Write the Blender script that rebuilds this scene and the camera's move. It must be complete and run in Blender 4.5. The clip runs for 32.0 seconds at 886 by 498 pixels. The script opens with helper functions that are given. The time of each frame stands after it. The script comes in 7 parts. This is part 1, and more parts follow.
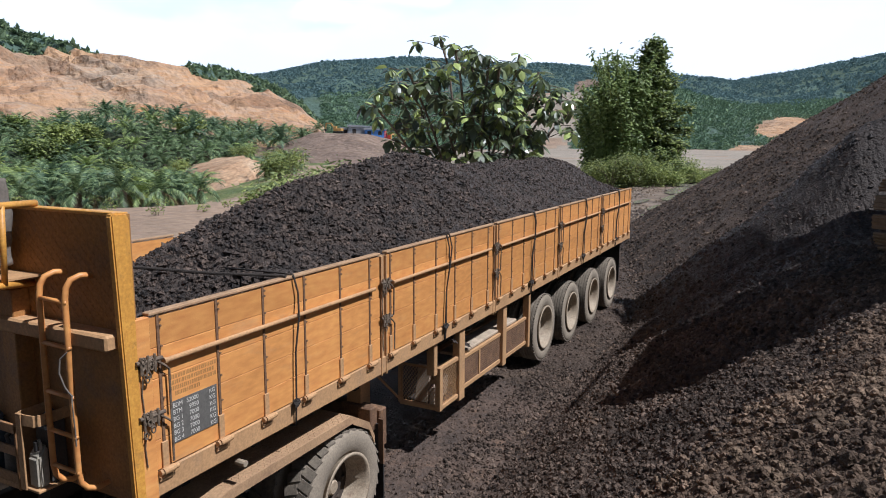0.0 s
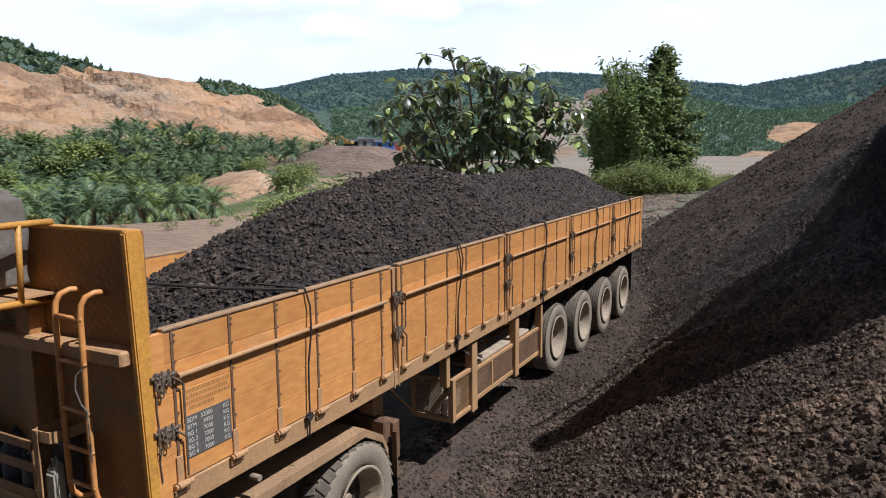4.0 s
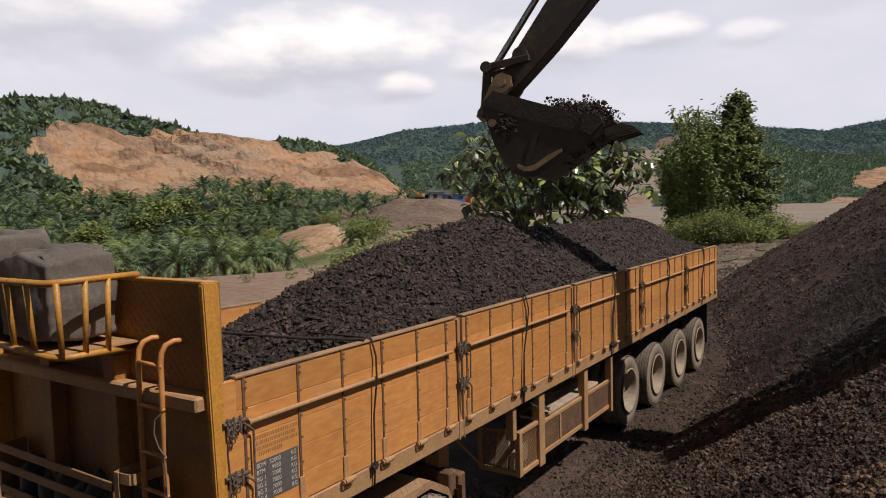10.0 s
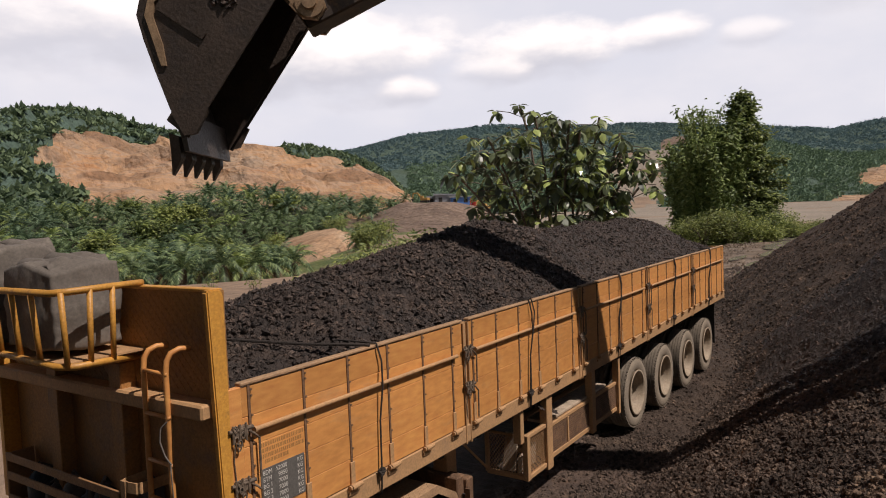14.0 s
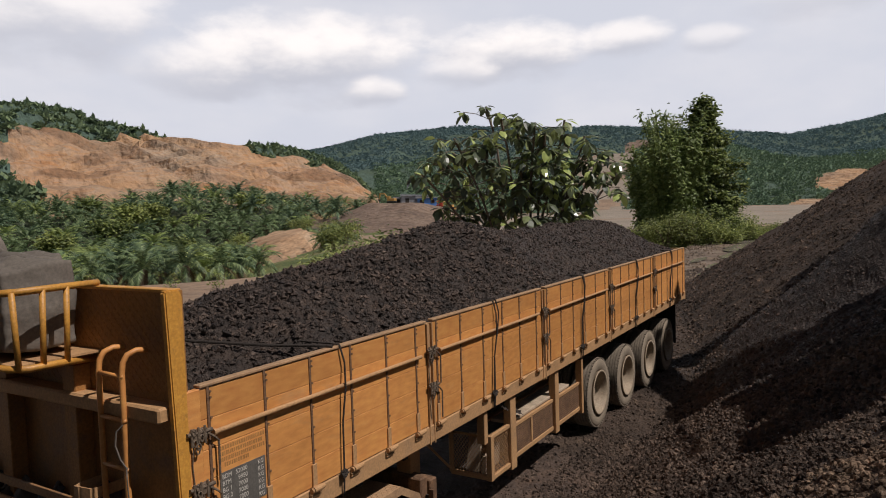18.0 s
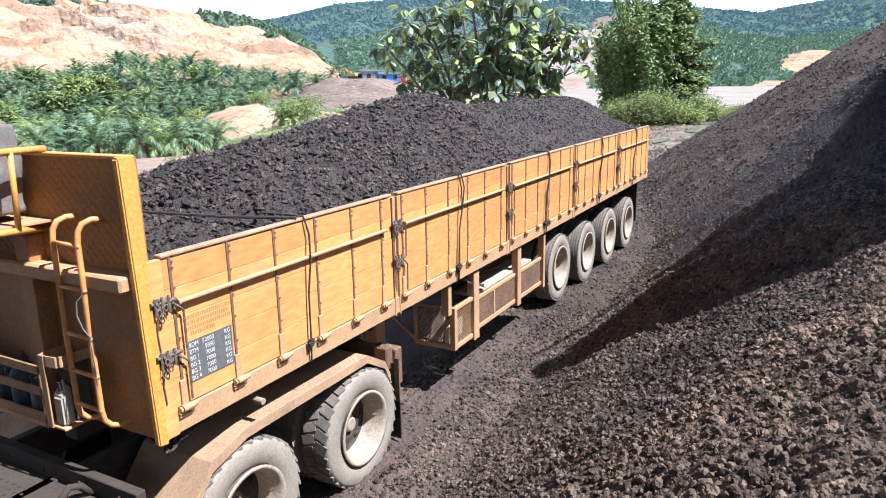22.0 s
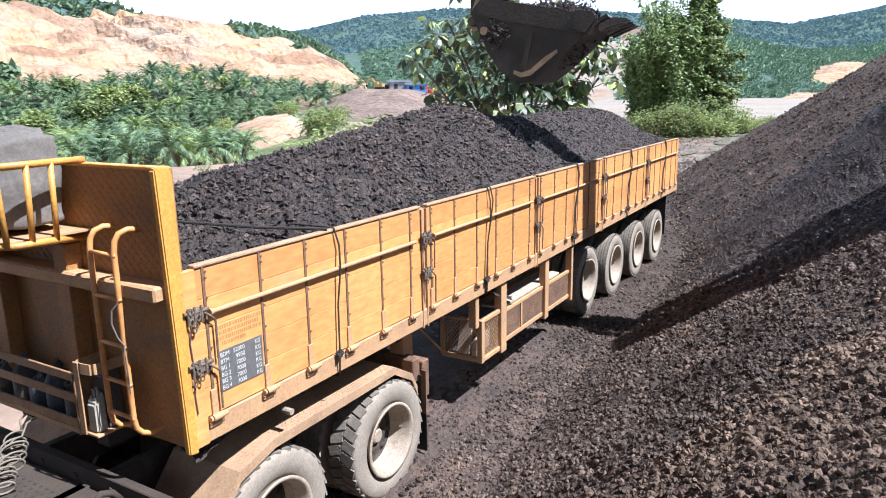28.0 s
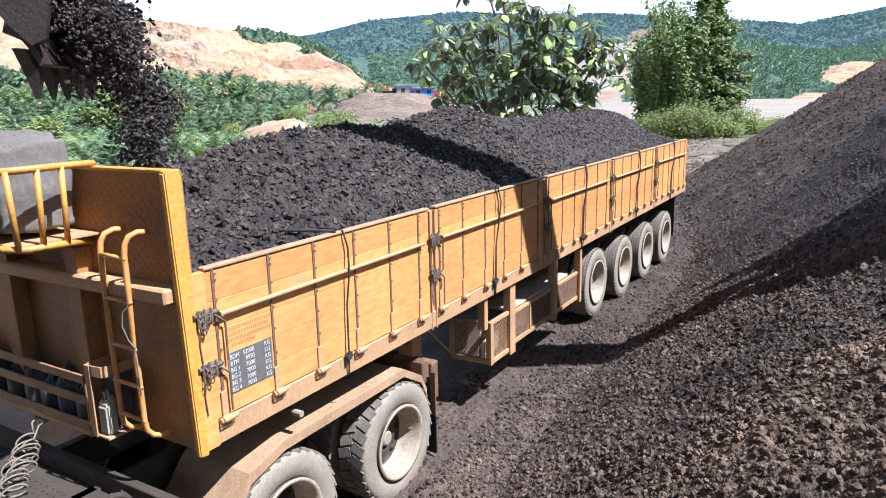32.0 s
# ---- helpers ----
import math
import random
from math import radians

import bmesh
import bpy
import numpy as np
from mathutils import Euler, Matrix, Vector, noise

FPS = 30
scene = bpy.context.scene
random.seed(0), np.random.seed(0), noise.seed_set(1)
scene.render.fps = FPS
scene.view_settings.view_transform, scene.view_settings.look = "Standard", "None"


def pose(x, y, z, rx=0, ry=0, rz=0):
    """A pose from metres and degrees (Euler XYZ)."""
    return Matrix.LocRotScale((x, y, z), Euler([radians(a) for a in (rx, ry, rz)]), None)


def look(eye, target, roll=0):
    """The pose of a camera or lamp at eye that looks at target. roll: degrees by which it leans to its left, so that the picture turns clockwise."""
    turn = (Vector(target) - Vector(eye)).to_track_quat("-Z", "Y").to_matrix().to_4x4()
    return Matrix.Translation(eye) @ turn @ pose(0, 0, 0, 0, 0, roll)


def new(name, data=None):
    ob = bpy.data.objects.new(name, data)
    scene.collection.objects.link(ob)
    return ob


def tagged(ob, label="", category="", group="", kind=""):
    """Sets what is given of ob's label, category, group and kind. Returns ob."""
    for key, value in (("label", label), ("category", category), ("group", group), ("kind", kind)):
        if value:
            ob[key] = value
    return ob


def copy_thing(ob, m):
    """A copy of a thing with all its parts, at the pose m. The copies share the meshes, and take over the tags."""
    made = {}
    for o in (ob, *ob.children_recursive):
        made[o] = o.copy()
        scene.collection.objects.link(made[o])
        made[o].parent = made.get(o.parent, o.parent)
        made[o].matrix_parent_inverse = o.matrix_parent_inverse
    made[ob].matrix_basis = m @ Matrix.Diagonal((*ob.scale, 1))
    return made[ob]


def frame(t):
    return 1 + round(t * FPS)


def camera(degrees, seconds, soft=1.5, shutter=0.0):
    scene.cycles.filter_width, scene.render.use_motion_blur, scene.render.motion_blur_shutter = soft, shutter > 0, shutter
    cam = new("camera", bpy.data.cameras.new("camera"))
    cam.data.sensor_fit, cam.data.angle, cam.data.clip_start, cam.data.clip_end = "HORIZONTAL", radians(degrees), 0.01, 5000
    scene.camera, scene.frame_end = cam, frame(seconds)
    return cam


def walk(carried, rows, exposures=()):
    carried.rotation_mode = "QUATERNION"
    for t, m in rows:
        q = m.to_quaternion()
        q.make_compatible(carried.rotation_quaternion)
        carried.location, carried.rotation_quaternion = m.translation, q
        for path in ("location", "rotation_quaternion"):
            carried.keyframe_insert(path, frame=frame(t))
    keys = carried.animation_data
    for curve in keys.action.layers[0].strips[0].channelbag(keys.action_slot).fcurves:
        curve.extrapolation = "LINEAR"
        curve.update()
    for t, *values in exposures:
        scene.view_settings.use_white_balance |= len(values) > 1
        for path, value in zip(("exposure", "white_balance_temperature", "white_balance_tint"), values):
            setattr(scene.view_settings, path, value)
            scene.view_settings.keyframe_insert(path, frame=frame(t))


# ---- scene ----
cam = camera(65.3, 32.0, 1.0)
PATH = [
    (0, (-2.46, -3.07, 3.261), (-0.7, -2.172, 2.955), 0.3),
    (0.5, (-2.459, -3.079, 3.27), (-0.695, -2.187, 2.967), -0.1),
    (1, (-2.458, -3.071, 3.279), (-0.693, -2.181, 2.977), 0.1),
    (1.5, (-2.461, -3.078, 3.278), (-0.7, -2.177, 2.983), 0.0),
    (2, (-2.458, -3.077, 3.281), (-0.696, -2.176, 2.99), -0.1),
    (2.5, (-2.455, -3.083, 3.283), (-0.695, -2.176, 2.998), -0.3),
    (3, (-2.466, -3.085, 3.285), (-0.706, -2.175, 3.015), -0.4),
    (3.5, (-2.465, -3.076, 3.281), (-0.71, -2.154, 3.009), -0.5),
    (5.5, (-2.482, -3.123, 3.253), (-0.748, -2.161, 2.988), -1.2),
    (6, (-2.49, -3.133, 3.263), (-0.78, -2.117, 3.057), -1.5),
    (6.5, (-2.514, -3.16, 3.271), (-0.825, -2.096, 3.149), -2.4),
    (7, (-2.505, -3.18, 3.288), (-0.81, -2.122, 3.196), -2.4),
    (7.5, (-2.525, -3.203, 3.288), (-0.835, -2.134, 3.222), -2.7),
    (8, (-2.523, -3.169, 3.267), (-0.832, -2.103, 3.195), -2.6),
    (8.5, (-2.524, -3.191, 3.292), (-0.852, -2.095, 3.218), -2.4),
    (9, (-2.522, -3.186, 3.288), (-0.848, -2.096, 3.194), -1.8),
    (9.5, (-2.508, -3.178, 3.279), (-0.828, -2.1, 3.155), -1.9),
    (10, (-2.508, -3.166, 3.276), (-0.849, -2.056, 3.152), -1.5),
    (10.5, (-2.502, -3.169, 3.282), (-0.845, -2.054, 3.183), -2.3),
    (11, (-2.496, -3.175, 3.277), (-0.819, -2.091, 3.183), -1.6),
    (11.5, (-2.483, -3.166, 3.277), (-0.81, -2.075, 3.185), -2.2),
    (12, (-2.489, -3.167, 3.278), (-0.826, -2.059, 3.18), -2.4),
    (12.5, (-2.489, -3.165, 3.29), (-0.832, -2.05, 3.182), -2.5),
    (13, (-2.483, -3.16, 3.278), (-0.834, -2.033, 3.169), -2.5),
    (13.5, (-2.498, -3.173, 3.273), (-0.851, -2.044, 3.171), -2.3),
    (14, (-2.49, -3.168, 3.28), (-0.84, -2.044, 3.166), -2.3),
    (14.5, (-2.499, -3.177, 3.274), (-0.851, -2.049, 3.163), -2.5),
    (16.5, (-2.495, -3.183, 3.276), (-0.822, -2.093, 3.173), -2.3),
    (17, (-2.489, -3.175, 3.272), (-0.802, -2.103, 3.182), -2.1),
    (17.5, (-2.483, -3.191, 3.276), (-0.791, -2.129, 3.191), -2.1),
    (18, (-2.476, -3.182, 3.278), (-0.774, -2.139, 3.163), -1.9),
    (18.5, (-2.456, -3.163, 3.262), (-0.759, -2.143, 2.979), -2.2),
    (19, (-2.438, -3.176, 3.209), (-0.721, -2.24, 2.791), -2.6),
    (19.5, (-2.405, -3.164, 3.219), (-0.667, -2.298, 2.74), -2.5),
    (20, (-2.406, -3.149, 3.209), (-0.676, -2.277, 2.712), -1.4),
    (20.5, (-2.409, -3.14, 3.212), (-0.694, -2.231, 2.734), -1.5),
    (21, (-2.405, -3.12, 3.212), (-0.694, -2.198, 2.74), -1.0),
    (21.5, (-2.43, -3.122, 3.211), (-0.716, -2.2, 2.75), -1.2),
    (22, (-2.428, -3.122, 3.216), (-0.72, -2.189, 2.755), -1.1),
    (22.5, (-2.426, -3.102, 3.228), (-0.728, -2.15, 2.771), -0.8),
    (23, (-2.422, -3.101, 3.227), (-0.722, -2.146, 2.782), -0.6),
    (23.5, (-2.43, -3.11, 3.228), (-0.731, -2.155, 2.781), -0.6),
    (24, (-2.432, -3.109, 3.222), (-0.73, -2.155, 2.779), -0.7),
    (24.5, (-2.433, -3.101, 3.231), (-0.732, -2.148, 2.784), -0.7),
    (25, (-2.427, -3.096, 3.239), (-0.735, -2.133, 2.781), -0.9),
    (25.5, (-2.436, -3.098, 3.222), (-0.745, -2.128, 2.773), -1.0),
    (27.5, (-2.422, -3.084, 3.24), (-0.731, -2.112, 2.8), -1.0),
    (28, (-2.433, -3.083, 3.231), (-0.754, -2.086, 2.8), -0.9),
    (28.5, (-2.433, -3.086, 3.23), (-0.752, -2.092, 2.797), -0.8),
    (29, (-2.429, -3.082, 3.227), (-0.755, -2.081, 2.785), -0.9),
    (29.5, (-2.432, -3.079, 3.23), (-0.763, -2.067, 2.792), -0.9),
    (30, (-2.435, -3.081, 3.217), (-0.774, -2.054, 2.785), -1.3),
    (30.5, (-2.436, -3.088, 3.215), (-0.776, -2.057, 2.785), -1.3),
    (31, (-2.433, -3.074, 3.221), (-0.769, -2.051, 2.792), -1.0),
    (31.5, (-2.439, -3.082, 3.211), (-0.771, -2.064, 2.787), -1.4),
    (32, (-2.436, -3.081, 3.217), (-0.767, -2.063, 2.796), -1.4),
]
walk(cam, [(t, look(e, g, r)) for t, e, g, r in PATH],
     [(0, -0.48, 5750, 11), (3.5, -0.56, 5800, 11), (5.5, -0.72, 6150, 11), (6.4, -0.95, 6350, 11), (7.5, -1.2, 6450, 13), (9, -1.18, 6700, 15), (10, -1.14, 6850, 17), (14.5, -1.06, 6950, 18), (17.5, -1.25, 6750, 15),
      (18.05, -1.22, 6750, 15), (18.5, -0.9, 7200, 20), (19, -0.08, 7000, 22), (20, 0.6, 6100, 15), (21, 0.68, 5550, 13), (22, 0.68, 5350, 12), (32, 0.63, 5350, 12)])

# ---- light ----
SUN = Vector((0.03, -0.56, 0.83)).normalized()
world = bpy.data.worlds.new("sky")
scene.world = world
world.use_nodes = True
wn, wl = world.node_tree.nodes, world.node_tree.links
wn.clear()
sky = wn.new("ShaderNodeTexSky")
sky.sky_type, sky.sun_disc = "NISHITA", False
sky.sun_elevation = math.asin(SUN.z)
sky.sun_rotation = math.atan2(SUN.x, SUN.y)
sky.air_density, sky.dust_density = 0.7, 0.6
gen = wn.new("ShaderNodeTexCoord")
sep = wn.new("ShaderNodeSeparateXYZ")
wl.new(gen.outputs["Generated"], sep.inputs[0])


def sky_math(op, a, b=0.0):
    """A node of arithmetic on two sockets or numbers."""
    n = wn.new("ShaderNodeMath")
    n.operation = op
    for i, v in enumerate((a, b)):
        if isinstance(v, (int, float)):
            n.inputs[i].default_value = v
        else:
            wl.new(v, n.inputs[i])
    return n.outputs[0]


def sky_ramp(v, lo, hi, out_lo=0.0, out_hi=1.0):
    n = wn.new("ShaderNodeMapRange")
    n.interpolation_type = "SMOOTHSTEP"
    for key, x in (("From Min", lo), ("From Max", hi), ("To Min", out_lo), ("To Max", out_hi)):
        n.inputs[key].default_value = x
    wl.new(v, n.inputs["Value"])
    return n.outputs["Result"]


def sky_mix(f, a, b):
    n = wn.new("ShaderNodeMix")
    n.data_type = "RGBA"
    for i, v in ((0, f), (6, a), (7, b)):
        if isinstance(v, (int, float, tuple)):
            n.inputs[i].default_value = v
        else:
            wl.new(v, n.inputs[i])
    return n.outputs[2]


# bright haze above the horizon, clear blue higher up
air = sky_mix(sky_ramp(sep.outputs["Z"], 0.27, 0.42, 0.97, 0.0), sky.outputs[0], (30.0, 32.6, 37.0, 1))
bearing = sky_math("MULTIPLY", sky_math("ARCTAN2", sep.outputs["Y"], sep.outputs["X"]), 180 / math.pi)
height = sky_math("MULTIPLY", sky_math("ARCSINE", sep.outputs["Z"]), 180 / math.pi)
flat = wn.new("ShaderNodeCombineXYZ")
wl.new(sky_math("MULTIPLY", bearing, 0.1), flat.inputs[0])
wl.new(sky_math("MULTIPLY", height, 0.2), flat.inputs[1])
wisps = []
for scale, detail in ((1.7, 9), (0.55, 5)):
    cn = wn.new("ShaderNodeTexNoise")
    cn.inputs["Scale"].default_value, cn.inputs["Detail"].default_value, cn.inputs["Roughness"].default_value = scale, detail, 0.55
    wl.new(flat.outputs[0], cn.inputs["Vector"])
    wisps.append(sky_math("MULTIPLY", sky_math("SUBTRACT", cn.outputs["Fac"], 0.5), 2.0))
# thin broken cloud all round
low_sky = sky_ramp(sep.outputs["Z"], 0.28, 0.50, 1.0, 0.0)
air = sky_mix(sky_math("MULTIPLY", sky_ramp(wisps[1], -0.25, 0.45, 0.0, 0.55), low_sky), air, (37.0, 38.0, 40.0, 1))
# fair-weather clouds: bearing, height, half width, half depth in degrees, density
for cb, ch, cw, cd, dens in ((42.6, 12.3, 9.4, 3.4, 1.0), (36.6, 9.7, 2.6, 1.3, 0.85), (50.5, 11.6, 4.6, 2.4, 0.6), (26.0, 12.4, 5.8, 2.3, 1.0), (30.0, 10.9, 3.4, 1.3, 0.7), (16.2, 12.6, 3.2, 1.4, 0.8),
                             (10.0, 12.1, 2.4, 1.0, 0.5), (62.0, 14.6, 9.0, 3.6, 0.8), (2.0, 14.5, 6.0, 2.0, 0.5), (88.0, 13.0, 11.0, 3.4, 0.8), (-22.0, 13.5, 9.0, 3.0, 0.8)):
    du = sky_math("DIVIDE", sky_math("SUBTRACT", bearing, cb), cw)
    dv = sky_math("DIVIDE", sky_math("SUBTRACT", height, ch), cd)
    inside = sky_math("SUBTRACT", 1.0, sky_math("ADD", sky_math("MULTIPLY", du, du), sky_math("MULTIPLY", dv, dv)))
    body = sky_math("ADD", inside, sky_math("MULTIPLY", wisps[0], 1.5))
    tone = sky_ramp(sky_math("ADD", dv, sky_math("MULTIPLY", wisps[0], 0.8)), -0.6, 0.5)
    white = sky_mix(tone, (25.6, 27.4, 31.0, 1), (47.0, 46.8, 46.4, 1))
    air = sky_mix(sky_ramp(body, -0.55, 0.85, 0.0, dens), air, white)
bg = wn.new("ShaderNodeBackground")
bg.inputs["Strength"].default_value = 0.05
wl.new(air, bg.inputs["Color"])
wo = wn.new("ShaderNodeOutputWorld")
wl.new(bg.outputs[0], wo.inputs["Surface"])
sun = new("sun", bpy.data.lights.new("sun", "SUN"))
sun.data.energy, sun.data.angle, sun.data.color = 7.8, radians(0.53), (1.0, 0.975, 0.935)
sun.matrix_world = look(SUN * 40, (0, 0, 0))

# ---- materials ----


def mat(name, base, rough=0.8, metal=0.0, var=0.25, scale=3.0, fine=60.0, dark=None, bump=0.15, bump_scale=80.0,
        spots=None, spot_scale=6.0, spot_amount=0.45, objvar=0.0, coat=0.0, island=0.0, spec=0.5, relief=0.03, world_grain=None):
    """A weathered surface: base colour broken at two scales, spots of a second colour, fine relief."""
    m = bpy.data.materials.new(name)
    m.use_nodes = True
    n, l = m.node_tree.nodes, m.node_tree.links
    p = n["Principled BSDF"]
    tc = n.new("ShaderNodeTexCoord")
    geo = n.new("ShaderNodeNewGeometry")
    grain = tc.outputs["Object"]
    if world_grain:
        wm = n.new("ShaderNodeMapping")
        wm.inputs["Scale"].default_value = world_grain
        l.new(geo.outputs["Position"], wm.inputs["Vector"])
        grain = wm.outputs["Vector"]
    a = n.new("ShaderNodeTexNoise")
    a.inputs["Scale"].default_value, a.inputs["Detail"].default_value = scale, 5
    l.new(grain, a.inputs["Vector"])
    b = n.new("ShaderNodeTexNoise")
    b.inputs["Scale"].default_value, b.inputs["Detail"].default_value = fine, 3
    l.new(grain, b.inputs["Vector"])
    lo = dark or tuple(c * 0.55 for c in base)
    r1 = n.new("ShaderNodeValToRGB")
    r1.color_ramp.elements[0].position, r1.color_ramp.elements[1].position = 0.32, 0.68
    r1.color_ramp.elements[0].color = (*[c * (1 - var) + d * var for c, d in zip(base, lo)], 1)
    r1.color_ramp.elements[1].color = (*[min(1, c * (1 + 0.35 * var)) for c in base], 1)
    l.new(a.outputs["Fac"], r1.inputs["Fac"])
    col = r1.outputs["Color"]
    if spots:
        s = n.new("ShaderNodeTexNoise")
        s.inputs["Scale"].default_value, s.inputs["Detail"].default_value, s.inputs["Roughness"].default_value = spot_scale, 8, 0.7
        l.new(grain, s.inputs["Vector"])
        r2 = n.new("ShaderNodeValToRGB")
        r2.color_ramp.elements[0].position, r2.color_ramp.elements[1].position = 1 - spot_amount - 0.08, 1 - spot_amount + 0.12
        l.new(s.outputs["Fac"], r2.inputs["Fac"])
        x = n.new("ShaderNodeMix")
        x.data_type = "RGBA"
        l.new(r2.outputs["Color"], x.inputs[0])
        l.new(col, x.inputs[6])
        x.inputs[7].default_value = (*spots, 1)
        col = x.outputs[2]
    f = n.new("ShaderNodeMix")
    f.data_type, f.blend_type = "RGBA", "OVERLAY"
    f.inputs[0].default_value = min(1, var * 1.2)
    l.new(col, f.inputs[6])
    l.new(b.outputs["Fac"], f.inputs[7])
    col = f.outputs[2]
    if objvar > 0:
        oi = n.new("ShaderNodeObjectInfo")
        h = n.new("ShaderNodeHueSaturation")
        mr = n.new("ShaderNodeMapRange")
        mr.inputs["To Min"].default_value, mr.inputs["To Max"].default_value = 1 - objvar, 1 + objvar
        l.new(oi.outputs["Random"], mr.inputs["Value"])
        l.new(mr.outputs["Result"], h.inputs["Value"])
        l.new(col, h.inputs["Color"])
        col = h.outputs["Color"]
    if island > 0:
        h = n.new("ShaderNodeHueSaturation")
        mr = n.new("ShaderNodeMapRange")
        mr.inputs["To Min"].default_value, mr.inputs["To Max"].default_value = 1 - island, 1 + island * 1.3
        l.new(geo.outputs["Random Per Island"], mr.inputs["Value"])
        l.new(mr.outputs["Result"], h.inputs["Value"])
        l.new(col, h.inputs["Color"])
        col = h.outputs["Color"]
    l.new(col, p.inputs["Base Color"])
    p.inputs["Specular IOR Level"].default_value = spec
    p.inputs["Roughness"].default_value, p.inputs["Metallic"].default_value = rough, metal
    p.inputs["Coat Weight"].default_value = coat
    if bump:
        bn = n.new("ShaderNodeTexNoise")
        bn.inputs["Scale"].default_value, bn.inputs["Detail"].default_value = bump_scale, 5
        l.new(tc.outputs["Object"], bn.inputs["Vector"])
        bp = n.new("ShaderNodeBump")
        bp.inputs["Strength"].default_value, bp.inputs["Distance"].default_value = bump, relief
        l.new(bn.outputs["Fac"], bp.inputs["Height"])
        l.new(bp.outputs["Normal"], p.inputs["Normal"])
    return m


YEL = mat("yellow_orange_board_paint", (0.62, 0.275, 0.083), 0.5, var=0.36, scale=1.3, fine=14, dark=(0.42, 0.175, 0.05),
          spots=(0.50, 0.265, 0.115), spot_scale=3.2, spot_amount=0.37, objvar=0.12, bump=0.05, world_grain=(0.6, 1.0, 1.9))
YELS = mat("yellow_steel_paint", (0.58, 0.28, 0.05), 0.5, var=0.4, scale=2.5, dark=(0.38, 0.17, 0.035), spots=(0.26, 0.13, 0.055),
           spot_scale=5, spot_amount=0.38, bump=0.06)
RAIL = mat("dusty_yellow_frame_paint", (0.44, 0.25, 0.115), 0.75, var=0.35, scale=3, dark=(0.30, 0.17, 0.085), spots=(0.33, 0.20, 0.11),
           spot_scale=4, spot_amount=0.38, bump=0.05)
RUST = mat("rusty_steel", (0.17, 0.095, 0.055), 0.8, 0.2, var=0.5, scale=9, spots=(0.26, 0.14, 0.07), spot_scale=16, spot_amount=0.42)
STEEL = mat("dark_greasy_steel", (0.075, 0.055, 0.045), 0.55, 0.4, var=0.5, scale=6, spots=(0.16, 0.105, 0.065), spot_scale=7, spot_amount=0.4)
DARK = mat("black_underbody", (0.03, 0.026, 0.024), 0.8, var=0.4, scale=6, spots=(0.10, 0.075, 0.05), spot_scale=6, spot_amount=0.35)
TYRE = mat("dusty_tyre_rubber", (0.27, 0.218, 0.16), 0.95, var=0.3, scale=5, dark=(0.18, 0.145, 0.11), spots=(0.22, 0.178, 0.132), spot_scale=9, spot_amount=0.4)
TREAD = mat("tyre_tread_rubber", (0.17, 0.138, 0.104), 0.95, var=0.4, scale=6, spots=(0.25, 0.203, 0.15), spot_scale=8, spot_amount=0.42)
RIM = mat("dusty_wheel_rim", (0.36, 0.285, 0.20), 0.7, 0.1, var=0.4, scale=8, dark=(0.2, 0.15, 0.11), spots=(0.22, 0.15, 0.1), spot_scale=10, spot_amount=0.4)
FENDER = mat("dusty_chequer_plate", (0.38, 0.232, 0.125), 0.75, var=0.35, scale=3, spots=(0.27, 0.16, 0.09), spot_scale=5, spot_amount=0.42)
ROPE = mat("black_rope", (0.035, 0.027, 0.022), 0.9, var=0.3, bump=0.4, bump_scale=160)
TARP = mat("grey_canvas_tarpaulin", (0.15, 0.127, 0.105), 0.9, var=0.35, scale=2.5, spots=(0.22, 0.19, 0.155), spot_scale=3, spot_amount=0.4, bump=0.1, bump_scale=25)
COAL = mat("coal_black_ore", (0.066, 0.045, 0.034), 0.6, var=0.6, scale=5, fine=25, dark=(0.012, 0.011, 0.011), spots=(0.115, 0.09, 0.075), spot_scale=12,
           spot_amount=0.36, bump=1.0, bump_scale=40, island=0.7, spec=0.45, relief=0.05)
ORE = mat("black_brown_ore_ground", (0.092, 0.065, 0.049), 0.8, var=0.6, scale=1.1, fine=22, dark=(0.034, 0.025, 0.02), spots=(0.19, 0.13, 0.09),
          spot_scale=1.3, spot_amount=0.38, bump=1.0, bump_scale=24, island=0.62, spec=0.2, relief=0.06)
TANO = mat("tan_rusty_ore", (0.142, 0.095, 0.064), 0.85, var=0.6, scale=1.4, fine=22, dark=(0.05, 0.034, 0.025), spots=(0.20, 0.14, 0.092),
           spot_scale=1.8, spot_amount=0.40, bump=1.0, bump_scale=24, island=0.45, spec=0.2, relief=0.06)
# headboard paint taken darker than YELS for the shade on its face
HEADB = mat("dusty_shaded_headboard_paint", (0.33, 0.15, 0.04), 0.65, var=0.45, scale=2.0, dark=(0.22, 0.11, 0.05), spots=(0.20, 0.115, 0.065), spot_scale=3, spot_amount=0.42)
CATW = mat("dusty_catwalk_plate", (0.048, 0.033, 0.021), 0.9, var=0.4, scale=4, dark=(0.028, 0.02, 0.014), spots=(0.065, 0.044, 0.028), spot_scale=6, spot_amount=0.4)
# grimy tray paint, darkened further for the shade at the headboard foot
TRAYP = mat("grimy_shaded_tray_paint", (0.30, 0.155, 0.065), 0.7, var=0.4, scale=5, dark=(0.15, 0.08, 0.04), spots=(0.20, 0.12, 0.07), spot_scale=7, spot_amount=0.4)
SAWN = mat("weathered_sawn_wood", (0.42, 0.33, 0.24), 0.85, var=0.4, scale=6, spots=(0.25, 0.18, 0.12), spot_scale=9, spot_amount=0.4)
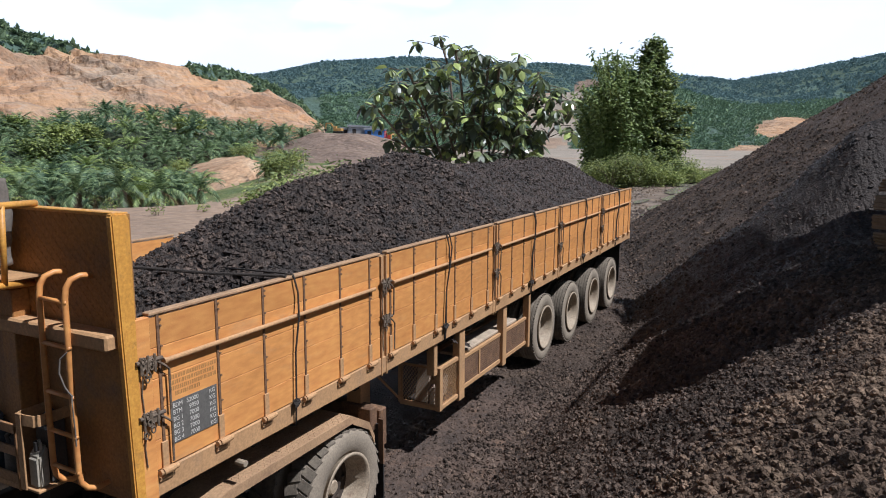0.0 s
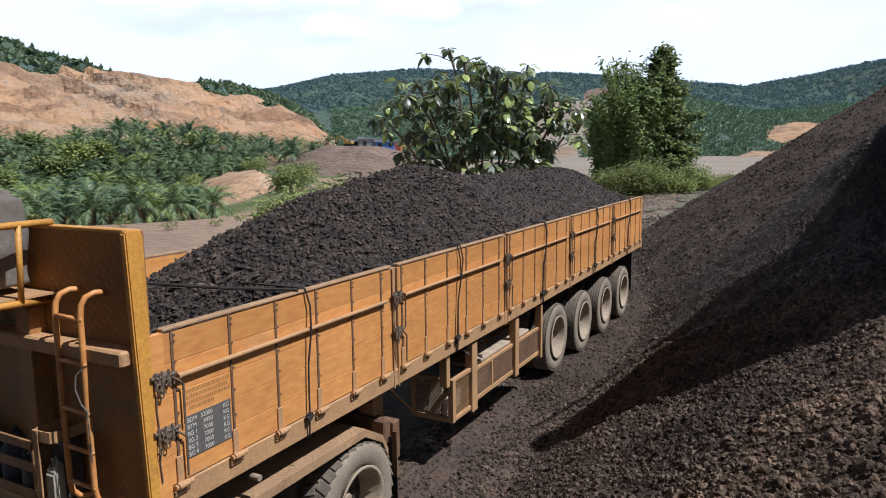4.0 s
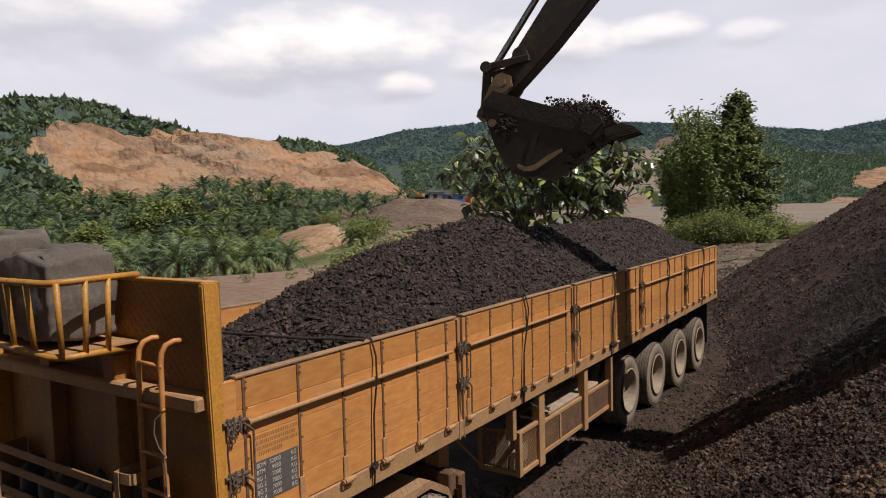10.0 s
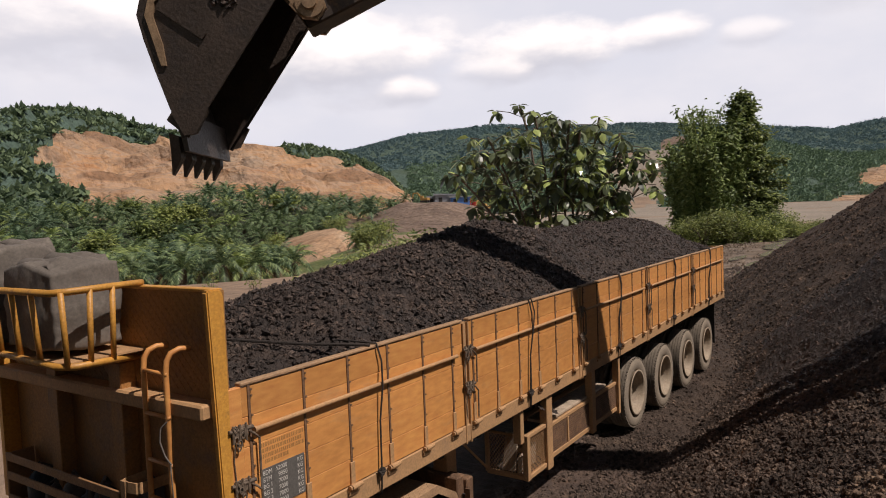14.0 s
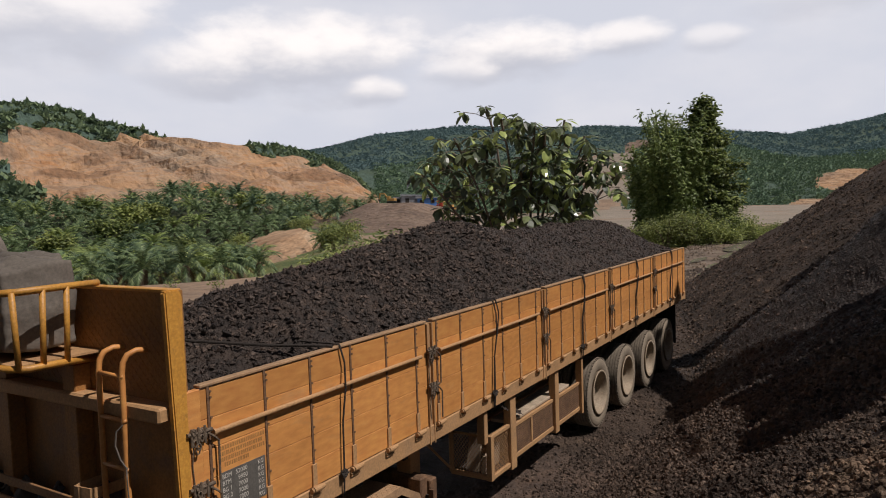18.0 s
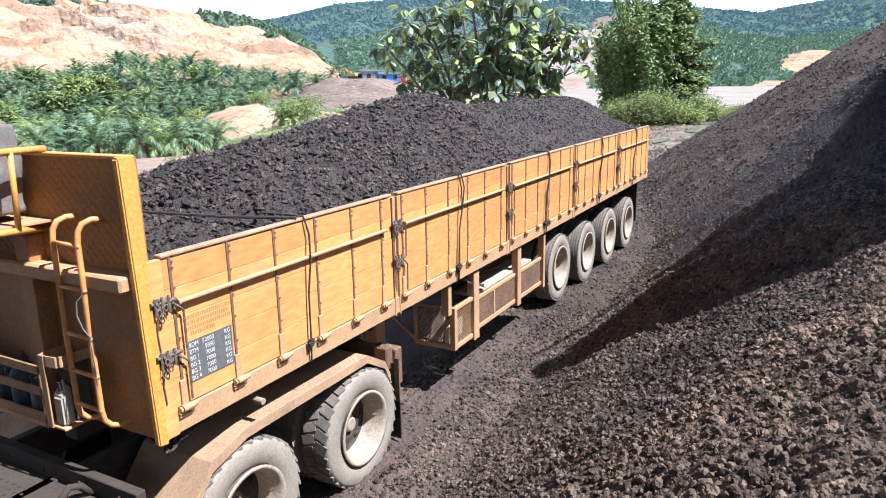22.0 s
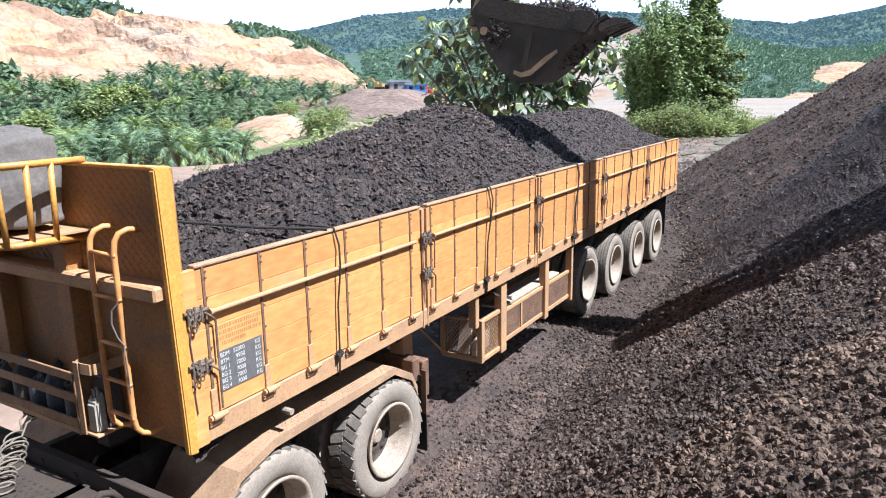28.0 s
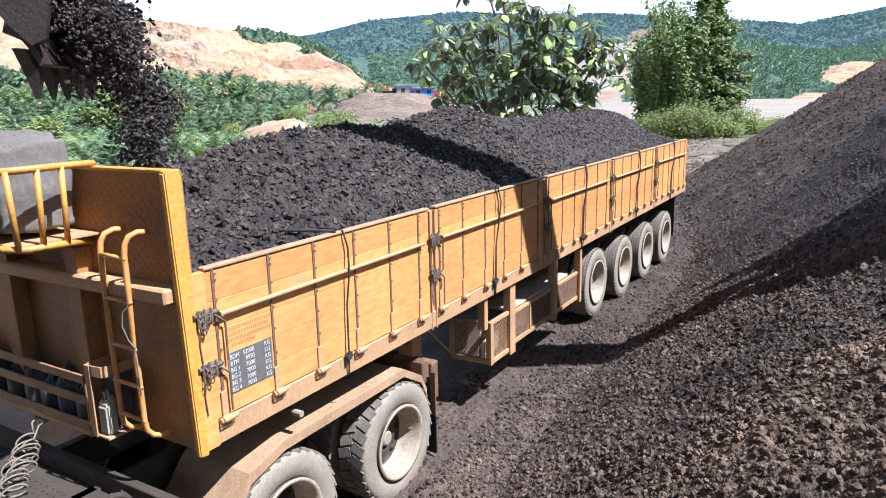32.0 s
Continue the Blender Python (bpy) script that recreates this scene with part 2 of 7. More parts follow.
CHAS = mat("dusty_dark_chassis", (0.04, 0.028, 0.02), 0.85, var=0.45, scale=4, dark=(0.028, 0.02, 0.015), spots=(0.09, 0.06, 0.04), spot_scale=5, spot_amount=0.4)

# ---- mesh helpers ----


def mesh(name, bm, material, smooth=False):
    me = bpy.data.meshes.new(name)
    bm.normal_update()
    bm.to_mesh(me)
    bm.free()
    for m in material if isinstance(material, (list, tuple)) else [material]:
        me.materials.append(m)
    if smooth:
        me.shade_smooth()
    return me


def part(name, bm, material, parent=None, label="", smooth=False):
    ob = new(name, mesh(name, bm, material, smooth))
    ob.parent = parent
    if label:
        ob["label"] = label
    return ob


def box(bm, x0, x1, y0, y1, z0, z1, bevel=0.0):
    m = Matrix.Translation(((x0 + x1) / 2, (y0 + y1) / 2, (z0 + z1) / 2)) @ Matrix.Diagonal((x1 - x0, y1 - y0, z1 - z0, 1))
    r = bmesh.ops.create_cube(bm, size=1, matrix=m)
    if bevel:
        es = list({e for v in r["verts"] for e in v.link_edges})
        bmesh.ops.bevel(bm, geom=es, offset=bevel, segments=1, affect="EDGES")
    return bm


def rod(bm, a, b, r, seg=10, r2=None):
    a, b = Vector(a), Vector(b)
    d = b - a
    m = Matrix.Translation((a + b) / 2) @ d.to_track_quat("Z", "Y").to_matrix().to_4x4()
    bmesh.ops.create_cone(bm, cap_ends=True, segments=seg, radius1=r, radius2=r if r2 is None else r2, depth=d.length, matrix=m)
    return bm


def pipe(bm, pts, r, seg=8, closed=False):
    """A tube along a line of points."""
    pts = [Vector(p) for p in pts]
    rings = []
    for i, p in enumerate(pts):
        d = (pts[min(i + 1, len(pts) - 1)] - pts[max(i - 1, 0)]).normalized()
        u = d.orthogonal().normalized() if i == 0 else (u - d * u.dot(d)).normalized()
        w = d.cross(u)
        rings.append([bm.verts.new(p + (u * math.cos(k * math.tau / seg) + w * math.sin(k * math.tau / seg)) * r) for k in range(seg)])
    for q, s in zip(rings, rings[1:]):
        for k in range(seg):
            bm.faces.new((q[k], q[(k + 1) % seg], s[(k + 1) % seg], s[k]))
    bm.faces.new(rings[0][::-1])
    bm.faces.new(rings[-1])
    return bm


def lathe(bm, prof, seg=32, axis_m=None):
    """A profile of (radius, height) spun round z; closed where the radius is 0."""
    m = axis_m or Matrix()
    rings = []
    for r, h in prof:
        if r < 1e-6:
            rings.append([bm.verts.new(m @ Vector((0, 0, h)))])
        else:
            rings.append([bm.verts.new(m @ Vector((r * math.cos(k * math.tau / seg), r * math.sin(k * math.tau / seg), h))) for k in range(seg)])
    for q, s in zip(rings, rings[1:]):
        for k in range(seg):
            j = (k + 1) % seg
            if len(q) == 1 and len(s) > 1:
                bm.faces.new((q[0], s[j], s[k]))
            elif len(s) == 1 and len(q) > 1:
                bm.faces.new((q[k], q[j], s[0]))
            elif len(q) > 1:
                bm.faces.new((q[k], q[j], s[j], s[k]))
    return bm


def prism(bm, outline, y0, y1):
    """A closed outline of (x, z) points pushed from y0 to y1."""
    a = [bm.verts.new((x, y0, z)) for x, z in outline]
    b = [bm.verts.new((x, y1, z)) for x, z in outline]
    bm.faces.new(a)
    bm.faces.new(b[::-1])
    for i in range(len(a)):
        j = (i + 1) % len(a)
        bm.faces.new((a[j], a[i], b[i], b[j]))
    bmesh.ops.recalc_face_normals(bm, faces=bm.faces)
    return bm


def B():
    return bmesh.new()


def lumps(name, places, material, sizes, seed=1, sub=1):
    """Many angular lumps in one mesh. places: x, y, z rows; sizes: metres."""
    rng = np.random.default_rng(seed)
    bm = B()
    if sub:
        bmesh.ops.create_icosphere(bm, subdivisions=sub, radius=1.0)
    else:
        bmesh.ops.create_cone(bm, cap_ends=False, segments=4, radius1=1, radius2=0, depth=1, matrix=Matrix.Translation((0, 0, 0.5)))
        bmesh.ops.create_cone(bm, cap_ends=False, segments=4, radius1=0, radius2=1, depth=1, matrix=Matrix.Translation((0, 0, -0.5)))
        bmesh.ops.remove_doubles(bm, verts=bm.verts, dist=0.001)
        bmesh.ops.triangulate(bm, faces=bm.faces)
        bm.verts.index_update()
    base = np.array([v.co[:] for v in bm.verts])
    faces = np.array([[v.index for v in f.verts] for f in bm.faces])
    bm.free()
    n = len(places)
    variants = []
    for _ in range(12):
        d = base * (0.72 + 0.5 * rng.random((len(base), 1)))
        d *= np.array([1.0, 0.65 + 0.5 * rng.random(), 0.5 + 0.4 * rng.random()])
        variants.append(d)
    V = np.empty((n, len(base), 3))
    pick = rng.integers(0, 12, n)
    ang = rng.random((n, 3)) * math.tau
    for i in range(n):
        ca, sa, cb, sb = math.cos(ang[i, 0]), math.sin(ang[i, 0]), math.cos(ang[i, 1] * 0.25), math.sin(ang[i, 1] * 0.25)
        R = np.array([[ca, -sa, 0], [sa, ca, 0], [0, 0, 1]]) @ np.array([[cb, 0, sb], [0, 1, 0], [-sb, 0, cb]])
        V[i] = variants[pick[i]] @ R.T * sizes[i] + places[i]
    F = (faces[None] + (np.arange(n) * len(base))[:, None, None]).reshape(-1, 3)
    me = bpy.data.meshes.new(name)
    me.from_pydata(V.reshape(-1, 3).tolist(), [], F.tolist())
    me.materials.append(material)
    return new(name, me)


# ---- ground ----


def smooth01(a, b, v):
    t = min(1.0, max(0.0, (v - a) / (b - a)))
    return t * t * (3 - 2 * t)


def toe(x):
    """The foot of the stockpile: its distance along y for each x."""
    return -0.55 - 0.25 * smooth01(-6, 2, -x) + 3.4 * smooth01(9, 25, x) - 14 * smooth01(32, 62, x)


def pile_height(x, y):
    d = toe(x) - y
    if d <= 0:
        return 0.0
    top = 2.65 + 7.05 * smooth01(9, 21, x) - 7.5 * smooth01(34, 60, x)
    k = 0.66
    h = k * d
    lim = top * 0.8
    h = h if h < lim - 0.3 else lim - 0.3 + 0.3 * (1 - math.exp(-(h - lim + 0.3) / 0.3))
    # spur of dug ore in front of the machine
    spur = 0.34 * min(d, 3.4) * (1 - smooth01(4.6, 6.4, d)) * math.exp(-((x - 11.0) / 1.5) ** 2)
    return h + spur


def dug_shaded_ore(x, y):
    """Damp newly dug ore below the machine, spread wider to stand for its shadow."""
    d = toe(x) - y
    return d > 0.5 and math.hypot((x - 9.8) / 4.0, (d - 2.7) / 2.3) + 0.35 * noise.noise(Vector((x * 0.8, y * 0.8, 6))) < 1.0


def tan_ore(x, y):
    """Rusty tan stones on the shoulder of the pile."""
    return (2.3 - x) * 0.9 + (-2.35 - y) * 1.3 + 0.9 * noise.noise(Vector((x * 1.3, y * 1.3, 8))) + 0.7 * noise.noise(Vector((x * 4.5, y * 4.5, 2))) > 0.75


def clod(x, y, size):
    """Packed rounded lumps of one size with sharp joints, 0 to 1, as a relief over the plan."""
    d = noise.voronoi(Vector((x / size, y / size, 0.3)))[0]
    return min(1.0, (d[1] - d[0]) * 1.9) - 0.5


def ground_height(x, y):
    """The stockpile and the trampled yard round it."""
    h = pile_height(x, y)
    n = noise.noise(Vector((x * 0.5, y * 0.5, 3))) * 0.10 + noise.noise(Vector((x * 1.7, y * 1.7, 9))) * 0.05
    w = smooth01(0.0, 1.2, toe(x) - y)
    yard = -0.10 * smooth01(3.0, 0.0, x) + 0.02 * noise.noise(Vector((x * 0.9, y * 0.9, 1)))
    f = 0.0
    if -3 < x < 14 and -7 < y < 2:
        v = Vector((x, y, 0.0))
        f = 0.030 * noise.noise(v * 4.1) + 0.022 * noise.noise(v * 9.0) + 0.012 * noise.noise(v * 19.0)
        if -2 < x < 10 and -6.2 < y < 0.8:
            f += 0.014 * clod(x, y, 0.062) + 0.016 * clod(x + 7, y, 0.15)
    return h + n * w * 1.4 + yard * (1 - w) + f * (0.65 + 0.35 * w)



# ---- semi-trailer ----
LEN, WID, TOP, SILL, BOT = 12.2, 2.45, 2.34, 1.43, 1.275
trailer = tagged(new("semi_trailer"), "long yellow-orange drop-side semi-trailer with plank sides, loaded with black ore", "trailer")


def shared(name, me, parent, m=None, label=""):
    """One more object on a mesh that is already built."""
    ob = new(name, me)
    ob.parent = parent
    if m is not None:
        ob.matrix_local = m
    if label:
        ob["label"] = label
    return ob


# deck and chassis
part("deck", box(B(), 0, LEN, 0.06, WID - 0.06, 1.30, 1.42), DARK, trailer, "dark steel and timber load deck")
for y in (0.0, WID - 0.09):
    bm = box(B(), -0.04, LEN, y - 0.004, y + 0.085, BOT, SILL - 0.005, 0.008)
    part("side_rail", bm, RAIL, trailer, "dusty yellow steel side rail under the boards")
for y in (0.75, 1.6):
    bm = B()
    prism(bm, [(-0.1, 1.3), (LEN, 1.3), (LEN, 0.98), (3.2, 0.98), (2.7, 1.12), (-0.1, 1.12)], y, y + 0.12)
    part("chassis_beam", bm, DARK, trailer)
bm = B()
for i in range(20):
    box(bm, 0.3 + i * 0.61, 0.36 + i * 0.61, 0.09, WID - 0.09, 1.2, 1.298)
part("cross_members", bm, DARK, trailer)

# plank sides: five drop-side panels a side
PAN = 2.44
plank_h = (TOP - 0.03 - SILL) / 5
plank_me = []
for k in range(3):
    bm = box(B(), 0.055, PAN - 0.055, 0.0, 0.036, 0.0012, plank_h - 0.0012, 0.0022)
    for v in bm.verts:
        v.co.y += 0.002 * noise.noise(v.co * 1.7 + Vector((k * 9, 0, 0)))
    plank_me.append(mesh("plank", bm, YEL))
bm = box(B(), -0.0095, 0.0095, -0.008, 0.0, SILL + 0.03, TOP - 0.012, 0.002)
for z in (2.29, 2.255, 2.14, 1.98, 1.84, 1.68, 1.57):
    rod(bm, (0.014, -0.012, z), (0.014, 0.0, z), 0.0075, 8)
strap_me = mesh("strap", bm, RUST)
bm = B()
rod(bm, (-0.04, -0.028, SILL - 0.005), (0.04, -0.028, SILL - 0.005), 0.021, 12)
rod(bm, (-0.06, -0.028, SILL - 0.005), (-0.045, -0.028, SILL - 0.005), 0.018, 10)
rod(bm, (0.045, -0.028, SILL - 0.005), (0.064, -0.028, SILL - 0.005), 0.017, 10)
box(bm, -0.022, 0.022, -0.014, -0.002, SILL, SILL + 0.16, 0.003)
box(bm, -0.055, 0.045, -0.018, -0.002, SILL - 0.062, SILL - 0.04, 0.003)
hinge_me = mesh("hinge", bm, RAIL)
bm = box(B(), 0.05, PAN - 0.05, -0.010, 0.045, TOP - 0.02, TOP, 0.005)
cap_me = mesh("panel_frame", bm, FENDER)
bm = B()
rod(bm, (0.13, -0.026, 2.057), (PAN - 0.17, -0.026, 2.057), 0.015, 12)
rod(bm, (0.115, -0.026, 2.057), (0.132, -0.026, 2.057), 0.020, 12)
pipe_me = mesh("locking_bar", bm, RAIL)
bm = B()
box(bm, -0.045, -0.03, -0.012, 0.05, BOT - 0.012, TOP - 0.03, 0.003)
box(bm, 0.03, 0.045, -0.012, 0.05, BOT - 0.012, TOP - 0.03, 0.003)
box(bm, -0.045, 0.045, 0.012, 0.05, BOT - 0.012, TOP - 0.035)
post_me = mesh("side_post", bm, RAIL)


LATCHM = mat("dusty_latch_iron", (0.17, 0.125, 0.088), 0.7, 0.2, var=0.5, scale=14, spots=(0.07, 0.05, 0.038), spot_scale=18, spot_amount=0.42)


def latch_mesh(seed):
    """A drop-side latch: hook, hanging chain, pin and a bent handle."""
    rng = random.Random(seed)
    bm = B()
    box(bm, -0.055, 0.05, -0.035, -0.008, -0.03, 0.035, 0.004)
    for k in range(3):
        rod(bm, (-0.06 + k * 0.045, -0.038, -0.05), (-0.06 + k * 0.045, -0.038, 0.05), 0.007, 8)
    rod(bm, (-0.085, -0.03, 0.02), (0.085, -0.03, 0.012), 0.012, 8)
    for k in range(6):
        a = Vector((-0.02 + rng.uniform(-0.04, 0.04), -0.045, 0.03 - k * 0.022))
        ring = [a + Vector((0.013 * math.cos(q * math.tau / 8), 0.006 * (k % 2), 0.019 * math.sin(q * math.tau / 8))) for q in range(9)]
        pipe(bm, ring, 0.0042, 5)
    pipe(bm, [(0.05, -0.03, 0.0), (0.09, -0.035, -0.03), (0.128, -0.03, -0.065), (0.13, -0.025, -0.30)], 0.007, 7)
    pipe(bm, [(-0.045, -0.03, -0.05), (-0.05, -0.02, -0.16), (-0.042, -0.02, -0.27)], 0.004, 6)
    return mesh("latch", bm, LATCHM)


latches = [latch_mesh(k) for k in range(4)]
for side in (0, 1):
    for i in range(5):
        flip = pose(i * PAN, 0, 0) if side == 0 else pose((i + 1) * PAN, WID, 0, 0, 0, 180)
        panel = shared("side_panel", cap_me, trailer, flip)
        for k in range(5):
            shared("plank", plank_me[(i + k) % 3], panel, pose(0, 0, SILL + 0.002 + k * plank_h))
        for k in range(6):
            x = 0.108 + 0.424 * k + (0.008 * math.sin(i * 3 + k * 2))
            shared("strap", strap_me, panel, pose(x, 0, 0))
            if side == 0:
                shared("hinge", hinge_me, panel, pose(x, 0, 0, 0, 0, 0))
        shared("locking_bar", pipe_me, panel, pose(0, 0, 0.004 * math.sin(i * 2.1)))
        if i < 4:
            post = shared("side_post", post_me, trailer, flip @ pose(PAN, 0, 0))
            if side == 0:
                for z, k in ((2.07, i), (1.76, i + 1)):
                    shared("latch", latches[k % 4], post, pose(0.012 * math.sin(i * 5 + k), 0, z), "dusty brown chain and hook latch")
for z, k in ((2.07, 1), (1.76, 3)):
    shared("latch", latches[k], trailer, pose(0.02, 0, z), "dusty brown chain and hook latch")

# weight plate on the first panel
bm = box(B(), 0.165, 0.515, -0.0045, 0.0, 1.545, 1.795)
GREYP = mat("dark_grey_plate_paint", (0.12, 0.11, 0.098), 0.6, var=0.3, scale=9, spots=(0.2, 0.15, 0.1), spot_scale=14, spot_amount=0.3)
WHITE = mat("worn_white_lettering", (0.62, 0.58, 0.52), 0.7, var=0.3, scale=12)
BROWNP = mat("faded_brown_lettering", (0.40, 0.19, 0.06), 0.7, var=0.3, scale=12)
plate = part("weight_plate", bm, GREYP, trailer, "dark grey painted panel with white weight lettering")


def lettering(text, x, z, h, material, parent, width=1.0):
    cu = bpy.data.curves.new("lettering", "FONT")
    cu.body, cu.size, cu.extrude = text, h * 1.42, 0.0006
    tmp = bpy.data.objects.new("tmp", cu)
    me = bpy.data.meshes.new_from_object(tmp)
    bpy.data.objects.remove(tmp)
    me.materials.clear()
    me.materials.append(material)
    ob = new("lettering", me)
    ob.parent = parent
    ob.matrix_local = pose(x, -0.006, z, 90) @ Matrix.Diagonal((width, 1, 1, 1))
    return ob


for k, (a, b) in enumerate((("BDM", "52000"), ("BTM", "9950"), ("BG 1", "7000"), ("BG 2", "7000"), ("BG 3", "7000"), ("BG 4", "7000"))):
    z = 1.757 - k * 0.0405
    lettering(a, 0.178, z, 0.027, WHITE, plate, 0.9)
    lettering(b, 0.292 - (0.014 if k == 0 else -0.004), z, 0.027, WHITE, plate, 0.95)
    lettering("KG", 0.452, z, 0.027, WHITE, plate, 0.9)
bm = B()
rng = random.Random(5)
for k in range(4):
    x = 0.175 + (0.03 if k == 3 else 0.0)
    end = 0.52 - (0.13 if k == 3 else 0.03 * (k % 2))
    while x < end:
        w = rng.uniform(0.006, 0.016)
        box(bm, x, x + w, -0.0012, 0.0, 1.925 - k * 0.034, 1.949 - k * 0.034)
        x += w + 0.005
part("faded_writing", bm, BROWNP, trailer, "faded brown painted writing")

# headboard
board = part("headboard", box(B(), -0.06, -0.02, 0.0, WID, BOT, 2.885), HEADB, trailer, "tall yellow-orange chequered steel headboard")
bm = B()
prism(bm, [(-0.105, BOT - 0.01), (-0.040, BOT - 0.02), (-0.038, 2.86), (-0.056, 2.893), (-0.135, 2.898), (-0.15, 2.885)], -0.022, 0.022)
bmesh.ops.bevel(bm, geom=list(bm.edges), offset=0.008, segments=2, affect="EDGES")
part("headboard_flange", bm, YELS, board)
bm = B()
prism(bm, [(-0.175, BOT), (-0.045, BOT), (-0.045, 2.89), (-0.175, 2.89)], WID - 0.03, WID + 0.02)
part("headboard_flange", bm, YELS, board)
part("headboard_top_edge", box(B(), -0.075, -0.005, 0.03, WID - 0.03, 2.872, 2.892, 0.004), YELS, board)
bm = box(B(), -0.19, -0.062, 0.03, WID - 0.03, 2.175, 2.262, 0.012)
part("headboard_beam", bm, RAIL, board)
for y in (0.84, 1.62):
    part("headboard_post", box(B(), -0.165, -0.06, y, y + 0.13, BOT, 2.42, 0.006), HEADB, board)
bm = B()
for i in range(34):
    for j in range(18):
        y, z = 0.08 + i * 0.068 + (0.034 if j % 2 else 0), 2.30 + j * 0.033
        rod(bm, (-0.0605, y - 0.011, z - 0.011), (-0.0605, y + 0.011, z + 0.011), 0.0035, 4)
part("chequer_relief", bm, HEADB, board)

part("corner_post", box(B(), -0.043, 0.05, -0.012, 0.03, BOT, TOP - 0.02, 0.004), YEL, board)

# ladder on the headboard
ladder = part("ladder", B(), YELS, trailer)
for y in (0.53, 0.315):
    top = [(-0.045, y - 0.035, 2.541), (-0.12, y - 0.02, 2.548), (-0.165, y - 0.006, 2.530), (-0.19, y, 2.49), (-0.20, y, 2.43)]
    foot = [(-0.20, y + 0.004, 1.9), (-0.20, y, 1.46), (-0.192, y - 0.005, 1.40), (-0.165, y - 0.018, 1.362), (-0.12, y - 0.035, 1.345), (-0.045, y - 0.055, 1.36)]
    part("ladder_rail", pipe(B(), top + foot, 0.0165, 10), YEL, ladder, smooth=True)
for z in (2.415, 2.165, 1.89, 1.665, 1.46):
    part("rung", rod(B(), (-0.202, 0.53, z + 0.006), (-0.202, 0.30, z), 0.0125, 8), YEL, ladder, smooth=True)
part("rag", pipe(B(), [(-0.21, 0.31, 2.15), (-0.235, 0.345, 2.11), (-0.238, 0.355, 2.03), (-0.225, 0.335, 1.95), (-0.21, 0.30, 1.90)], 0.005, 6), TARP, ladder, "knotted grey cloth strip")
part("rag", pipe(B(), [(-0.215, 0.30, 1.90), (-0.225, 0.285, 1.85), (-0.22, 0.29, 1.78), (-0.21, 0.30, 1.70), (-0.208, 0.303, 1.62)], 0.004, 6), TARP, ladder, "knotted grey cloth strip")
# strap bracket that holds a jerrycan at the ladder foot
holder = part("bracket", box(B(), -0.27, -0.06, 0.57, 0.74, 1.30, 1.318, 0.004), RAIL, trailer, "dusty orange flat-steel can bracket")
part("bracket_strap", box(B(), -0.276, -0.266, 0.675, 0.725, 1.30, 1.755, 0.003), RAIL, holder)
band = [(-0.06, 0.74), (-0.235, 0.735), (-0.268, 0.715), (-0.272, 0.65), (-0.262, 0.585), (-0.235, 0.565), (-0.06, 0.56)]
bm = B()
lo, hi = [[bm.verts.new((x, y, z)) for x, y in band] for z in (1.69, 1.755)]
li, hj = [[bm.verts.new((x * 0.975 + 0.0, 0.65 + (y - 0.65) * 0.95, z)) for x, y in band] for z in (1.69, 1.755)]
for g, h in ((lo, hi), (hj, li), (hi, hj), (li, lo)):
    for k in range(len(band) - 1):
        bm.faces.new((g[k], g[k + 1], h[k + 1], h[k]))
part("bracket_band", bm, RAIL, holder)
CANP = mat("dusty_grey_plastic", (0.34, 0.30, 0.235), 0.85, var=0.25, scale=6, bump=0.03)
CAND = mat("grimy_dark_plastic", (0.07, 0.066, 0.06), 0.6, var=0.35)
for x0, x1, y0, y1, z1, material, label in ((-0.255, -0.185, 0.585, 0.675, 1.55, CANP, "dusty pale grey plastic jerrycan in a steel bracket"), (-0.175, -0.075, 0.58, 0.72, 1.70, CAND, "grimy dark grey plastic jerrycan in a steel bracket")):
    bm = B()
    prism(bm, [(x0, 1.32), (x1, 1.32), (x1, z1), (x1 - 0.02, z1 + 0.02), (x0 + 0.03, z1 - 0.01), (x0, z1 - 0.05)], y0, y1)
    bmesh.ops.bevel(bm, geom=list(bm.edges), offset=0.012, segments=2, affect="EDGES")
    jerry = tagged(part("jerrycan", bm, material), label, "can")
    xm, ym = (x0 + x1) / 2, (y0 + y1) / 2
    part("cap", rod(B(), (xm, ym, z1 - 0.02), (xm, ym, z1 + 0.035), 0.02, 12), DARK, jerry)
    part("handle", pipe(B(), [(xm, y0 + 0.02, z1 - 0.02), (xm, y0 + 0.02, z1 + 0.03), (xm, ym - 0.02, z1 + 0.045), (xm, ym, z1)], 0.009, 6), material, jerry)

# carrier tray with bottles at the headboard foot
tray = part("carrier_tray", box(B(), -0.25, -0.07, 0.77, 2.2, 1.27, 1.30), RAIL, trailer, "dusty orange steel carrier tray")
for z in (1.31, 1.475, 1.61):
    part("tray_rail", box(B(), -0.26, -0.245, 0.76, 2.22, z, z + 0.058, 0.004), TRAYP, tray)
for y in (0.76, 2.20):
    part("tray_side", box(B(), -0.26, -0.07, y, y + 0.02, 1.27, 1.66, 0.004), TRAYP, tray)
PLAST = mat("grimy_plastic_can", (0.10, 0.085, 0.07), 0.75, var=0.4, scale=7, spots=(0.10, 0.09, 0.08), spot_amount=0.45)
BLUEP = mat("grimy_blue_plastic_can", (0.045, 0.06, 0.075), 0.75, var=0.4, scale=7, spots=(0.12, 0.1, 0.09), spot_amount=0.45)
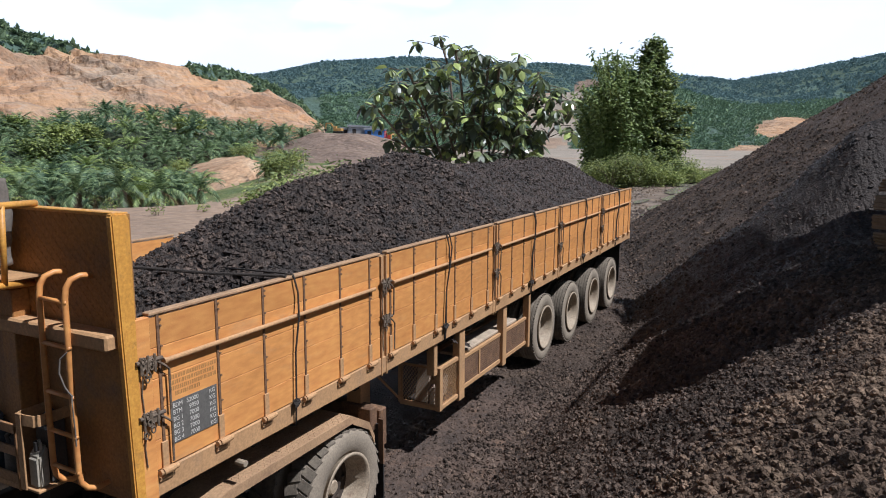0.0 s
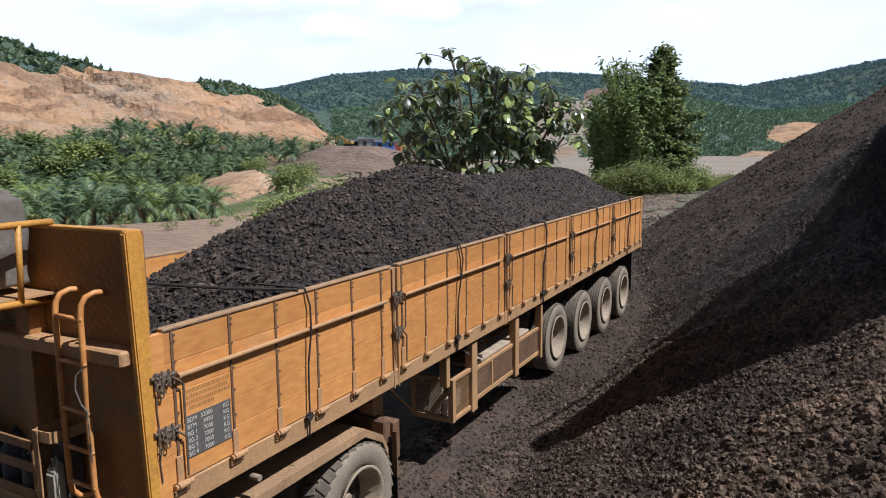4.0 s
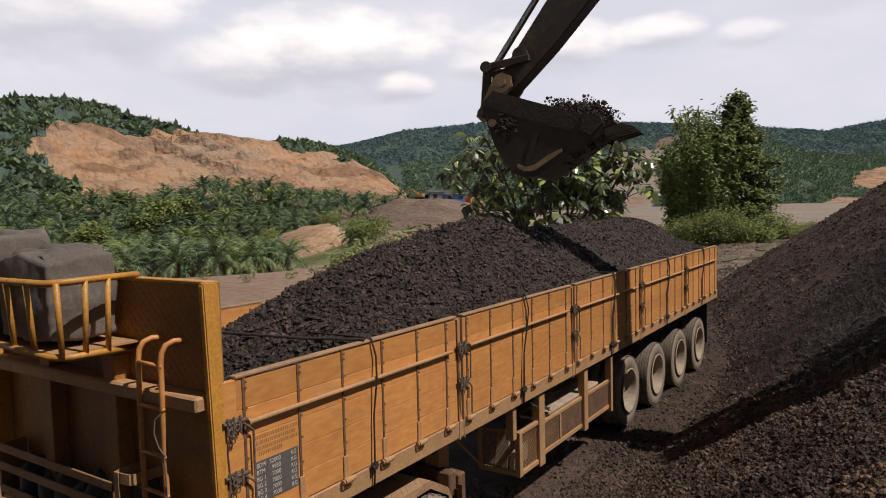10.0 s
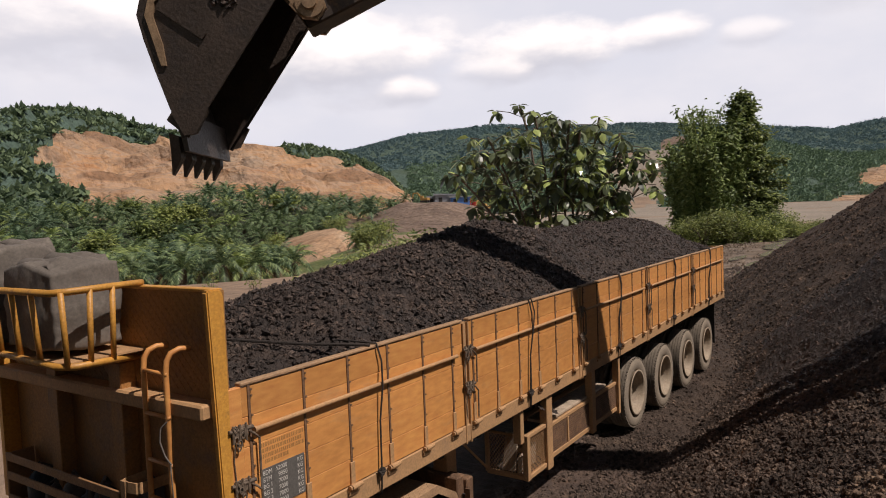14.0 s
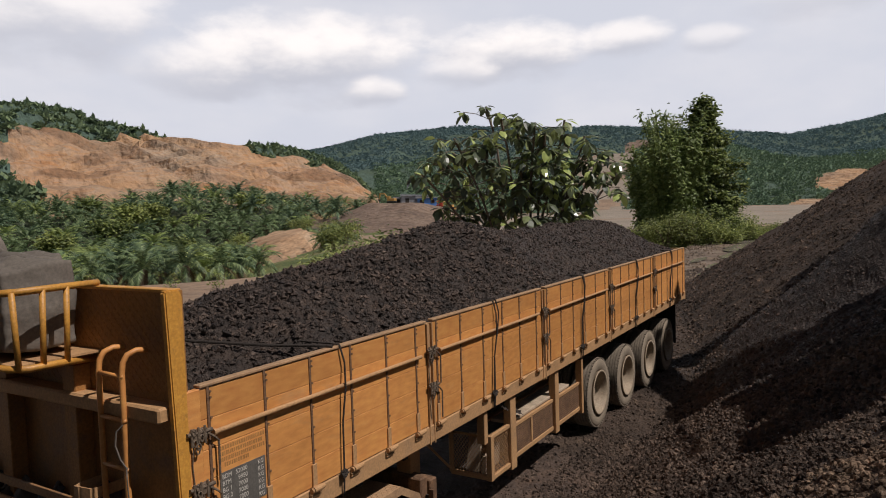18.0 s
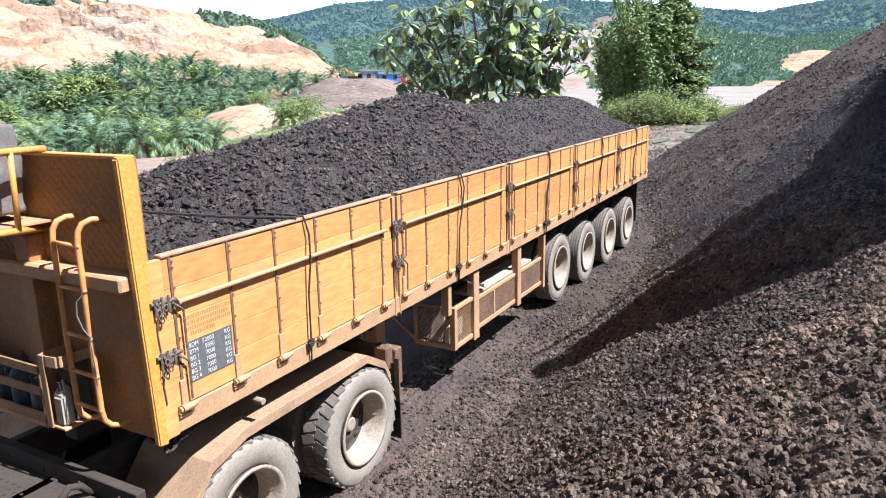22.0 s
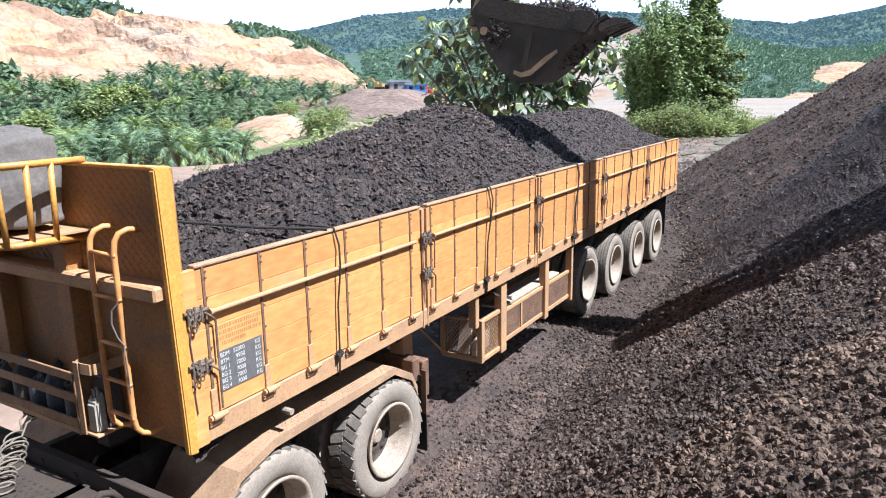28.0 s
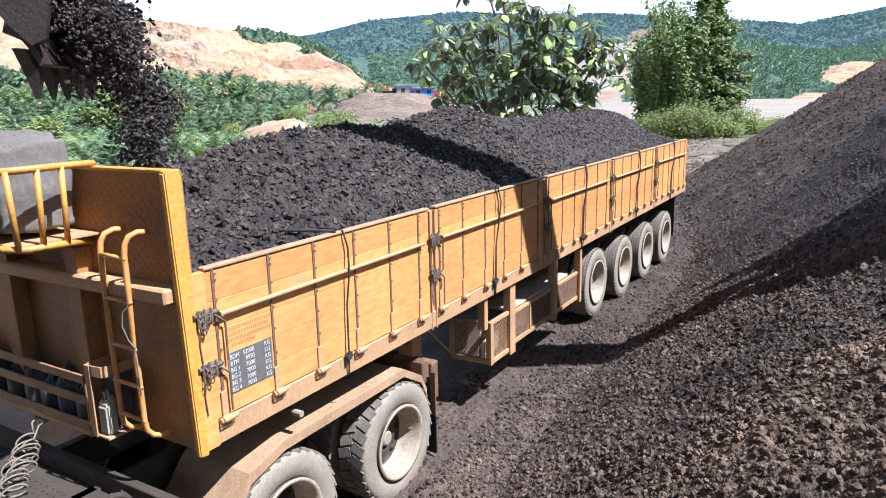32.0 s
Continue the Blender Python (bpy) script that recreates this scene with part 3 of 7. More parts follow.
for k, y in enumerate((0.90, 1.10, 1.29, 1.48, 1.70, 1.95)):
    bm = B()
    lathe(bm, [(0, 0), (0.075, 0), (0.085, 0.02), (0.085, 0.22), (0.06, 0.27), (0.028, 0.30), (0.028, 0.33), (0, 0.335)], 16)
    can = tagged(part("oil_can", bm, BLUEP if k in (1, 2, 5) else PLAST, smooth=True), "grimy %s plastic oil can lying in the carrier tray" % ("blue" if k in (1, 2, 5) else "grey"),
                 "can", "cans in the carrier tray")
    can.matrix_world = pose(-0.157, y, 1.302, 0, 0, 30 * k) @ Matrix.Diagonal((1, 1, (0.86, 1.0, 0.74, 0.92, 0.7, 0.85)[k], 1))
    part("handle", pipe(B(), [(-0.06, 0, 0.25), (-0.075, 0, 0.31), (0.0, 0, 0.36), (0.05, 0, 0.30)], 0.012, 7), PLAST, can)

# tarpaulin basket
basket = part("tarpaulin_basket", B(), YELS, trailer, "yellow tube basket on the headboard")
yb, xb = 0.60, -0.62
top_pts = [(-0.05, yb + 0.13, 2.91), (-0.3, yb + 0.06, 2.915), (xb + 0.06, yb + 0.01, 2.916), (xb, yb + 0.09, 2.912), (xb, 1.4, 2.91), (xb, 2.15, 2.92), (xb + 0.08, 2.22, 2.92), (-0.07, 2.24, 2.93)]
low_pts = [(-0.05, yb + 0.20, 2.45), (-0.3, yb + 0.08, 2.485), (xb + 0.08, yb + 0.02, 2.50), (xb + 0.02, yb + 0.10, 2.505), (xb + 0.04, 1.4, 2.52), (xb + 0.04, 2.13, 2.52), (-0.5, 2.2, 2.52), (-0.07, 2.22, 2.53)]
part("basket_rim", pipe(B(), top_pts, 0.02, 10), YELS, basket, smooth=True)
part("basket_base", pipe(B(), low_pts, 0.02, 10), YELS, basket, smooth=True)
for x, y, x2 in ((-0.28, yb + 0.06, -0.29), (-0.43, yb + 0.03, -0.44), (xb + 0.03, yb + 0.03, xb + 0.05), (xb, 0.9, xb + 0.04), (xb, 1.13, xb + 0.04), (xb, 1.36, xb + 0.04), (xb, 1.6, xb + 0.04), (xb, 1.85, xb + 0.04), (xb, 2.1, xb + 0.04)):
    part("basket_bar", rod(B(), (x, y, 2.915), (x2, y + 0.015, 2.49), 0.0165, 8), YELS, basket, smooth=True)
for z in (2.50,):
    part("basket_floor", box(B(), xb + 0.05, -0.07, yb + 0.1, 2.2, z, z + 0.012), RAIL, basket)


def tarp(name, cx, cy, z0, sx, sy, h, seed, label):
    """A folded canvas bundle: a squashed sack with creases."""
    bm = B()
    bmesh.ops.create_cube(bm, size=2)
    bmesh.ops.subdivide_edges(bm, edges=bm.edges, cuts=20, use_grid_fill=True)
    for v in bm.verts:
        p = v.co.copy()
        q = p.normalized() * 1.18
        p = p * 0.72 + q * 0.28
        c = noise.turbulence(Vector((p.x * 1.1 + seed, p.y * 2.2, p.z * 0.9)), 3, False) * 0.10
        r = noise.ridged_multi_fractal(Vector((p.x * 1.4 + seed, p.y * 1.4, p.z * 2.2)), 1.0, 2.1, 3, 1.0, 2.0) * 0.022
        k = 1 - 0.12 + c * 0.5 + r
        sag = 1.0 if p.z < 0 else 1 + 0.10 * math.sin(p.x * 2 + p.y * 3 + seed)
        v.co = Vector((p.x * k * sx / 2, p.y * k * sy / 2, (p.z * k * sag * 0.5 + 0.5) * h))
    ob = tagged(part(name, bm, TARP, None, smooth=True), label, "tarpaulin")
    ob.location = (cx, cy, z0)
    for j, (x0, w) in enumerate(((-0.22, 0.26), (-0.02, 0.26))):
        bm = B()
        rows = []
        for i in range(15):
            row = []
            for q in range(9):
                x, y = x0 * sx * 1.6 + w * sx * 1.6 * q / 8, -0.37 * sy + 0.74 * sy * i / 14
                fold = 0.014 * math.sin(q * 1.1 + seed + 0.25 * i) + 0.035 * noise.noise(Vector((x * 7 + seed, y * 5, j)))
                row.append((x, y, h * 0.95 + fold + 0.02 * j - 0.9 * max(0.0, abs(y) / sy - 0.27)))
            rows.append(row)
        lo = [[bm.verts.new(v) for v in row] for row in rows]
        hi = [[bm.verts.new((v[0], v[1], v[2] + 0.02)) for v in row] for row in rows]
        for g, flip in ((lo, True), (hi, False)):
            for i in range(14):
                for q in range(8):
                    f = (g[i][q], g[i][q + 1], g[i + 1][q + 1], g[i + 1][q])
                    bm.faces.new(f[::-1] if flip else f)
        rim = [(0, q) for q in range(8)] + [(i, 8) for i in range(14)] + [(14, q) for q in range(8, 0, -1)] + [(i, 0) for i in range(14, 0, -1)]
        for a, b in zip(rim, rim[1:] + rim[:1]):
            bm.faces.new((lo[a[0]][a[1]], lo[b[0]][b[1]], hi[b[0]][b[1]], hi[a[0]][a[1]]))
        part("fold", bm, TARP, ob, smooth=True)
    return ob


tarp("folded_tarpaulin", -0.33, 1.12, 2.515, 0.48, 0.66, 0.56, 3.0, "folded grey canvas tarpaulin stuffed into a yellow basket")
tarp("folded_tarpaulin", -0.34, 1.80, 2.515, 0.50, 0.72, 0.66, 11.0, "large folded grey-brown canvas tarpaulin in a yellow basket")

# lashing ropes
for x, sag in ((1.30, -0.07), (3.66, -0.08), (3.72, -0.16), (6.21, -0.10), (6.24, -0.18), (8.70, -0.10), (8.74, -0.22), (11.0, -0.12), (11.06, -0.26)):
    pts = [(x - 0.12, 0.5, TOP + 0.02), (x - 0.06, 0.05, TOP + 0.015), (x - 0.05, -0.015, TOP + 0.008), (x - 0.02, -0.03, TOP - 0.12), (x + sag * 0.6, -0.05, 2.05), (x + sag * 0.8, -0.025, 1.8), (x + sag, -0.03, 1.42),
           (x + sag, -0.02, BOT - 0.01), (x + sag, 0.05, BOT - 0.03)]
    rope = part("lashing_rope", pipe(B(), pts, 0.007, 7), ROPE, trailer, "black lashing rope over the side", smooth=True)
    bm = B()
    for q in range(3):
        a = Vector((x + sag, -0.035, 1.415 + 0.014 * q))
        pipe(bm, [a + Vector((0.026 * math.cos(u * 0.9 + q), 0.012 * math.sin(u * 1.3), 0.014 * math.sin(u * 0.9 + q))) for u in range(8)], 0.009, 6)
    part("rope_knot", bm, ROPE, rope)
part("cross_rope", pipe(B(), [(1.18, -0.01, TOP + 0.008), (1.17, 0.03, TOP + 0.012), (0.93, 0.38, 2.375), (0.62, 0.85, 2.43), (0.3, 1.5, 2.52), (0.05, 2.3, 2.64), (-0.03, 2.43, 2.66)], 0.011, 7), ROPE, trailer, "slack black rope across the load")

# under the deck: tool cage, slatted locker, posts
cage = part("tool_cage", B(), RAIL, trailer, "dusty steel mesh tool cage")
CX0, CX1, CY0, CY1, CZ0, CZ1 = 3.60, 4.02, 0.06, 0.52, 0.53, 0.955
for x0, x1, y0, y1, z0, z1 in ((CX0 - 0.03, CX0 + 0.03, CY0 - 0.03, CY0 + 0.03, CZ0 - 0.02, CZ1 + 0.02), (CX0 - 0.02, CX0 + 0.02, CY1 - 0.02, CY1 + 0.02, CZ0, CZ1), (CX0, CX1, CY0 - 0.02, CY0 + 0.02, CZ0 - 0.02, CZ0 + 0.025),
                               (CX0, CX1, CY0 - 0.02, CY0 + 0.02, CZ1 - 0.02, CZ1 + 0.02), (CX0 - 0.02, CX0 + 0.02, CY0, CY1, CZ0 - 0.02, CZ0 + 0.025), (CX0 - 0.012, CX0 + 0.012, CY0, CY1, CZ1 - 0.012, CZ1 + 0.012)):
    part("cage_bar", box(B(), x0, x1, y0, y1, z0, z1, 0.004), RAIL, cage)
bm = B()
for k in range(-9, 13):
    y = CY0 + k * 0.036
    for s_ in (-1, 1):
        a0, a1 = (y, y + 0.32) if s_ > 0 else (y + 0.32, y)
        # clip the diagonal to the end face
        pts = [(yy, CZ0 + (CZ1 - CZ0) * q / 12) for q, yy in ((q, a0 + (a1 - a0) * q / 12) for q in range(13)) if CY0 <= yy <= CY1]
        if len(pts) > 1:
            rod(bm, (CX0 + 0.002 * s_, pts[0][0], pts[0][1]), (CX0 + 0.002 * s_, pts[-1][0], pts[-1][1]), 0.0032, 4)
        pts = [(yy, zz) for yy, zz in ((yy - CY0 + CX0, zz) for yy, zz in pts) if CX0 <= yy <= CX1]
        if len(pts) > 1:
            rod(bm, (pts[0][0], CY0 + 0.002 * s_, pts[0][1]), (pts[-1][0], CY0 + 0.002 * s_, pts[-1][1]), 0.0032, 4)
part("wire_mesh", bm, RAIL, cage)["kind"] = "stuff"
part("cage_floor", box(B(), CX0, CX1, CY0, CY1, CZ0 - 0.005, CZ0 + 0.01), CHAS, cage)
part("plank_offcut", prism(B(), [(3.64, 0.55), (3.95, 0.58), (3.97, 0.78), (3.66, 0.72)], 0.14, 0.19), SAWN, cage, "pale sawn wood offcut")
part("plank_offcut", prism(B(), [(3.63, 0.56), (3.66, 0.55), (3.74, 0.93), (3.71, 0.94)], 0.22, 0.36), SAWN, cage, "pale sawn wood offcut")
part("cage_stay", rod(B(), (2.80, 0.50, 1.24), (3.60, 0.52, 0.55), 0.014, 6), RAIL, cage)
part("cage_stay", rod(B(), (2.95, 0.45, 1.22), (3.58, 0.47, 0.95), 0.010, 6), RAIL, cage)
for x, z0, w in ((3.44, 0.93, 0.07), (4.03, 0.47, 0.13), (5.27, 0.50, 0.11), (6.18, 0.50, 0.06)):
    part("guard_post", box(B(), x, x + w, 0.03, 0.12, z0, BOT + 0.005, 0.006), RAIL, trailer)
locker = part("slatted_locker", box(B(), 4.16, 6.18, 0.12, 0.62, 0.56, 0.60), RAIL, trailer, "dusty slatted steel locker under the deck")
part("locker_top", box(B(), 4.16, 5.9, 0.10, 0.34, 0.925, 0.96, 0.006), SAWN, locker, "weathered pale board on the locker")
part("locker_top", box(B(), 4.16, 6.16, 0.37, 0.64, 0.918, 0.95, 0.006), RAIL, locker)
for z0, z1 in ((0.54, 0.59), (0.885, 0.925)):
    part("locker_frame", box(B(), 4.16, 6.18, 0.065, 0.10, z0, z1, 0.004), RAIL, locker)
for x in (4.62, 5.39):
    part("locker_frame", box(B(), x, x + 0.035, 0.062, 0.10, 0.592, 0.883, 0.004), RAIL, locker)
for k in range(11):
    part("slat", box(B(), 4.17, 6.17, 0.075, 0.09, 0.597 + k * 0.026, 0.615 + k * 0.026), RUST, locker)
part("air_tank", rod(B(), (4.3, 0.45, 1.1), (5.4, 0.45, 1.1), 0.13, 20), DARK, trailer, smooth=True)
for y in (0.35, 1.85):
    bm = box(B(), 2.60, 2.76, y, y + 0.16, 0.42, 1.2, 0.008)
    box(bm, 2.62, 2.74, y + 0.02, y + 0.14, 0.25, 0.42)
    box(bm, 2.52, 2.84, y - 0.06, y + 0.22, 0.2, 0.25, 0.005)
    part("landing_leg", bm, RAIL, trailer)
part("leg_brace", box(B(), 2.65, 2.71, 0.5, 1.86, 0.75, 0.82), DARK, trailer)
bm = box(B(), LEN - 0.02, LEN + 0.05, 0.0, WID, BOT - 0.02, SILL + 0.02, 0.008)
part("tail_beam", bm, RAIL, trailer)
bm = box(B(), LEN - 0.035, LEN, 0.0, WID, SILL + 0.03, TOP - 0.02)
part("tailgate", bm, YEL, trailer)
for y in (0.3, WID - 0.35):
    part("tail_bracket", prism(B(), [(LEN + 0.02, BOT), (LEN - 0.25, BOT), (LEN - 0.05, 0.7), (LEN + 0.02, 0.7)], y, y + 0.05), DARK, trailer)
for y in (0.1, 1.9):
    part("mud_flap", box(B(), 11.78, 11.80, y, y + 0.5, 0.42, BOT), DARK, trailer, "black rubber mud flap")
part("side_marker", rod(B(), (0.72, -0.02, 1.19), (0.72, 0.06, 1.19), 0.022, 10), RIM, trailer)


# ---- wheels ----
def tyre_mesh(r, w, lugs, ribs=0):
    bm = B()
    h = w / 2
    prof = [(0.30 * r / 0.5, -h * 0.72), (0.33 * r / 0.5, -h * 0.93), (0.40 * r / 0.5, -h), (0.46 * r / 0.5, -h * 0.96), (0.488 * r / 0.5, -h * 0.82), (0.489 * r / 0.5, h * 0.82),
            (0.46 * r / 0.5, h * 0.96), (0.40 * r / 0.5, h), (0.33 * r / 0.5, h * 0.93), (0.30 * r / 0.5, h * 0.72), (0.30 * r / 0.5, -h * 0.72)]
    lathe(bm, prof, 48)
    for f in bm.faces:
        f.material_index = 0
        f.smooth = True
    carcass = bm
    bm = B()
    if ribs:
        # ribbed tread with notched shoulders
        ro, ri, pitch = 0.501 * r / 0.5, 0.487 * r / 0.5, h * 1.56 / ribs
        prof = []
        for k in range(ribs):
            z0 = -h * 0.78 + k * pitch
            prof += [(ri, z0 + pitch * 0.08), (ro, z0 + pitch * 0.14), (ro, z0 + pitch * 0.86), (ri, z0 + pitch * 0.92)]
        lathe(bm, prof, 48)
        for k in range(lugs):
            for sd in (-1, 1):
                m = Matrix.Rotation(k * math.tau / lugs, 4, "Z") @ Matrix.Translation((0.490 * r / 0.5, 0, sd * h * 0.84))
                bmesh.ops.create_cube(bm, size=1, matrix=m @ Matrix.Diagonal((0.016, math.tau * r / lugs * 0.6, h * 0.16, 1)))
    for k in range(0 if ribs else lugs):
        for s in (-1, 1):
            a = (k + (0.5 if s > 0 else 0)) * math.tau / lugs
            m = Matrix.Rotation(a, 4, "Z") @ Matrix.Translation((0.490 * r / 0.5, 0, s * h * 0.44)) @ Matrix.Rotation(radians(18 * s), 4, "X")
            q = bmesh.ops.create_cube(bm, size=1, matrix=m @ Matrix.Diagonal((0.016, math.tau * r / lugs * 0.74, h * 0.84, 1)))
    for f in carcass.faces:
        c = f.calc_center_median()
        if (c.x ** 2 + c.y ** 2) ** 0.5 > 0.475 * r / 0.5:
            f.material_index = 1
    return mesh("tyre", carcass, (TYRE, TREAD)), mesh("tread", bm, TREAD)


def rim_mesh(deep):
    """A disc wheel, its outer face towards -z; deep: how far the disc sits inside."""
    bm = B()
    lathe(bm, [(0.305, 0.10), (0.305, -0.135), (0.322, -0.142), (0.322, -0.152), (0.296, -0.152), (0.285, -0.125), (0.268, -0.10), (0.262, deep - 0.14), (0.235, deep - 0.125), (0.20, deep - 0.135),
               (0.15, deep - 0.165), (0.10, deep - 0.17), (0.10, deep - 0.10), (0.0, deep - 0.10)], 40)
    for k in range(8):
        a = k * math.tau / 8
        m = Matrix.Translation((0.215 * math.cos(a), 0.215 * math.sin(a), deep - 0.135))
        bmesh.ops.create_cone(bm, cap_ends=True, segments=12, radius1=0.026, radius2=0.022, depth=0.012, matrix=m)
    # the sunken disc gets the dark colour, painting the shade in the dish
    for f in bm.faces:
        c = f.calc_center_median()
        f.material_index = 1 if math.hypot(c.x, c.y) < 0.255 and deep > 0.15 else 0
    return mesh("rim", bm, (RIM, CHAS), True)


def hub_mesh(deep):
    bm = B()
    lathe(bm, [(0.0, deep - 0.25), (0.05, deep - 0.25), (0.062, deep - 0.24), (0.066, deep - 0.20), (0.098, deep - 0.195), (0.105, deep - 0.17), (0.14, deep - 0.168), (0.14, deep - 0.15), (0.0, deep - 0.15)], 24)
    for k in range(10):
        a = (k + 0.5) * math.tau / 10
        rod(bm, (0.122 * math.cos(a), 0.122 * math.sin(a), deep - 0.15), (0.122 * math.cos(a), 0.122 * math.sin(a), deep - 0.198), 0.0135, 6)
    return mesh("hub", bm, RIM, False)


tyre_rear, tyre_drive = tyre_mesh(0.5, 0.27, 54, 5), tyre_mesh(0.51, 0.28, 32)
rim_in, hub_in = rim_mesh(0.17), hub_mesh(0.20)
rim_drive, hub_drive = rim_mesh(0.20), hub_mesh(0.245)


def wheel(parent, name, x, y, z, out, tyre, rim, hub, spin):
    """out: -1 when the disc faces -y."""
    m = pose(x, y, z, -90 if out < 0 else 90, 0, 0) @ pose(0, 0, 0, 0, 0, spin)
    if out < 0:
        m = pose(x, y, z, 0, 0, 0) @ Matrix(((1, 0, 0, 0), (0, 0, 1, 0), (0, -1, 0, 0), (0, 0, 0, 1))) @ pose(0, 0, 0, 0, 0, spin)
    w = new(name)
    w.parent, w.matrix_local = parent, m
    shared("tyre", tyre[0], w, None, "dusty grey-brown rubber tyre")
    shared("tread", tyre[1], w)["kind"] = "stuff"
    shared("rim", rim, w, None, "dusty tan steel rim, its sunken disc darkened for shade")
    shared("hub", hub, w)
    return w


for k, x in enumerate((7.09, 8.44, 9.79, 11.14)):
    z = 0.505 + (0.055 if k == 0 else 0.0)
    for y, out in ((0.235, -1), (0.56, 1), (1.88, -1), (2.21, 1)):
        wheel(trailer, "wheel", x, y, z, out, tyre_rear, rim_in, hub_in, 17 * k + 40 * y)
    part("axle", rod(B(), (x, 0.3, z), (x, 2.15, z), 0.07, 12), DARK, trailer)
    bm = B()
    for y in (0.78, 1.62):
        for q in range(4):
            box(bm, x - 0.5 + q * 0.06, x + 0.5 - q * 0.06, y, y + 0.08, z + 0.1 + q * 0.022, z + 0.118 + q * 0.022)
        box(bm, x + 0.55, x + 0.75, y - 0.02, y + 0.1, z + 0.06, 1.0)
    part("leaf_spring", bm, DARK, trailer)

# ---- prime mover (rear part under the trailer nose) ----
tractor = tagged(new("prime_mover"), "dusty prime mover with chequer-plate fenders coupled under the trailer nose", "truck")
tractor.matrix_world = pose(2.3, 0.16, -0.10, 0, 0, 0.0)
TX = -2.3


def fender():
    bm = B()
    out = [(2.36 + TX, 0.83), (2.28 + TX, 0.98), (2.02 + TX, 1.13), (0.62 + TX, 1.13), (0.30 + TX, 1.04), (0.10 + TX, 0.80)]
    inn = [(x, z - 0.012) for x, z in out]
    prism(bm, out + inn[::-1], -0.10, 0.52)
    fl = prism(B(), out + [(x, z - 0.07) for x, z in out][::-1], -0.112, -0.10)
    return bm, fl


f1, f2 = fender()
fnd = part("fender", f1, FENDER, tractor, "dusty tan chequer-plate fender")
part("fender_lip", f2, FENDER, fnd)
bm = B()
for i in range(44):
    for j in range(18):
        x, y = 0.66 + TX + i * 0.031, -0.085 + j * 0.033
        a = 0.009 if (i + j) % 2 else -0.009
        rod(bm, (x - 0.009, y - a, 1.131), (x + 0.009, y + a, 1.131), 0.003, 4)
part("chequer_relief", bm, FENDER, fnd)
mirror = copy_thing(fnd, pose(0, 2.13, 0) @ Matrix.Diagonal((1, -1, 1, 1)))
mirror.matrix_basis = pose(0, 1.62, 0)
for x in (1.93 + TX, 0.60 + TX):
    for y, out in ((0.02, -1), (0.36, 1), (1.66, -1), (2.0, 1)):
        wheel(tractor, "wheel", x, y, 0.51, out, tyre_drive, rim_drive, hub_drive, 23 + 50 * x)
    part("drive_axle", rod(B(), (x, 0.2, 0.51), (x, 1.9, 0.51), 0.1, 14), DARK, tractor)
for y in (0.62, 1.34):
    bm = box(B(), -5.2, 0.35, y, y + 0.075, 0.78, 1.02, 0.006)
    for k in range(26):
        rod(bm, (-5.0 + k * 0.2, y - 0.006, 0.9 + 0.05 * (k % 2)), (-5.0 + k * 0.2, y + 0.02, 0.9 + 0.05 * (k % 2)), 0.012, 8)
    part("chassis_rail", bm, CHAS, tractor, "dusty steel chassis rail with bolts")
part("chassis_tube", rod(B(), (-1.62, 0.2, 0.93), (-1.62, 1.8, 0.93), 0.12, 18), CHAS, tractor, smooth=True)
bm = box(B(), -2.535, -2.47, -0.1, 2.0, 0.98, 1.12, 0.006)
for k in range(6):
    rod(bm, (-2.545, 0.05 + k * 0.36, 1.05), (-2.53, 0.05 + k * 0.36, 1.05), 0.018, 10)
cross = part("cross_member", bm, CATW, tractor, "grimy brown cross member with bolt heads")
part("towing_hook", pipe(B(), [(-2.545, 0.30, 1.02), (-2.60, 0.30, 1.10), (-2.66, 0.31, 1.12), (-2.71, 0.31, 1.08), (-2.72, 0.31, 1.00)], 0.022, 8), CATW, cross, smooth=True)
bm = B()
box(bm, -4.6, -2.56, -0.05, 1.75, 1.0, 1.02)
part("catwalk", bm, CATW, tractor, "dusty perforated catwalk plate")
bm = B()
for i in range(42):
    for j in range(11):
        x, y = -4.5 + i * 0.044, 0.66 + j * 0.062 + (0.031 if i % 2 else 0)
        rod(bm, (x, y, 1.019), (x, y, 1.0225), 0.011, 7)
part("catwalk_holes", bm, DARK, tractor)["kind"] = "stuff"
bm = box(B(), -4.6, -2.6, -0.05, 0.60, 0.62, 1.0, 0.02)
part("fuel_tank", bm, CHAS, tractor)
bm = B()
box(bm, 0.25, 0.36, -0.05, 0.62, 0.62, 0.98, 0.01)
box(bm, 0.14, 0.25, -0.02, 0.12, 0.80, 1.02, 0.01)
rod(bm, (0.30, -0.06, 0.72), (0.30, 0.1, 0.72), 0.04, 10)
part("tail_bracket", bm, RUST, tractor, "rusty brown tail bracket")
part("mud_flap", box(B(), 0.215, 0.23, -0.10, 0.52, 0.12, 0.86), DARK, tractor, "black rubber mud flap")
part("mud_flap_strip", box(B(), 0.20, 0.214, -0.11, -0.06, 0.5, 0.92), RUST, tractor)
part("fifth_wheel", prism(B(), [(-1.5, 1.05), (-0.5, 1.05), (-0.45, 1.2), (-1.45, 1.2)], 0.55, 1.5), DARK, tractor)
HOSE = mat("dusty_coil_hose", (0.19, 0.152, 0.108), 0.75, var=0.3, scale=10, spots=(0.14, 0.11, 0.08), spot_scale=20, spot_amount=0.4)
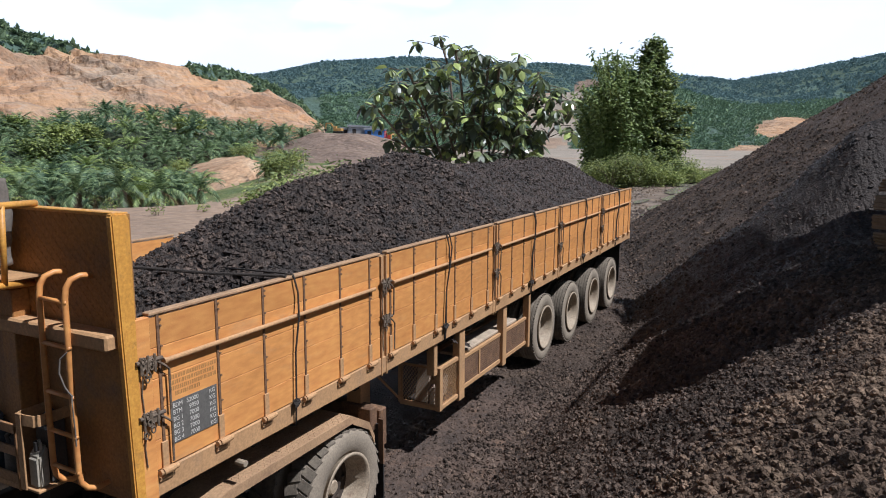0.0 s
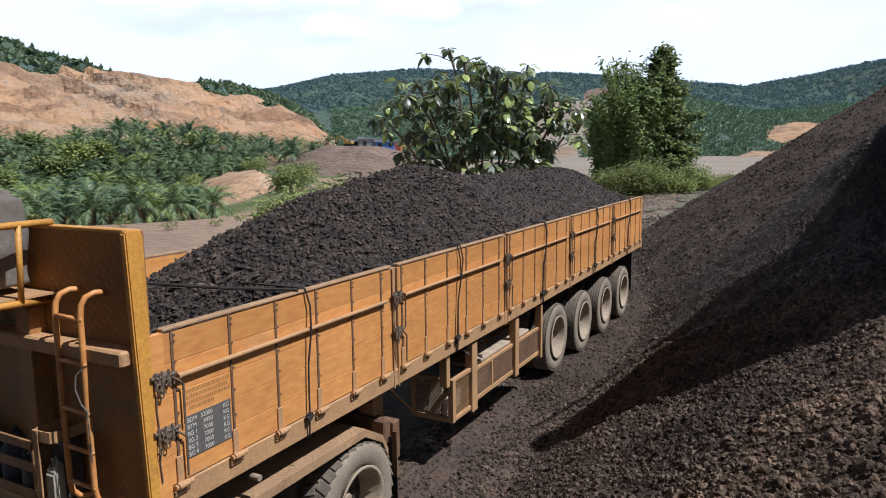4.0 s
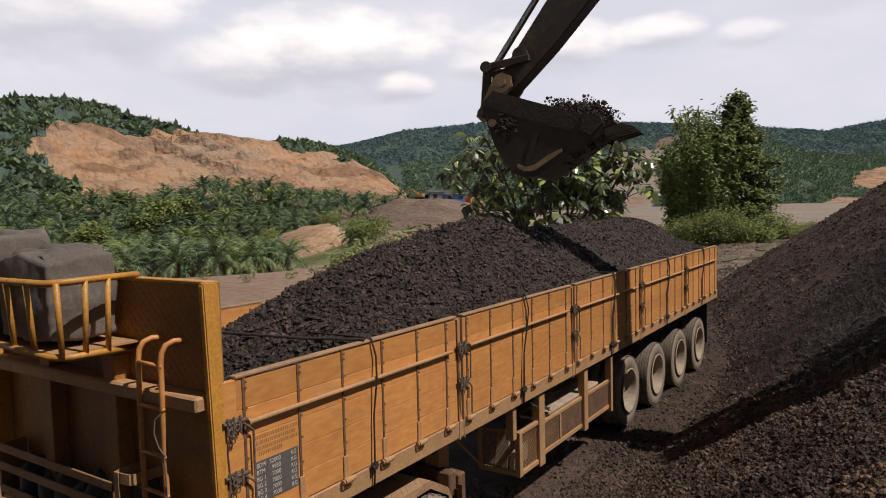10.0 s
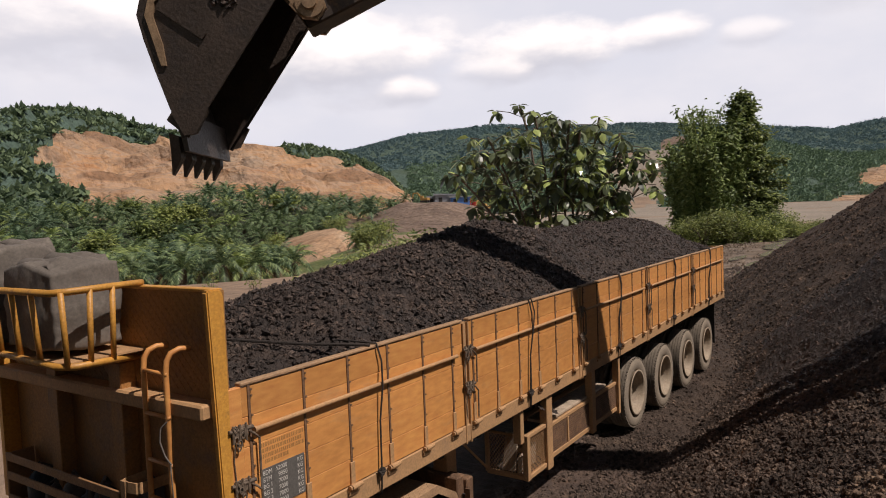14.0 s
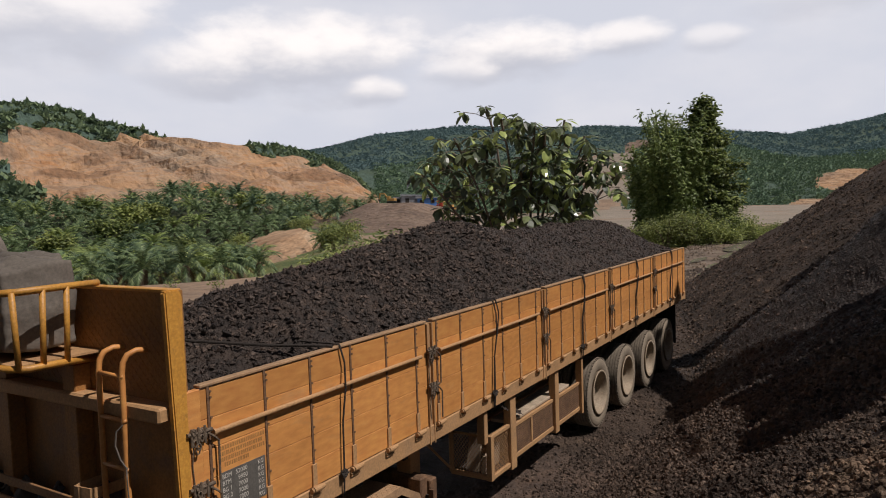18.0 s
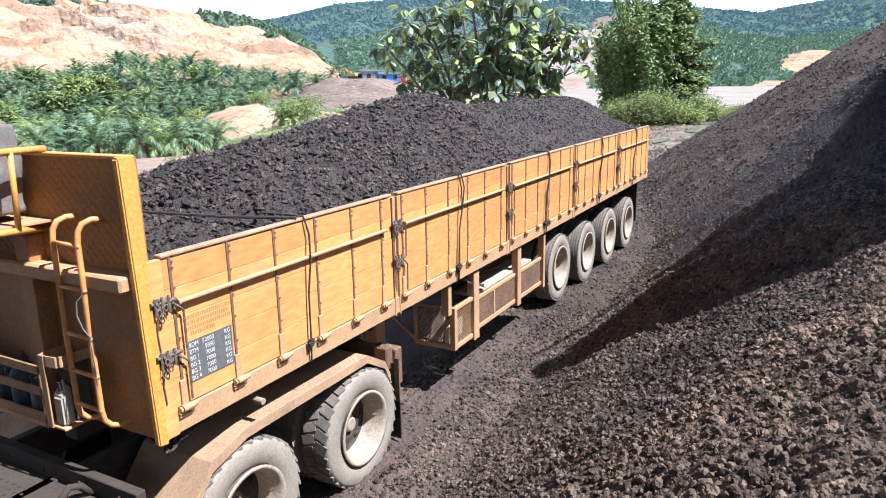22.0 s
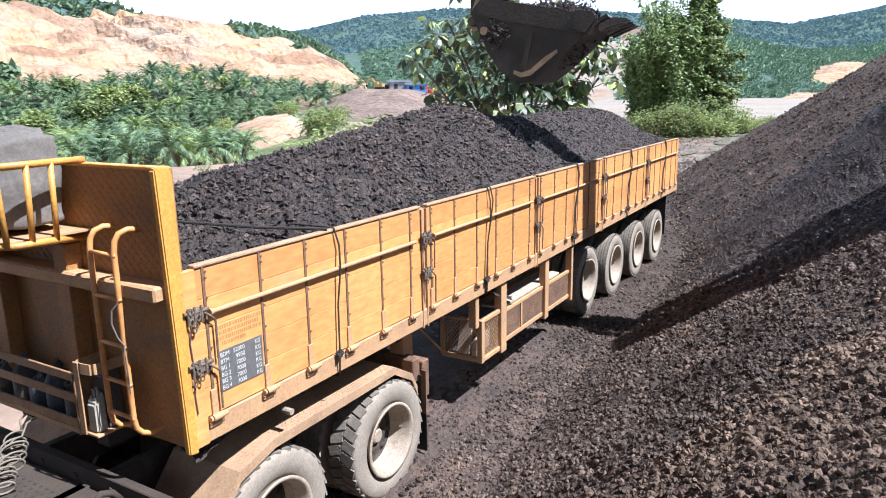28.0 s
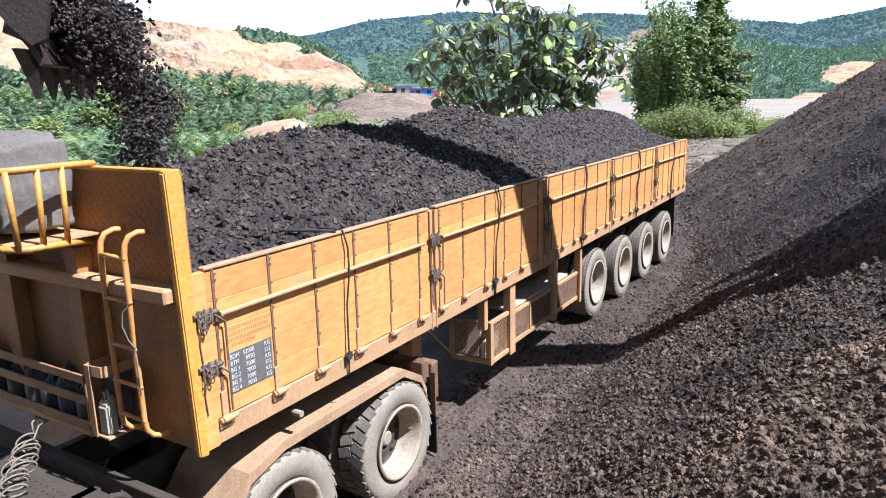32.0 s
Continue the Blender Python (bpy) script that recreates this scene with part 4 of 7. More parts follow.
for k in range(2):
    pts = [(-2.40, 1.28 - 0.16 * k, 1.35), (-2.50, 1.26 - 0.14 * k, 1.36), (-2.60, 1.20 - 0.08 * k, 1.345)]
    for q in range(110):
        f = q / 109
        p = Vector((-2.66 - 0.33 * f - 0.04 * k, 1.12 - 0.36 * f - 0.09 * k, 1.30 - 0.10 * f))
        r = 0.066 * min(1, 0.3 + f * 6) * (1 + 0.18 * math.sin(q * 0.21 + 2 * k))
        pts.append(p + Vector((r * math.cos(q * 0.32 + k), -r * 0.35 * math.cos(q * 0.32 + k), r * math.sin(q * 0.32 + k) * 0.7)))
    hose = part("coil_hose", pipe(B(), pts, 0.0068, 6), HOSE, tractor, "dusty grey coiled air hose", smooth=True)
    part("hose_coupling", rod(B(), (-2.38, 1.28 - 0.16 * k, 1.348), (-2.47, 1.263 - 0.14 * k, 1.358), 0.013, 8), SAWN, hose, smooth=True)

# unseen cab, added to shade the headboard: back wall with rounded corners and a roof deflector, ahead of the catwalk
# paint colour is assumed, dark to cut light bounced at the headboard
CABP = mat("assumed_dark_blue_cab_paint", (0.03, 0.04, 0.07), 0.5, var=0.3, scale=2, spots=(0.10, 0.085, 0.07), spot_scale=3, spot_amount=0.35)
cab = part("cab", box(B(), -5.6, -3.82, -0.18, 2.25, 0.95, 3.05, 0.12), CABP, tractor, "unseen prime mover cab, dark blue to shade the headboard")
part("roof_deflector", prism(B(), [(-5.2, 3.05), (-3.9, 3.05), (-3.95, 3.7), (-4.5, 3.55)], 0.1, 1.95), CABP, cab)
for y in (0.35, 1.35):
    part("rear_window", box(B(), -3.822, -3.81, y, y + 0.45, 2.05, 2.6, 0.004), DARK, cab)

# ---- ore load ----


def lerp_table(tab, x):
    for (a, p), (b, q) in zip(tab, tab[1:]):
        if x <= b:
            return p + (q - p) * max(0, (x - a) / (b - a))
    return tab[-1][1]


RIDGE_A = [(0, 1.95), (0.8, 2.12), (1.5, 2.45), (2.1, 2.66), (2.8, 2.83), (3.8, 3.0), (4.8, 3.12), (5.4, 3.06), (6.1, 2.94), (7, 2.95), (8.4, 2.97), (10.2, 2.97), (11.2, 2.86), (11.8, 2.6), (12.15, 2.38)]
RIDGE_B = [(0, 2.20), (0.4, 2.36), (1.0, 2.56), (1.5, 2.70), (2.2, 2.77), (3.0, 2.84), (3.6, 2.90), (4.4, 2.80)]
RIDGE_C = [(0, 2.48), (0.5, 2.66), (1.06, 2.80), (1.65, 2.96), (2.33, 2.99), (3.2, 2.98), (3.9, 2.92), (4.4, 2.80)]


def load_height(ridge, x, y):
    """The heaped surface: a rounded ridge down to the side boards."""
    v = abs(y - 1.22) / 1.19
    rz = lerp_table(ridge, x)
    ez = min(2.27 - 0.05 * noise.noise(Vector((x * 0.7, y, 5))), rz - 0.02)
    if x < 1.3:
        ez = min(ez, 2.0 + (2.25 - 2.0) * max(0.0, x - 0.2) / 1.1) if ridge is RIDGE_A else min(ez, 2.12 + 0.13 * x)
    if y > 1.22 and ridge is RIDGE_A:
        ez = min(ez, 1.62 + 0.24 * x)
    f = math.sqrt(v * v + 0.02) - 0.14
    z = rz + (ez - rz) * min(1.0, max(0.0, f) / 0.87)
    return z + 0.05 * noise.noise(Vector((x * 1.5, y * 1.5, 0))) + 0.028 * noise.noise(Vector((x * 5, y * 5, 2))) + clod(x, y, 0.055) * 0.022 + clod(x + 3, y, 0.13) * 0.014


def heap(name, ridge, x0, x1, nx, ny, label, nl, seed, lift=0.0):
    bm = B()
    g = []
    for i in range(nx + 1):
        x = x0 + (x1 - x0) * i / nx
        edge = min(1.0, (x1 - x) / 0.9) if x1 < 12 else 1.0
        g.append([bm.verts.new((x, 0.045 + 2.36 * j / ny, load_height(ridge, x, 0.045 + 2.36 * j / ny) - (1 - edge) * 0.35)) for j in range(ny + 1)])
    for i in range(nx):
        for j in range(ny):
            bm.faces.new((g[i][j], g[i + 1][j], g[i + 1][j + 1], g[i][j + 1]))
    ob = tagged(part(name, bm, COAL), label, "ore heap", kind="stuff")
    rng = np.random.default_rng(seed)
    pl, sz = [], []
    while len(pl) < nl:
        x, y = x0 + (x1 - x0) * rng.random(), 0.06 + 2.32 * rng.random()
        if x > 5.5 and rng.random() < 0.35:
            continue
        edge = min(1.0, (x1 - x) / 0.9) if x1 < 12 else 1.0
        s = (0.008 + 0.036 * rng.random() ** 2.8) * (1.0 if x < 5.6 else 0.72)
        pl.append((x, y, load_height(ridge, x, y) - (1 - edge) * 0.35 + s * 0.22))
        sz.append(s)
    lp = lumps("ore_lumps", pl, COAL, sz, seed, 0)
    lp.parent = ob
    return ob


heap("ore_load", RIDGE_A, 0.0, 12.17, 420, 84, "heaped load of black lumpy ore in the trailer", 30000, 3)
heap_b = heap("ore_heap", RIDGE_B, 0.0, 4.4, 150, 84, "fresh black ore tipped against the headboard", 11000, 5)
heap_c = heap("ore_heap", RIDGE_C, 0.0, 4.4, 150, 84, "newest black ore tipped over the front of the load", 11000, 7)

# loose lumps on the stockpile slope
rng = np.random.default_rng(11)
pl, sz = [], []
while len(pl) < 50000:
    x = -1.6 + 25 * rng.random() ** 2.2
    y = toe(x) + 1.2 - 8.5 * rng.random() ** 1.45
    if y < toe(x) - 5.5:
        continue
    far = min(1.0, max(0.0, (x - 2) / 14))
    s = (0.008 + 0.024 * rng.random() ** 3.0 + (0.03 * rng.random() if rng.random() < 0.012 else 0)) * (1 + 0.7 * far) * (0.68 + 0.32 * min(1.0, max(0.0, x / 5)))
    if y > toe(x) + 0.1:
        s *= 0.8
    pl.append((x, y, ground_height(x, y) + s * 0.05))
    sz.append(s)
while len(pl) < 96000:
    x, d = -1.4 + 8.4 * rng.random() ** 1.2, -0.6 + 5.0 * rng.random() ** 1.1
    y = toe(x) - d
    s = 0.006 + 0.024 * rng.random() ** 3.0 + (0.03 * rng.random() if rng.random() < 0.015 else 0)
    pl.append((x, y, ground_height(x, y) + s * 0.2))
    sz.append(s)
while len(pl) < 108000:
    x = 16 + 24 * rng.random()
    y = toe(x) - 11.0 * rng.random() ** 0.8
    s = 0.015 + 0.042 * rng.random() ** 2.6
    pl.append((x, y, ground_height(x, y) + s * 0.1))
    sz.append(s)
order = sorted(range(len(pl)), key=lambda i: -sz[i] / (4 + abs(pl[i][0])))
damp_shaded = [i for i in order if dug_shaded_ore(pl[i][0], pl[i][1])]
dry = [i for i in order if not dug_shaded_ore(pl[i][0], pl[i][1])]
tan = [i for i in dry if pl[i][0] < 4.5 and tan_ore(pl[i][0], pl[i][1] + 0.5 * (rng.random() - 0.5))]
kept = set(tan)
dry = [i for i in dry if i not in kept]
big, small = dry[:20000], dry[20000:]
tagged(lumps("ore_stones", [pl[i] for i in tan], TANO, [sz[i] * 1.15 for i in tan], 14), "tan rusty ore stones on the shoulder of the stockpile", "rubble", kind="stuff")
tagged(lumps("ore_lumps", [pl[i] for i in big], ORE, [sz[i] for i in big], 13), "larger brown-black ore lumps on the stockpile slope", "rubble", kind="stuff")
tagged(lumps("ore_rubble", [pl[i] for i in small], ORE, [sz[i] for i in small], 12, 0), "loose black-brown ore lumps on the stockpile slope", "rubble", kind="stuff")
tagged(lumps("ore_rubble", [pl[i] for i in damp_shaded], COAL, [sz[i] for i in damp_shaded], 15, 0), "fresh black ore lumps on the newly dug spur, darkened also for shadow", "rubble", kind="stuff")

# ---- terrain ----
EYE = Vector((-2.45, -3.1))
EARTH = mat("bare_brown_earth", (0.27, 0.185, 0.125), 0.9, var=0.4, scale=0.15, fine=2.0, dark=(0.15, 0.1, 0.065), spots=(0.36, 0.27, 0.19), spot_scale=0.06, spot_amount=0.42, bump=0.6, bump_scale=1.5, relief=0.25)
SAND = mat("pale_orange_sand", (0.36, 0.235, 0.14), 0.9, var=0.7, scale=0.2, fine=1.5, dark=(0.24, 0.12, 0.055), spots=(0.43, 0.32, 0.22), spot_scale=0.16, spot_amount=0.4, bump=0.6, bump_scale=1.2, relief=0.35)
GRASS = mat("rough_grass", (0.10, 0.13, 0.035), 0.9, var=0.6, scale=0.2, fine=3.0, dark=(0.04, 0.06, 0.015), spots=(0.22, 0.18, 0.08), spot_scale=0.15, spot_amount=0.42, bump=0.8, bump_scale=2.0, relief=0.4)
# blue-green tint carries some of the distance haze
WOOD = mat("far_forest_floor", (0.07, 0.11, 0.085), 0.95, var=0.5, scale=0.05, fine=0.6, dark=(0.022, 0.042, 0.03), spots=(0.06, 0.09, 0.05), spot_scale=0.03, spot_amount=0.45, bump=0.9, bump_scale=0.3, relief=2.0)

PALE = mat("pale_dried_mud", (0.27, 0.225, 0.175), 0.9, var=0.4, scale=0.08, fine=1.2, dark=(0.18, 0.14, 0.10), spots=(0.21, 0.165, 0.125), spot_scale=0.06, spot_amount=0.4, bump=0.5, bump_scale=1.2, relief=0.3)
SPOIL = mat("dark_brown_spoil", (0.17, 0.115, 0.082), 0.92, var=0.6, scale=0.12, fine=1.2, dark=(0.09, 0.06, 0.045), spots=(0.24, 0.17, 0.12), spot_scale=0.15, spot_amount=0.42, bump=0.9, bump_scale=0.5, relief=1.2)
# floor darkened to paint the shade between the palm crowns
UNDER = mat("shaded_plantation_floor", (0.03, 0.042, 0.018), 0.95, var=0.6, scale=0.3, fine=3.0, dark=(0.02, 0.025, 0.012), spots=(0.12, 0.11, 0.045), spot_scale=0.2, spot_amount=0.36, bump=0.8, bump_scale=2.0, relief=0.4)


def quarry_material():
    m = mat("orange_quarry_face", (0.39, 0.21, 0.095), 0.92, var=0.6, scale=0.03, fine=0.6, dark=(0.34, 0.13, 0.05), spots=(0.34, 0.255, 0.18), spot_scale=0.025, spot_amount=0.46, bump=1.0, bump_scale=0.25, relief=3.0)
    n, l = m.node_tree.nodes, m.node_tree.links
    p = n["Principled BSDF"]
    src = p.inputs["Base Color"].links[0].from_socket
    tc = n.new("ShaderNodeTexCoord")
    mpg = n.new("ShaderNodeMapping")
    mpg.inputs["Scale"].default_value = (0.03, 0.03, 0.10)
    l.new(tc.outputs["Object"], mpg.inputs["Vector"])
    nz = n.new("ShaderNodeTexNoise")
    nz.inputs["Scale"].default_value, nz.inputs["Detail"].default_value, nz.inputs["Distortion"].default_value = 1.0, 7, 1.3
    l.new(mpg.outputs["Vector"], nz.inputs["Vector"])
    rp = n.new("ShaderNodeValToRGB")
    e = rp.color_ramp.elements
    e[0].position, e[0].color = 0.37, (0.11, 0.09, 0.07, 1)
    e[1].position, e[1].color = 0.66, (0.35, 0.165, 0.07, 1)
    for pos, c in ((0.43, (0.25, 0.205, 0.16, 1)), (0.48, (0.40, 0.265, 0.155, 1)), (0.53, (0.35, 0.285, 0.22, 1)), (0.57, (0.39, 0.23, 0.12, 1)), (0.61, (0.27, 0.205, 0.155, 1))):
        q = e.new(pos)
        q.color = c
    l.new(nz.outputs["Fac"], rp.inputs["Fac"])
    x = n.new("ShaderNodeMix")
    x.data_type = "RGBA"
    x.inputs[0].default_value = 0.5
    l.new(src, x.inputs[6])
    l.new(rp.outputs["Color"], x.inputs[7])
    l.new(x.outputs[2], p.inputs["Base Color"])
    return m


QUARRY = quarry_material()
HILL_SKY = [(-40, 6.5), (-8, 6.6), (0.4, 5.3), (2.7, 5.0), (4.8, 4.7), (8.2, 5.15), (17.6, 6.1), (22.9, 6.3), (29.7, 6.75), (36.7, 6.25), (41, 5.2), (44.1, 4.7), (50, 4.2), (70, 4.5), (110, 5)]
MINE_SKY = [(36, -1), (38.5, 2.2), (40, 3.4), (43.5, 4.6), (46, 4.9), (48.5, 5.0), (53.1, 5.65), (56.3, 6.5), (58.9, 7.4), (61.8, 8.1), (65.3, 7.6), (75, 7.0), (100, 6)]


def pit_distance(r, az):
    """Distance from the middle of the sand bank, 1 at its edge."""
    return math.hypot((az - 45.0) / 3.9, (r - 106) / 24)


def land_height(r, az):
    x, y = EYE.x + r * math.cos(radians(az)), EYE.y + r * math.sin(radians(az))
    z = -0.06
    if -14 < x < 65 and -26 < y < 7:
        z = -0.45
    z += 0.5 * noise.noise(Vector((x * 0.02, y * 0.02, 4))) * smooth01(25, 80, r)
    deep = smooth01(37, 53, az) * (1 - smooth01(95, 110, az))
    z += deep * ((-2.3 * smooth01(36, 56, r) - 2.7 * smooth01(60, 95, r)) * (1 - smooth01(105, 205, r)) + 8.0 * smooth01(110, 205, r) * (1 - 0.45 * smooth01(51, 58, az)))
    if -45 < az < 115:
        e = lerp_table(HILL_SKY, az)
        top = 3.2 + 950 * math.tan(radians(e - 0.24))
        s = smooth01(330, 950, r)
        ridge = noise.noise(Vector((x * 0.006, y * 0.006, 7))) * 24 * s * (1 - s) * 4 + noise.noise(Vector((x * 0.02, y * 0.02, 2))) * 8 * s * (1 - s) * 4
        ridge += (8 * noise.noise(Vector((x * 0.014, y * 0.014, 9))) + 4) * smooth01(335, 400, r) * (1 - smooth01(520, 640, r))
        ridge += 22 * math.exp(-((az - 12) / 5.5) ** 2 - ((r - 520) / 100) ** 2)
        z += top * (0.35 * smooth01(330, 620, r) + 0.65 * smooth01(560, 950, r)) + ridge
        e = lerp_table(MINE_SKY, az)
        if e > -0.5 and az < 100:
            crest = 330 + 25 * math.sin(az * 0.35)
            top = 3.2 + crest * math.tan(radians(e))
            s = min(1.0, max(0.0, (r - 205) / (crest - 205)))
            steps = 6
            t = s * steps + 0.35 * noise.noise(Vector((az * 0.22, s * 3, 1)))
            k = math.floor(t)
            s2 = min(1.0, max(0.0, (k + smooth01(0.42, 0.62, t - k)) / steps)) if s < 1 else 1.0
            h = top * (0.2 * s + 0.8 * s2) + 1.6 * noise.noise(Vector((x * 0.05, y * 0.05, 3))) * s
            h += 6.5 * (noise.ridged_multi_fractal(Vector((x * 0.035, y * 0.035, 0)), 1.0, 2.0, 4, 1.0, 2.0) - 1.0) * s * (1 - s) * 2
            h += 3.4 * noise.noise(Vector((x * 0.13, y * 0.13, 0))) * s * (1 - s) * 3
            if r > 203:
                z = max(z, (h * 0.93 + 5) * smooth01(203, 216, r))
    # unseen wooded slope closing the valley behind, added to block low sky light
    back = smooth01(118, 135, az % 360) * (1 - smooth01(285, 312, az % 360))
    z += back * (44 * smooth01(38, 125, r) + 40 * smooth01(125, 400, r)) * (1 + 0.12 * noise.noise(Vector((x * 0.02, y * 0.02, 6))))
    # spoil mound with the huts
    dm = math.hypot((az - 35.2) / 5.6, (r - 175) / (28 if r > 175 else 52))
    z += 5.4 * smooth01(1.35, 0.25, dm) * (1 + 0.35 * noise.noise(Vector((x * 0.06, y * 0.06, 3))) + 0.16 * noise.noise(Vector((x * 0.2, y * 0.2, 1))))
    # shallow pit edge near the sand patch
    dp = pit_distance(r, az)
    rise = smooth01(1.15, 0.35, dp + 0.22 * noise.noise(Vector((x * 0.11, y * 0.11, 8)))) * 2.6
    z += 1.25 * (math.floor(rise) + smooth01(0.55, 0.8, rise - math.floor(rise))) + 0.25 * noise.noise(Vector((x * 0.3, y * 0.3, 2))) * smooth01(1.4, 0.8, dp)
    return z


def land_kind(r, az):
    if math.hypot((az - 35.2) / 5.6, (r - 175) / (28 if r > 175 else 52)) < 1.3:
        return 6
    x, y = EYE.x + r * math.cos(radians(az)), EYE.y + r * math.sin(radians(az))
    q = noise.noise(Vector((x * 0.015, y * 0.015, 0)))
    q2 = noise.noise(Vector((x * 0.06, y * 0.06, 5)))
    # wood on the added slope behind, out of view
    if 120 < az % 360 < 310 and r > 42:
        return 3
    e = lerp_table(MINE_SKY, az)
    if e > 0 and az < 100 and r > 200:
        s = (r - 205) / 125
        upper = 0.95 - 0.14 * smooth01(54, 59, az) - 0.55 * smooth01(60.5, 66, az) + 0.06 * q2
        lower = 0.52 * smooth01(60.5, 66, az) + 0.10 * q2 - 0.05
        if lower < s < upper and az < 65.0 + 4.0 * q2 + 4.0 * (s - 0.6):
            clump = math.hypot((az - 45.6) / 1.3, (s - 0.86) / 0.12)
            return 3 if clump < 1 + 0.4 * q2 or math.hypot((az - 42.0) / 0.9, (s - 0.80) / 0.07) < 1 + 0.5 * q2 else 2
        if s < 1.6:
            return 3
    if r > 325 + 30 * q:
        cut = math.hypot((az - 18.2) / 2.5, (r - 490) / 200)
        knob = math.hypot((az - 15.4) / 1.25, (r - 690) / 95)
        cut2 = math.hypot((az - 0.6) / 3.2, (r - 400) / 45)
        cut3 = math.hypot((az - 3.4) / 1.6, (r - 345) / 22)
        if knob < 0.9 + 0.3 * q2:
            return 6
        if cut < 0.95 + 0.35 * q2:
            return 7 if q2 > -0.15 else 0
        if cut2 < 0.8 + 0.3 * q2 or cut3 < 0.9:
            return 2
        return 3
    if pit_distance(r, az) < 1.12 + 0.2 * q2:
        return 1
    if (13 < az < 30 and 90 < r < 330 and q2 > -0.35) or (az < 13 and 92 + 8 * q2 < r < 330 and q2 > -0.45):
        return 7
    if pit_distance(r, az) < 1.75 + 0.3 * q2 and az < 52:
        return 4
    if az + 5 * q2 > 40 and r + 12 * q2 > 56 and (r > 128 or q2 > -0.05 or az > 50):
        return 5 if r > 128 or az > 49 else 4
    if 36 < az + 4 * q2 < 48 and 100 < r + 20 * q2 < 150:
        return 4
    if az < 16 and 52 < r < 75 and q2 > 0.1:
        return 4
    return 0


bm = B()
radii = [3.0 * (200 / 3.0) ** (i / 120) for i in range(120)] + [200 + 2.2 * i for i in range(66)] + [345 * (2600 / 345) ** (i / 75) for i in range(76)]
azs = [-180 + i * 5 for i in range(31)] + [-25 + i * 0.42 for i in range(1, 240)] + [80 + i * 5 for i in range(20)]
rings = []
for r in radii:
    rings.append([bm.verts.new((EYE.x + r * math.cos(radians(a)), EYE.y + r * math.sin(radians(a)), land_height(r, a))) for a in azs])
na = len(azs)
for i in range(len(radii) - 1):
    rc = (radii[i] + radii[i + 1]) / 2
    for j in range(na):
        k = (j + 1) % na
        ac = (azs[j] + (azs[k] if k else 180)) / 2
        f = bm.faces.new((rings[i][j], rings[i + 1][j], rings[i + 1][k], rings[i][k]))
        f.material_index = land_kind(rc, ac)
        f.smooth = f.material_index != 2
bm.faces.new(rings[0][::-1])
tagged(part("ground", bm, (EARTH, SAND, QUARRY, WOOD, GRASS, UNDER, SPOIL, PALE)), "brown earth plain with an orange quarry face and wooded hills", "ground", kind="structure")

bm = B()
xs = [-14 + i for i in range(11)] + [-3 + 0.07 * i for i in range(26)] + [-1.2 + 0.026 * i for i in range(270)] + [5.82 + 0.045 * i for i in range(72)] + [9.06 + 0.12 * i for i in range(42)] + [14.1 * (66 / 14.1) ** (i / 70) for i in range(71)]
ys = [-26 + i for i in range(19)] + [-7 + 0.07 * i for i in range(26)] + [-5.18 + 0.027 * i for i in range(228)] + [1.0 + 0.18 * i for i in range(39)] + [8.0]
N, NY = len(xs) - 1, len(ys) - 1


def yard_height(x, y):
    e = min(1.0, max(0.0, (8 - y) / 1.6), max(0.0, (66 - x) / 3), max(0.0, (x + 14) / 3), max(0.0, (y + 26) / 3))
    return ground_height(x, y) * e - 0.1 * (1 - e)


grid = [[bm.verts.new((x, y, yard_height(x, y))) for y in ys] for x in xs]
MUD = mat("wet_grey_brown_mud", (0.175, 0.125, 0.085), 0.72, var=0.8, scale=0.5, fine=6, dark=(0.05, 0.038, 0.03), spots=(0.28, 0.225, 0.175), spot_scale=0.7, spot_amount=0.42, bump=1.0, bump_scale=3, relief=0.12)
# dark colour of fresh ore, also standing for the machine's cast shadow
DUG_SHADED = mat("fresh_dug_ore_with_shade", (0.040, 0.030, 0.025), 0.7, var=0.5, scale=1.5, fine=18, dark=(0.018, 0.014, 0.012), spots=(0.07, 0.052, 0.042), spot_scale=2.5, spot_amount=0.36, bump=1.0, bump_scale=24, spec=0.3, relief=0.06)
LANE = mat("trampled_rusty_earth", (0.08, 0.051, 0.036), 0.8, var=0.6, scale=1.6, fine=14, dark=(0.03, 0.022, 0.018), spots=(0.155, 0.087, 0.051), spot_scale=2.5, spot_amount=0.38, bump=0.8, bump_scale=30, relief=0.03)
for i in range(N):
    for j in range(NY):
        f = bm.faces.new((grid[i][j], grid[i + 1][j], grid[i + 1][j + 1], grid[i][j + 1]))
        x, y = xs[i], ys[j]
        q = noise.noise(Vector((x * 0.4, y * 0.4, 2)))
        w = y - toe(x)
        f.material_index = 5 if x < 4.5 and y < -1.5 and tan_ore(x, y) else 4 if x < 6 + 2 * q and y > 2.7 + q else 3 if dug_shaded_ore(x, y) else 2 if -0.25 + 0.3 * q < w < 3.0 and x < 6.5 + 2 * q else 1 if (x > 13.5 + q * 3 or y > 3.4 + q) and y > toe(x) + 0.7 + 0.6 * q else 0
tagged(part("stockpile_ground", bm, (ORE, MUD, LANE, DUG_SHADED, EARTH, TANO)), "black-brown ore stockpile beside a wet muddy yard", "stockpile", kind="structure")

